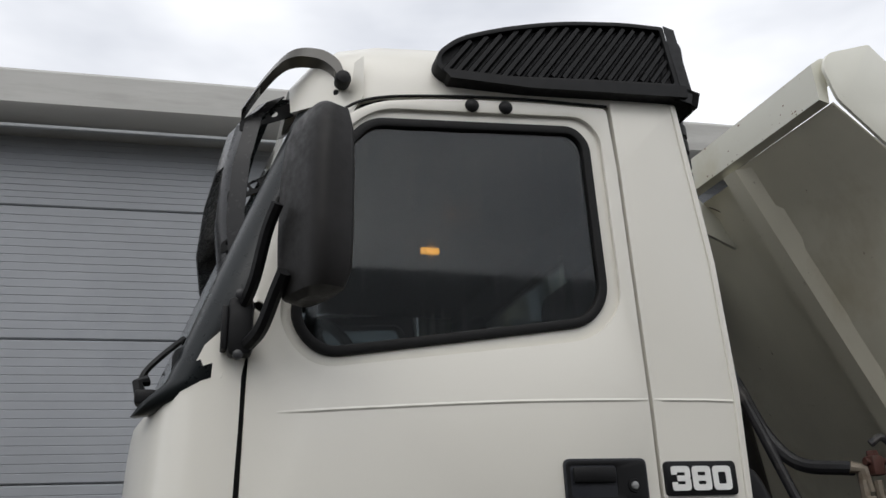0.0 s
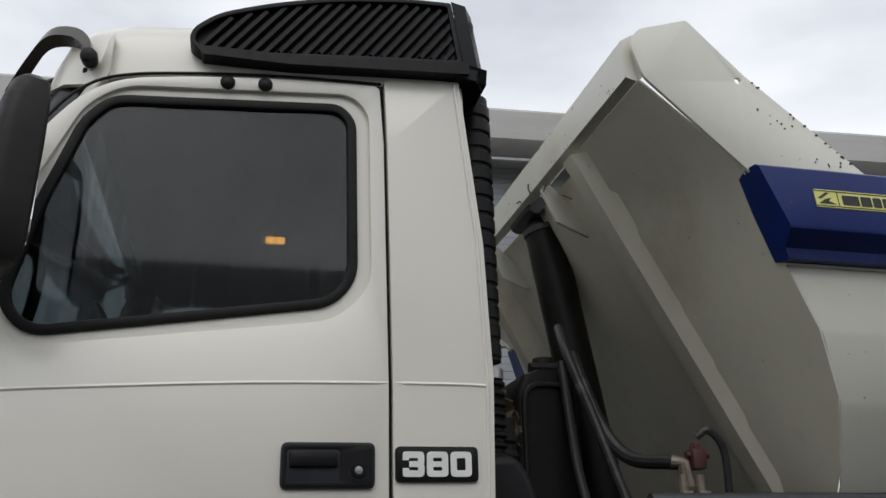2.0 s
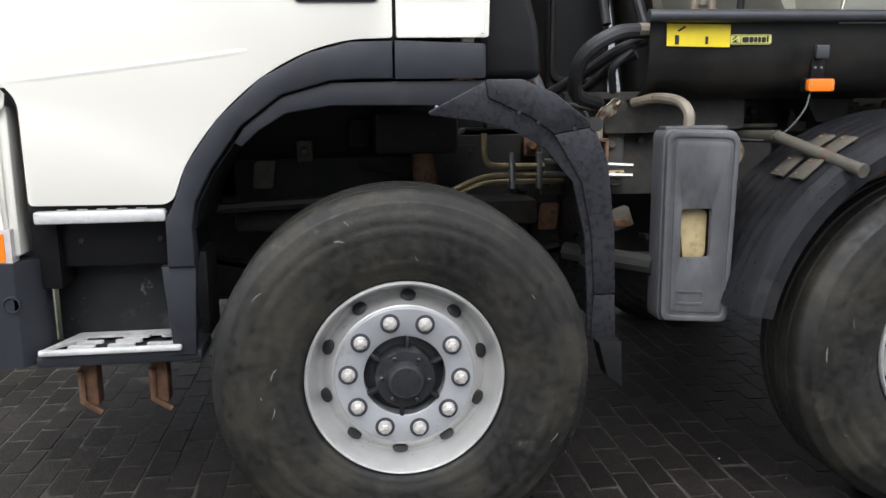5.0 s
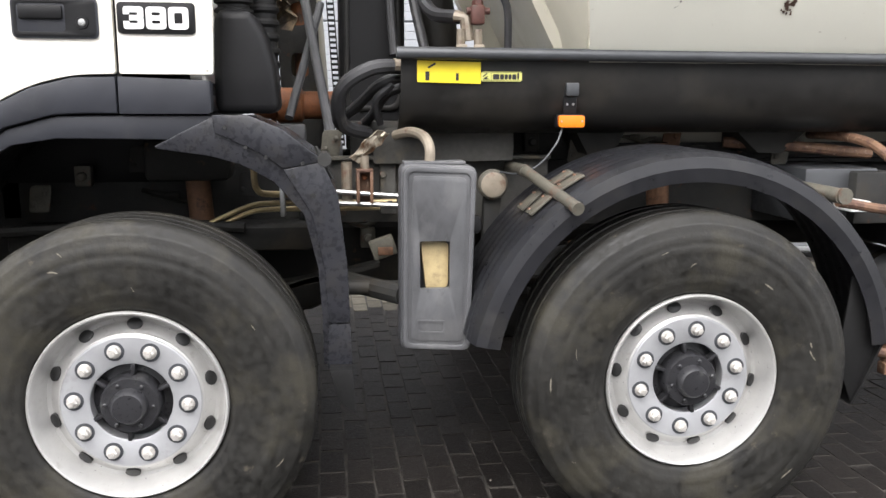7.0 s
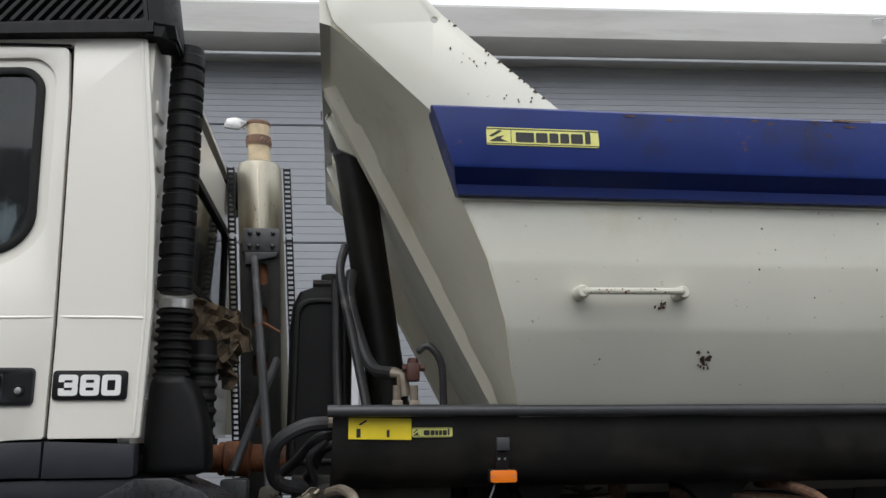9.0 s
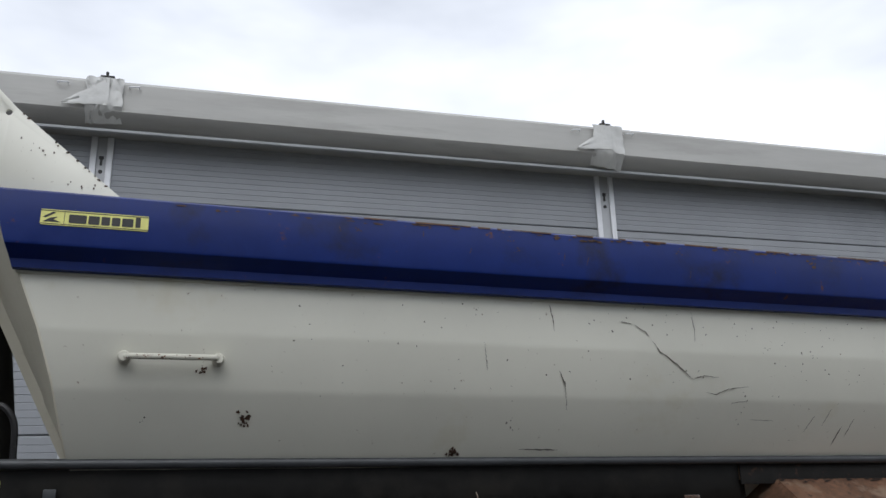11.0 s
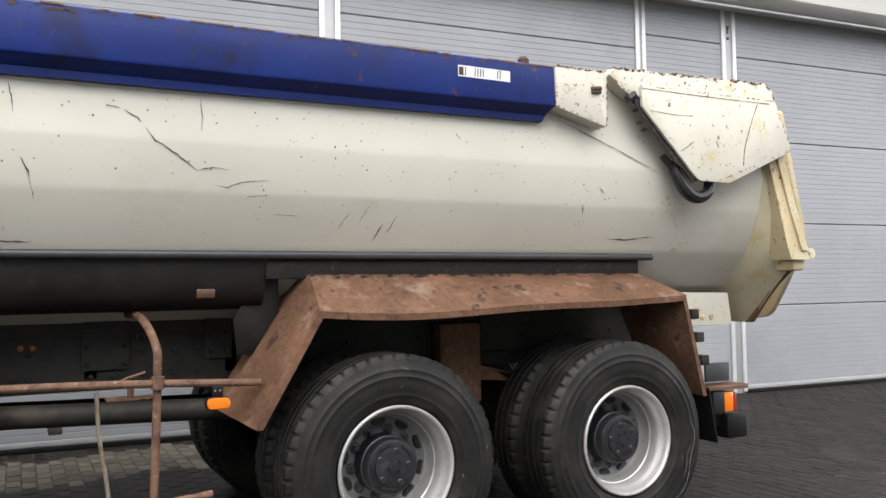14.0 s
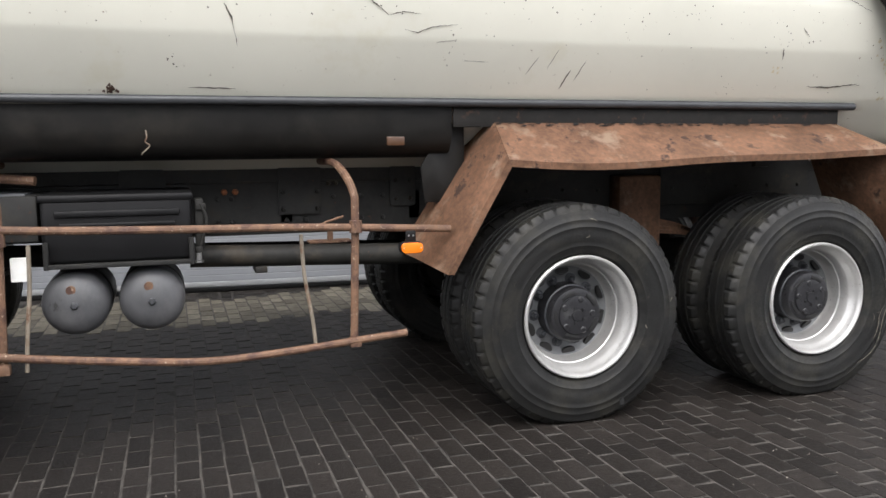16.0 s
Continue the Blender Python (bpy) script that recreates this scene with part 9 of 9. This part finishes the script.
line_mark(bm, [(6.215, 2.50), (6.235, 2.515), (6.25, 2.49), (6.235, 2.465), (6.215, 2.485)], YB, 0.002, rw)
stuff_part("chipped_paint", bm, M_CHIP, cover, "rust along the cover box edges")
# scuffs on the blue rail
bm = B()
for k in range(90):
    x = 1.6 + 4.5 * rw.random() ** 0.7
    blob(bm, x, rail_y(2.59) - 0.002, 2.592 + rw.uniform(-0.012, 0.008), rw.uniform(0.006, 0.03), rw, 0.25)
for x, z, r in ((4.98, 2.545, 0.03), (3.3, 2.55, 0.02), (3.33, 2.51, 0.015), (5.3, 2.50, 0.01), (4.2, 2.56, 0.02), (2.6, 2.55, 0.014)):
    for k in range(5):
        zz = z + rw.gauss(0, r * 0.4)
        blob(bm, x + rw.gauss(0, r * 0.6), rail_y(zz) - 0.002, zz, r * rw.uniform(0.2, 0.6), rw, 0.6, rw.uniform(-0.4, 0.4))
for k in range(16):
    x, z = rw.uniform(2.0, 6.1), rw.uniform(2.44, 2.57)
    line_mark(bm, [(x, z), (x + rw.uniform(-0.02, 0.02), z - rw.uniform(0.02, 0.06))], rail_y(z) - 0.002, 0.002, rw)
stuff_part("scuffed_rust", bm, M_RUSTMARK, tub, "rust scuffs on the blue rail")
# more chips and yellow stains on the body side
bm = B()
for k in range(160):
    x, z = rw.uniform(2.2, 7.8), rw.choice((rw.uniform(1.64, 2.28), rw.gauss(2.22, 0.04), rw.gauss(1.95, 0.08)))
    if 1.63 < z < 2.29:
        fleck(bm, x, z, rw.uniform(0.0015, 0.0055), rw, 6)
stuff_part("small_chips", bm, M_DARKMARK, tub, "scattered small paint chips")
for pts, w in (([(4.30, 2.27), (4.31, 2.2), (4.305, 2.14)], 0.002), ([(5.05, 1.80), (5.0, 1.72)], 0.003), ([(5.20, 1.66), (5.24, 1.75)], 0.004), ([(3.2, 2.1), (3.22, 1.98)], 0.002), ([(5.6, 2.22), (5.63, 2.19)], 0.003), ([(6.55, 1.98), (6.6, 1.94)], 0.004), ([(6.45, 1.88), (6.47, 1.82)], 0.004)):
    bm = B()
    ribbon(bm, pts, w, rw)
    part("scratch", bm, M_DARKMARK, tub, "dark scratch in the paint")
# clutter on the chassis behind the front wheels
def clutter(x, y, z, mat_, kind):
    bm = B()
    if kind == 0:
        box(bm, x - 0.03, x + 0.03, y, y + 0.05, z - 0.04, z + 0.04, 0.008)
        lathe(bm, [(0.018, 0.001), (0.018, -0.02), (0.012, -0.026)], x, y, z, n=10)
    elif kind == 1:
        plate(bm, rounded([(x - 0.04, z - 0.05, 0.01), (x + 0.03, z - 0.05, 0.01), (x + 0.045, z + 0.05, 0.01), (x - 0.03, z + 0.05, 0.02)]), y, y + 0.012, r=0.002)
        for s in (-0.02, 0.02):
            lathe(bm, [(0.011, 0.001), (0.011, -0.01), (0.006, -0.013)], x + s, y, z + s, n=6)
    elif kind == 2:
        lathe(bm, [(0.03, 0.06), (0.045, 0.05), (0.045, 0.0), (0.03, -0.012), (0.012, -0.014)], x, y, z, n=18)
        tube(bm, [(x + 0.03, y + 0.03, z), (x + 0.09, y + 0.04, z - 0.03), (x + 0.12, y + 0.06, z - 0.09)], 0.008, 7, smooth=4)
    else:
        tube(bm, [(x - 0.12, y + 0.02, z + 0.02), (x - 0.03, y, z), (x + 0.05, y + 0.01, z - 0.02), (x + 0.14, y + 0.03, z + 0.03)], 0.010, 8, smooth=4)
        lathe(bm, [(0.016, -0.02), (0.018, 0.0), (0.016, 0.02)], x, y, z, n=10, axis="x")
    part(("valve", "bracket", "air_valve", "pipe_joint")[kind], bm, mat_, truck, ("small dusty valve", "bolted bracket", "round dusty air valve", "dusty pipe with joint")[kind])
rc = random.Random(31)
spots = [(0.52, 1.0), (0.62, 1.28), (0.70, 0.98), (0.60, 0.90), (0.76, 0.90), (0.30, 1.12), (0.15, 1.2), (-0.1, 1.22), (-0.3, 1.16), (1.14, 1.24), (1.16, 1.02), (1.30, 1.22), (1.42, 1.28), (1.6, 1.25), (1.85, 1.30), (2.0, 1.28), (2.15, 1.22), (2.3, 1.30), (0.8, 1.30), (0.68, 1.13), (0.56, 1.16), (2.45, 1.24), (0.02, 1.08), (-0.45, 1.08)]
for k, (x, z) in enumerate(spots):
    clutter(x, 0.80 - 0.12 * rc.random(), z, rc.choice((M_FRAMEG, M_CLIP, M_FRAMEG, M_FRAME, M_RUSTY)), (0, 1, 3, 1)[k % 4])
bm = B()
for x in np.arange(0.75, 3.0, 0.145):
    for z in (1.23, 1.33):
        lathe(bm, [(0.011, 0.002), (0.011, -0.007), (0.006, -0.01)], float(x), 0.846, z, n=6)
pieces("frame_bolt", bm, M_FRAMEG, truck)
# burnt upper edge of the rusty guard
bm = B()
for k in range(70):
    u = rw.random()
    p = p_a.lerp(p_c, u)
    q = p_b.lerp(p_d, u)
    for j in range(2):
        s = rw.random() ** 3 * 0.09
        c = p.lerp(q, s + 0.015)
        r = rw.uniform(0.004, 0.015)
        dirn = (q - p).normalized()
        vs = []
        for i in range(8):
            a = math.tau * i / 8
            rr = r * rw.uniform(0.4, 1.2)
            vs.append(bm.verts.new(c + Vector((1.5 * rr * math.cos(a), 0, 0)) + dirn * (0.5 * rr * math.sin(a)) + Vector((0, -0.006, 0.008))))
        bm.faces.new(vs)
stuff_part("burnt_edge", bm, M_BURNT, fend, "burnt black scale along the guard's upper fold")

# rust on the rear post
bm = B()
edge_wear(bm, [(7.935, 2.275), (8.065, 1.9), (8.175, 1.64)], 0.0575, rw, 90, 0.008)
edge_wear(bm, [(7.82, 2.28), (7.925, 1.9), (7.995, 1.63), (8.03, 1.57)], 0.0575, rw, 40, 0.006)
edge_wear(bm, [(7.89, 2.26), (8.005, 1.9), (8.11, 1.63)], 0.043, rw, 60, 0.005)
for k in range(26):
    z = rw.uniform(1.6, 2.25)
    blob(bm, 7.885 + (2.27 - z) * 0.32 + rw.uniform(0.01, 0.05), 0.0435, z, rw.uniform(0.002, 0.006), rw, 0.7, rw.uniform(0, 3))
stuff_part("chipped_paint", bm, M_CHIP, tub, "rust along the rear post")
# cracks and grease at the ram head on the top beam
bm = B()
tube(bm, [(0.784, 1.02, 2.925), (0.782, 1.035, 2.95), (0.782, 1.03, 2.972)], 0.003, 5, smooth=4, wobble=0.7)
tube(bm, [(0.782, 1.14, 2.93), (0.782, 1.15, 2.942), (0.782, 1.19, 2.95)], 0.003, 5, smooth=4, wobble=0.7)
pieces("crack", bm, M_RUSTMARK, beam, "dark crack at the ram head")
bm = B()
for k in range(60):
    y, z = rw.uniform(0.15, 2.4), rw.choice((2.932, 2.945, 3.065, rw.uniform(2.94, 3.06)))
    r = rw.uniform(0.002, 0.008)
    vs = [bm.verts.new((0.7835, y + r * rw.uniform(0.4, 1.3) * math.cos(a), z + 0.6 * r * math.sin(a))) for a in (0, 1.0, 2.1, 3.1, 4.2, 5.2)]
    bm.faces.new(vs)
stuff_part("beam_rust", bm, M_CHIP, beam, "small rust chips along the top beam")

bm = B()
for k in range(14):
    x = 1.72 + 0.3 * rw.random()
    blob(bm, x, 0.0592, 1.988 + rw.uniform(-0.006, 0.006), rw.uniform(0.003, 0.007), rw, 0.5)
stuff_part("handle_rust", bm, M_CHIP, tub, "rust spots on the grab handle")
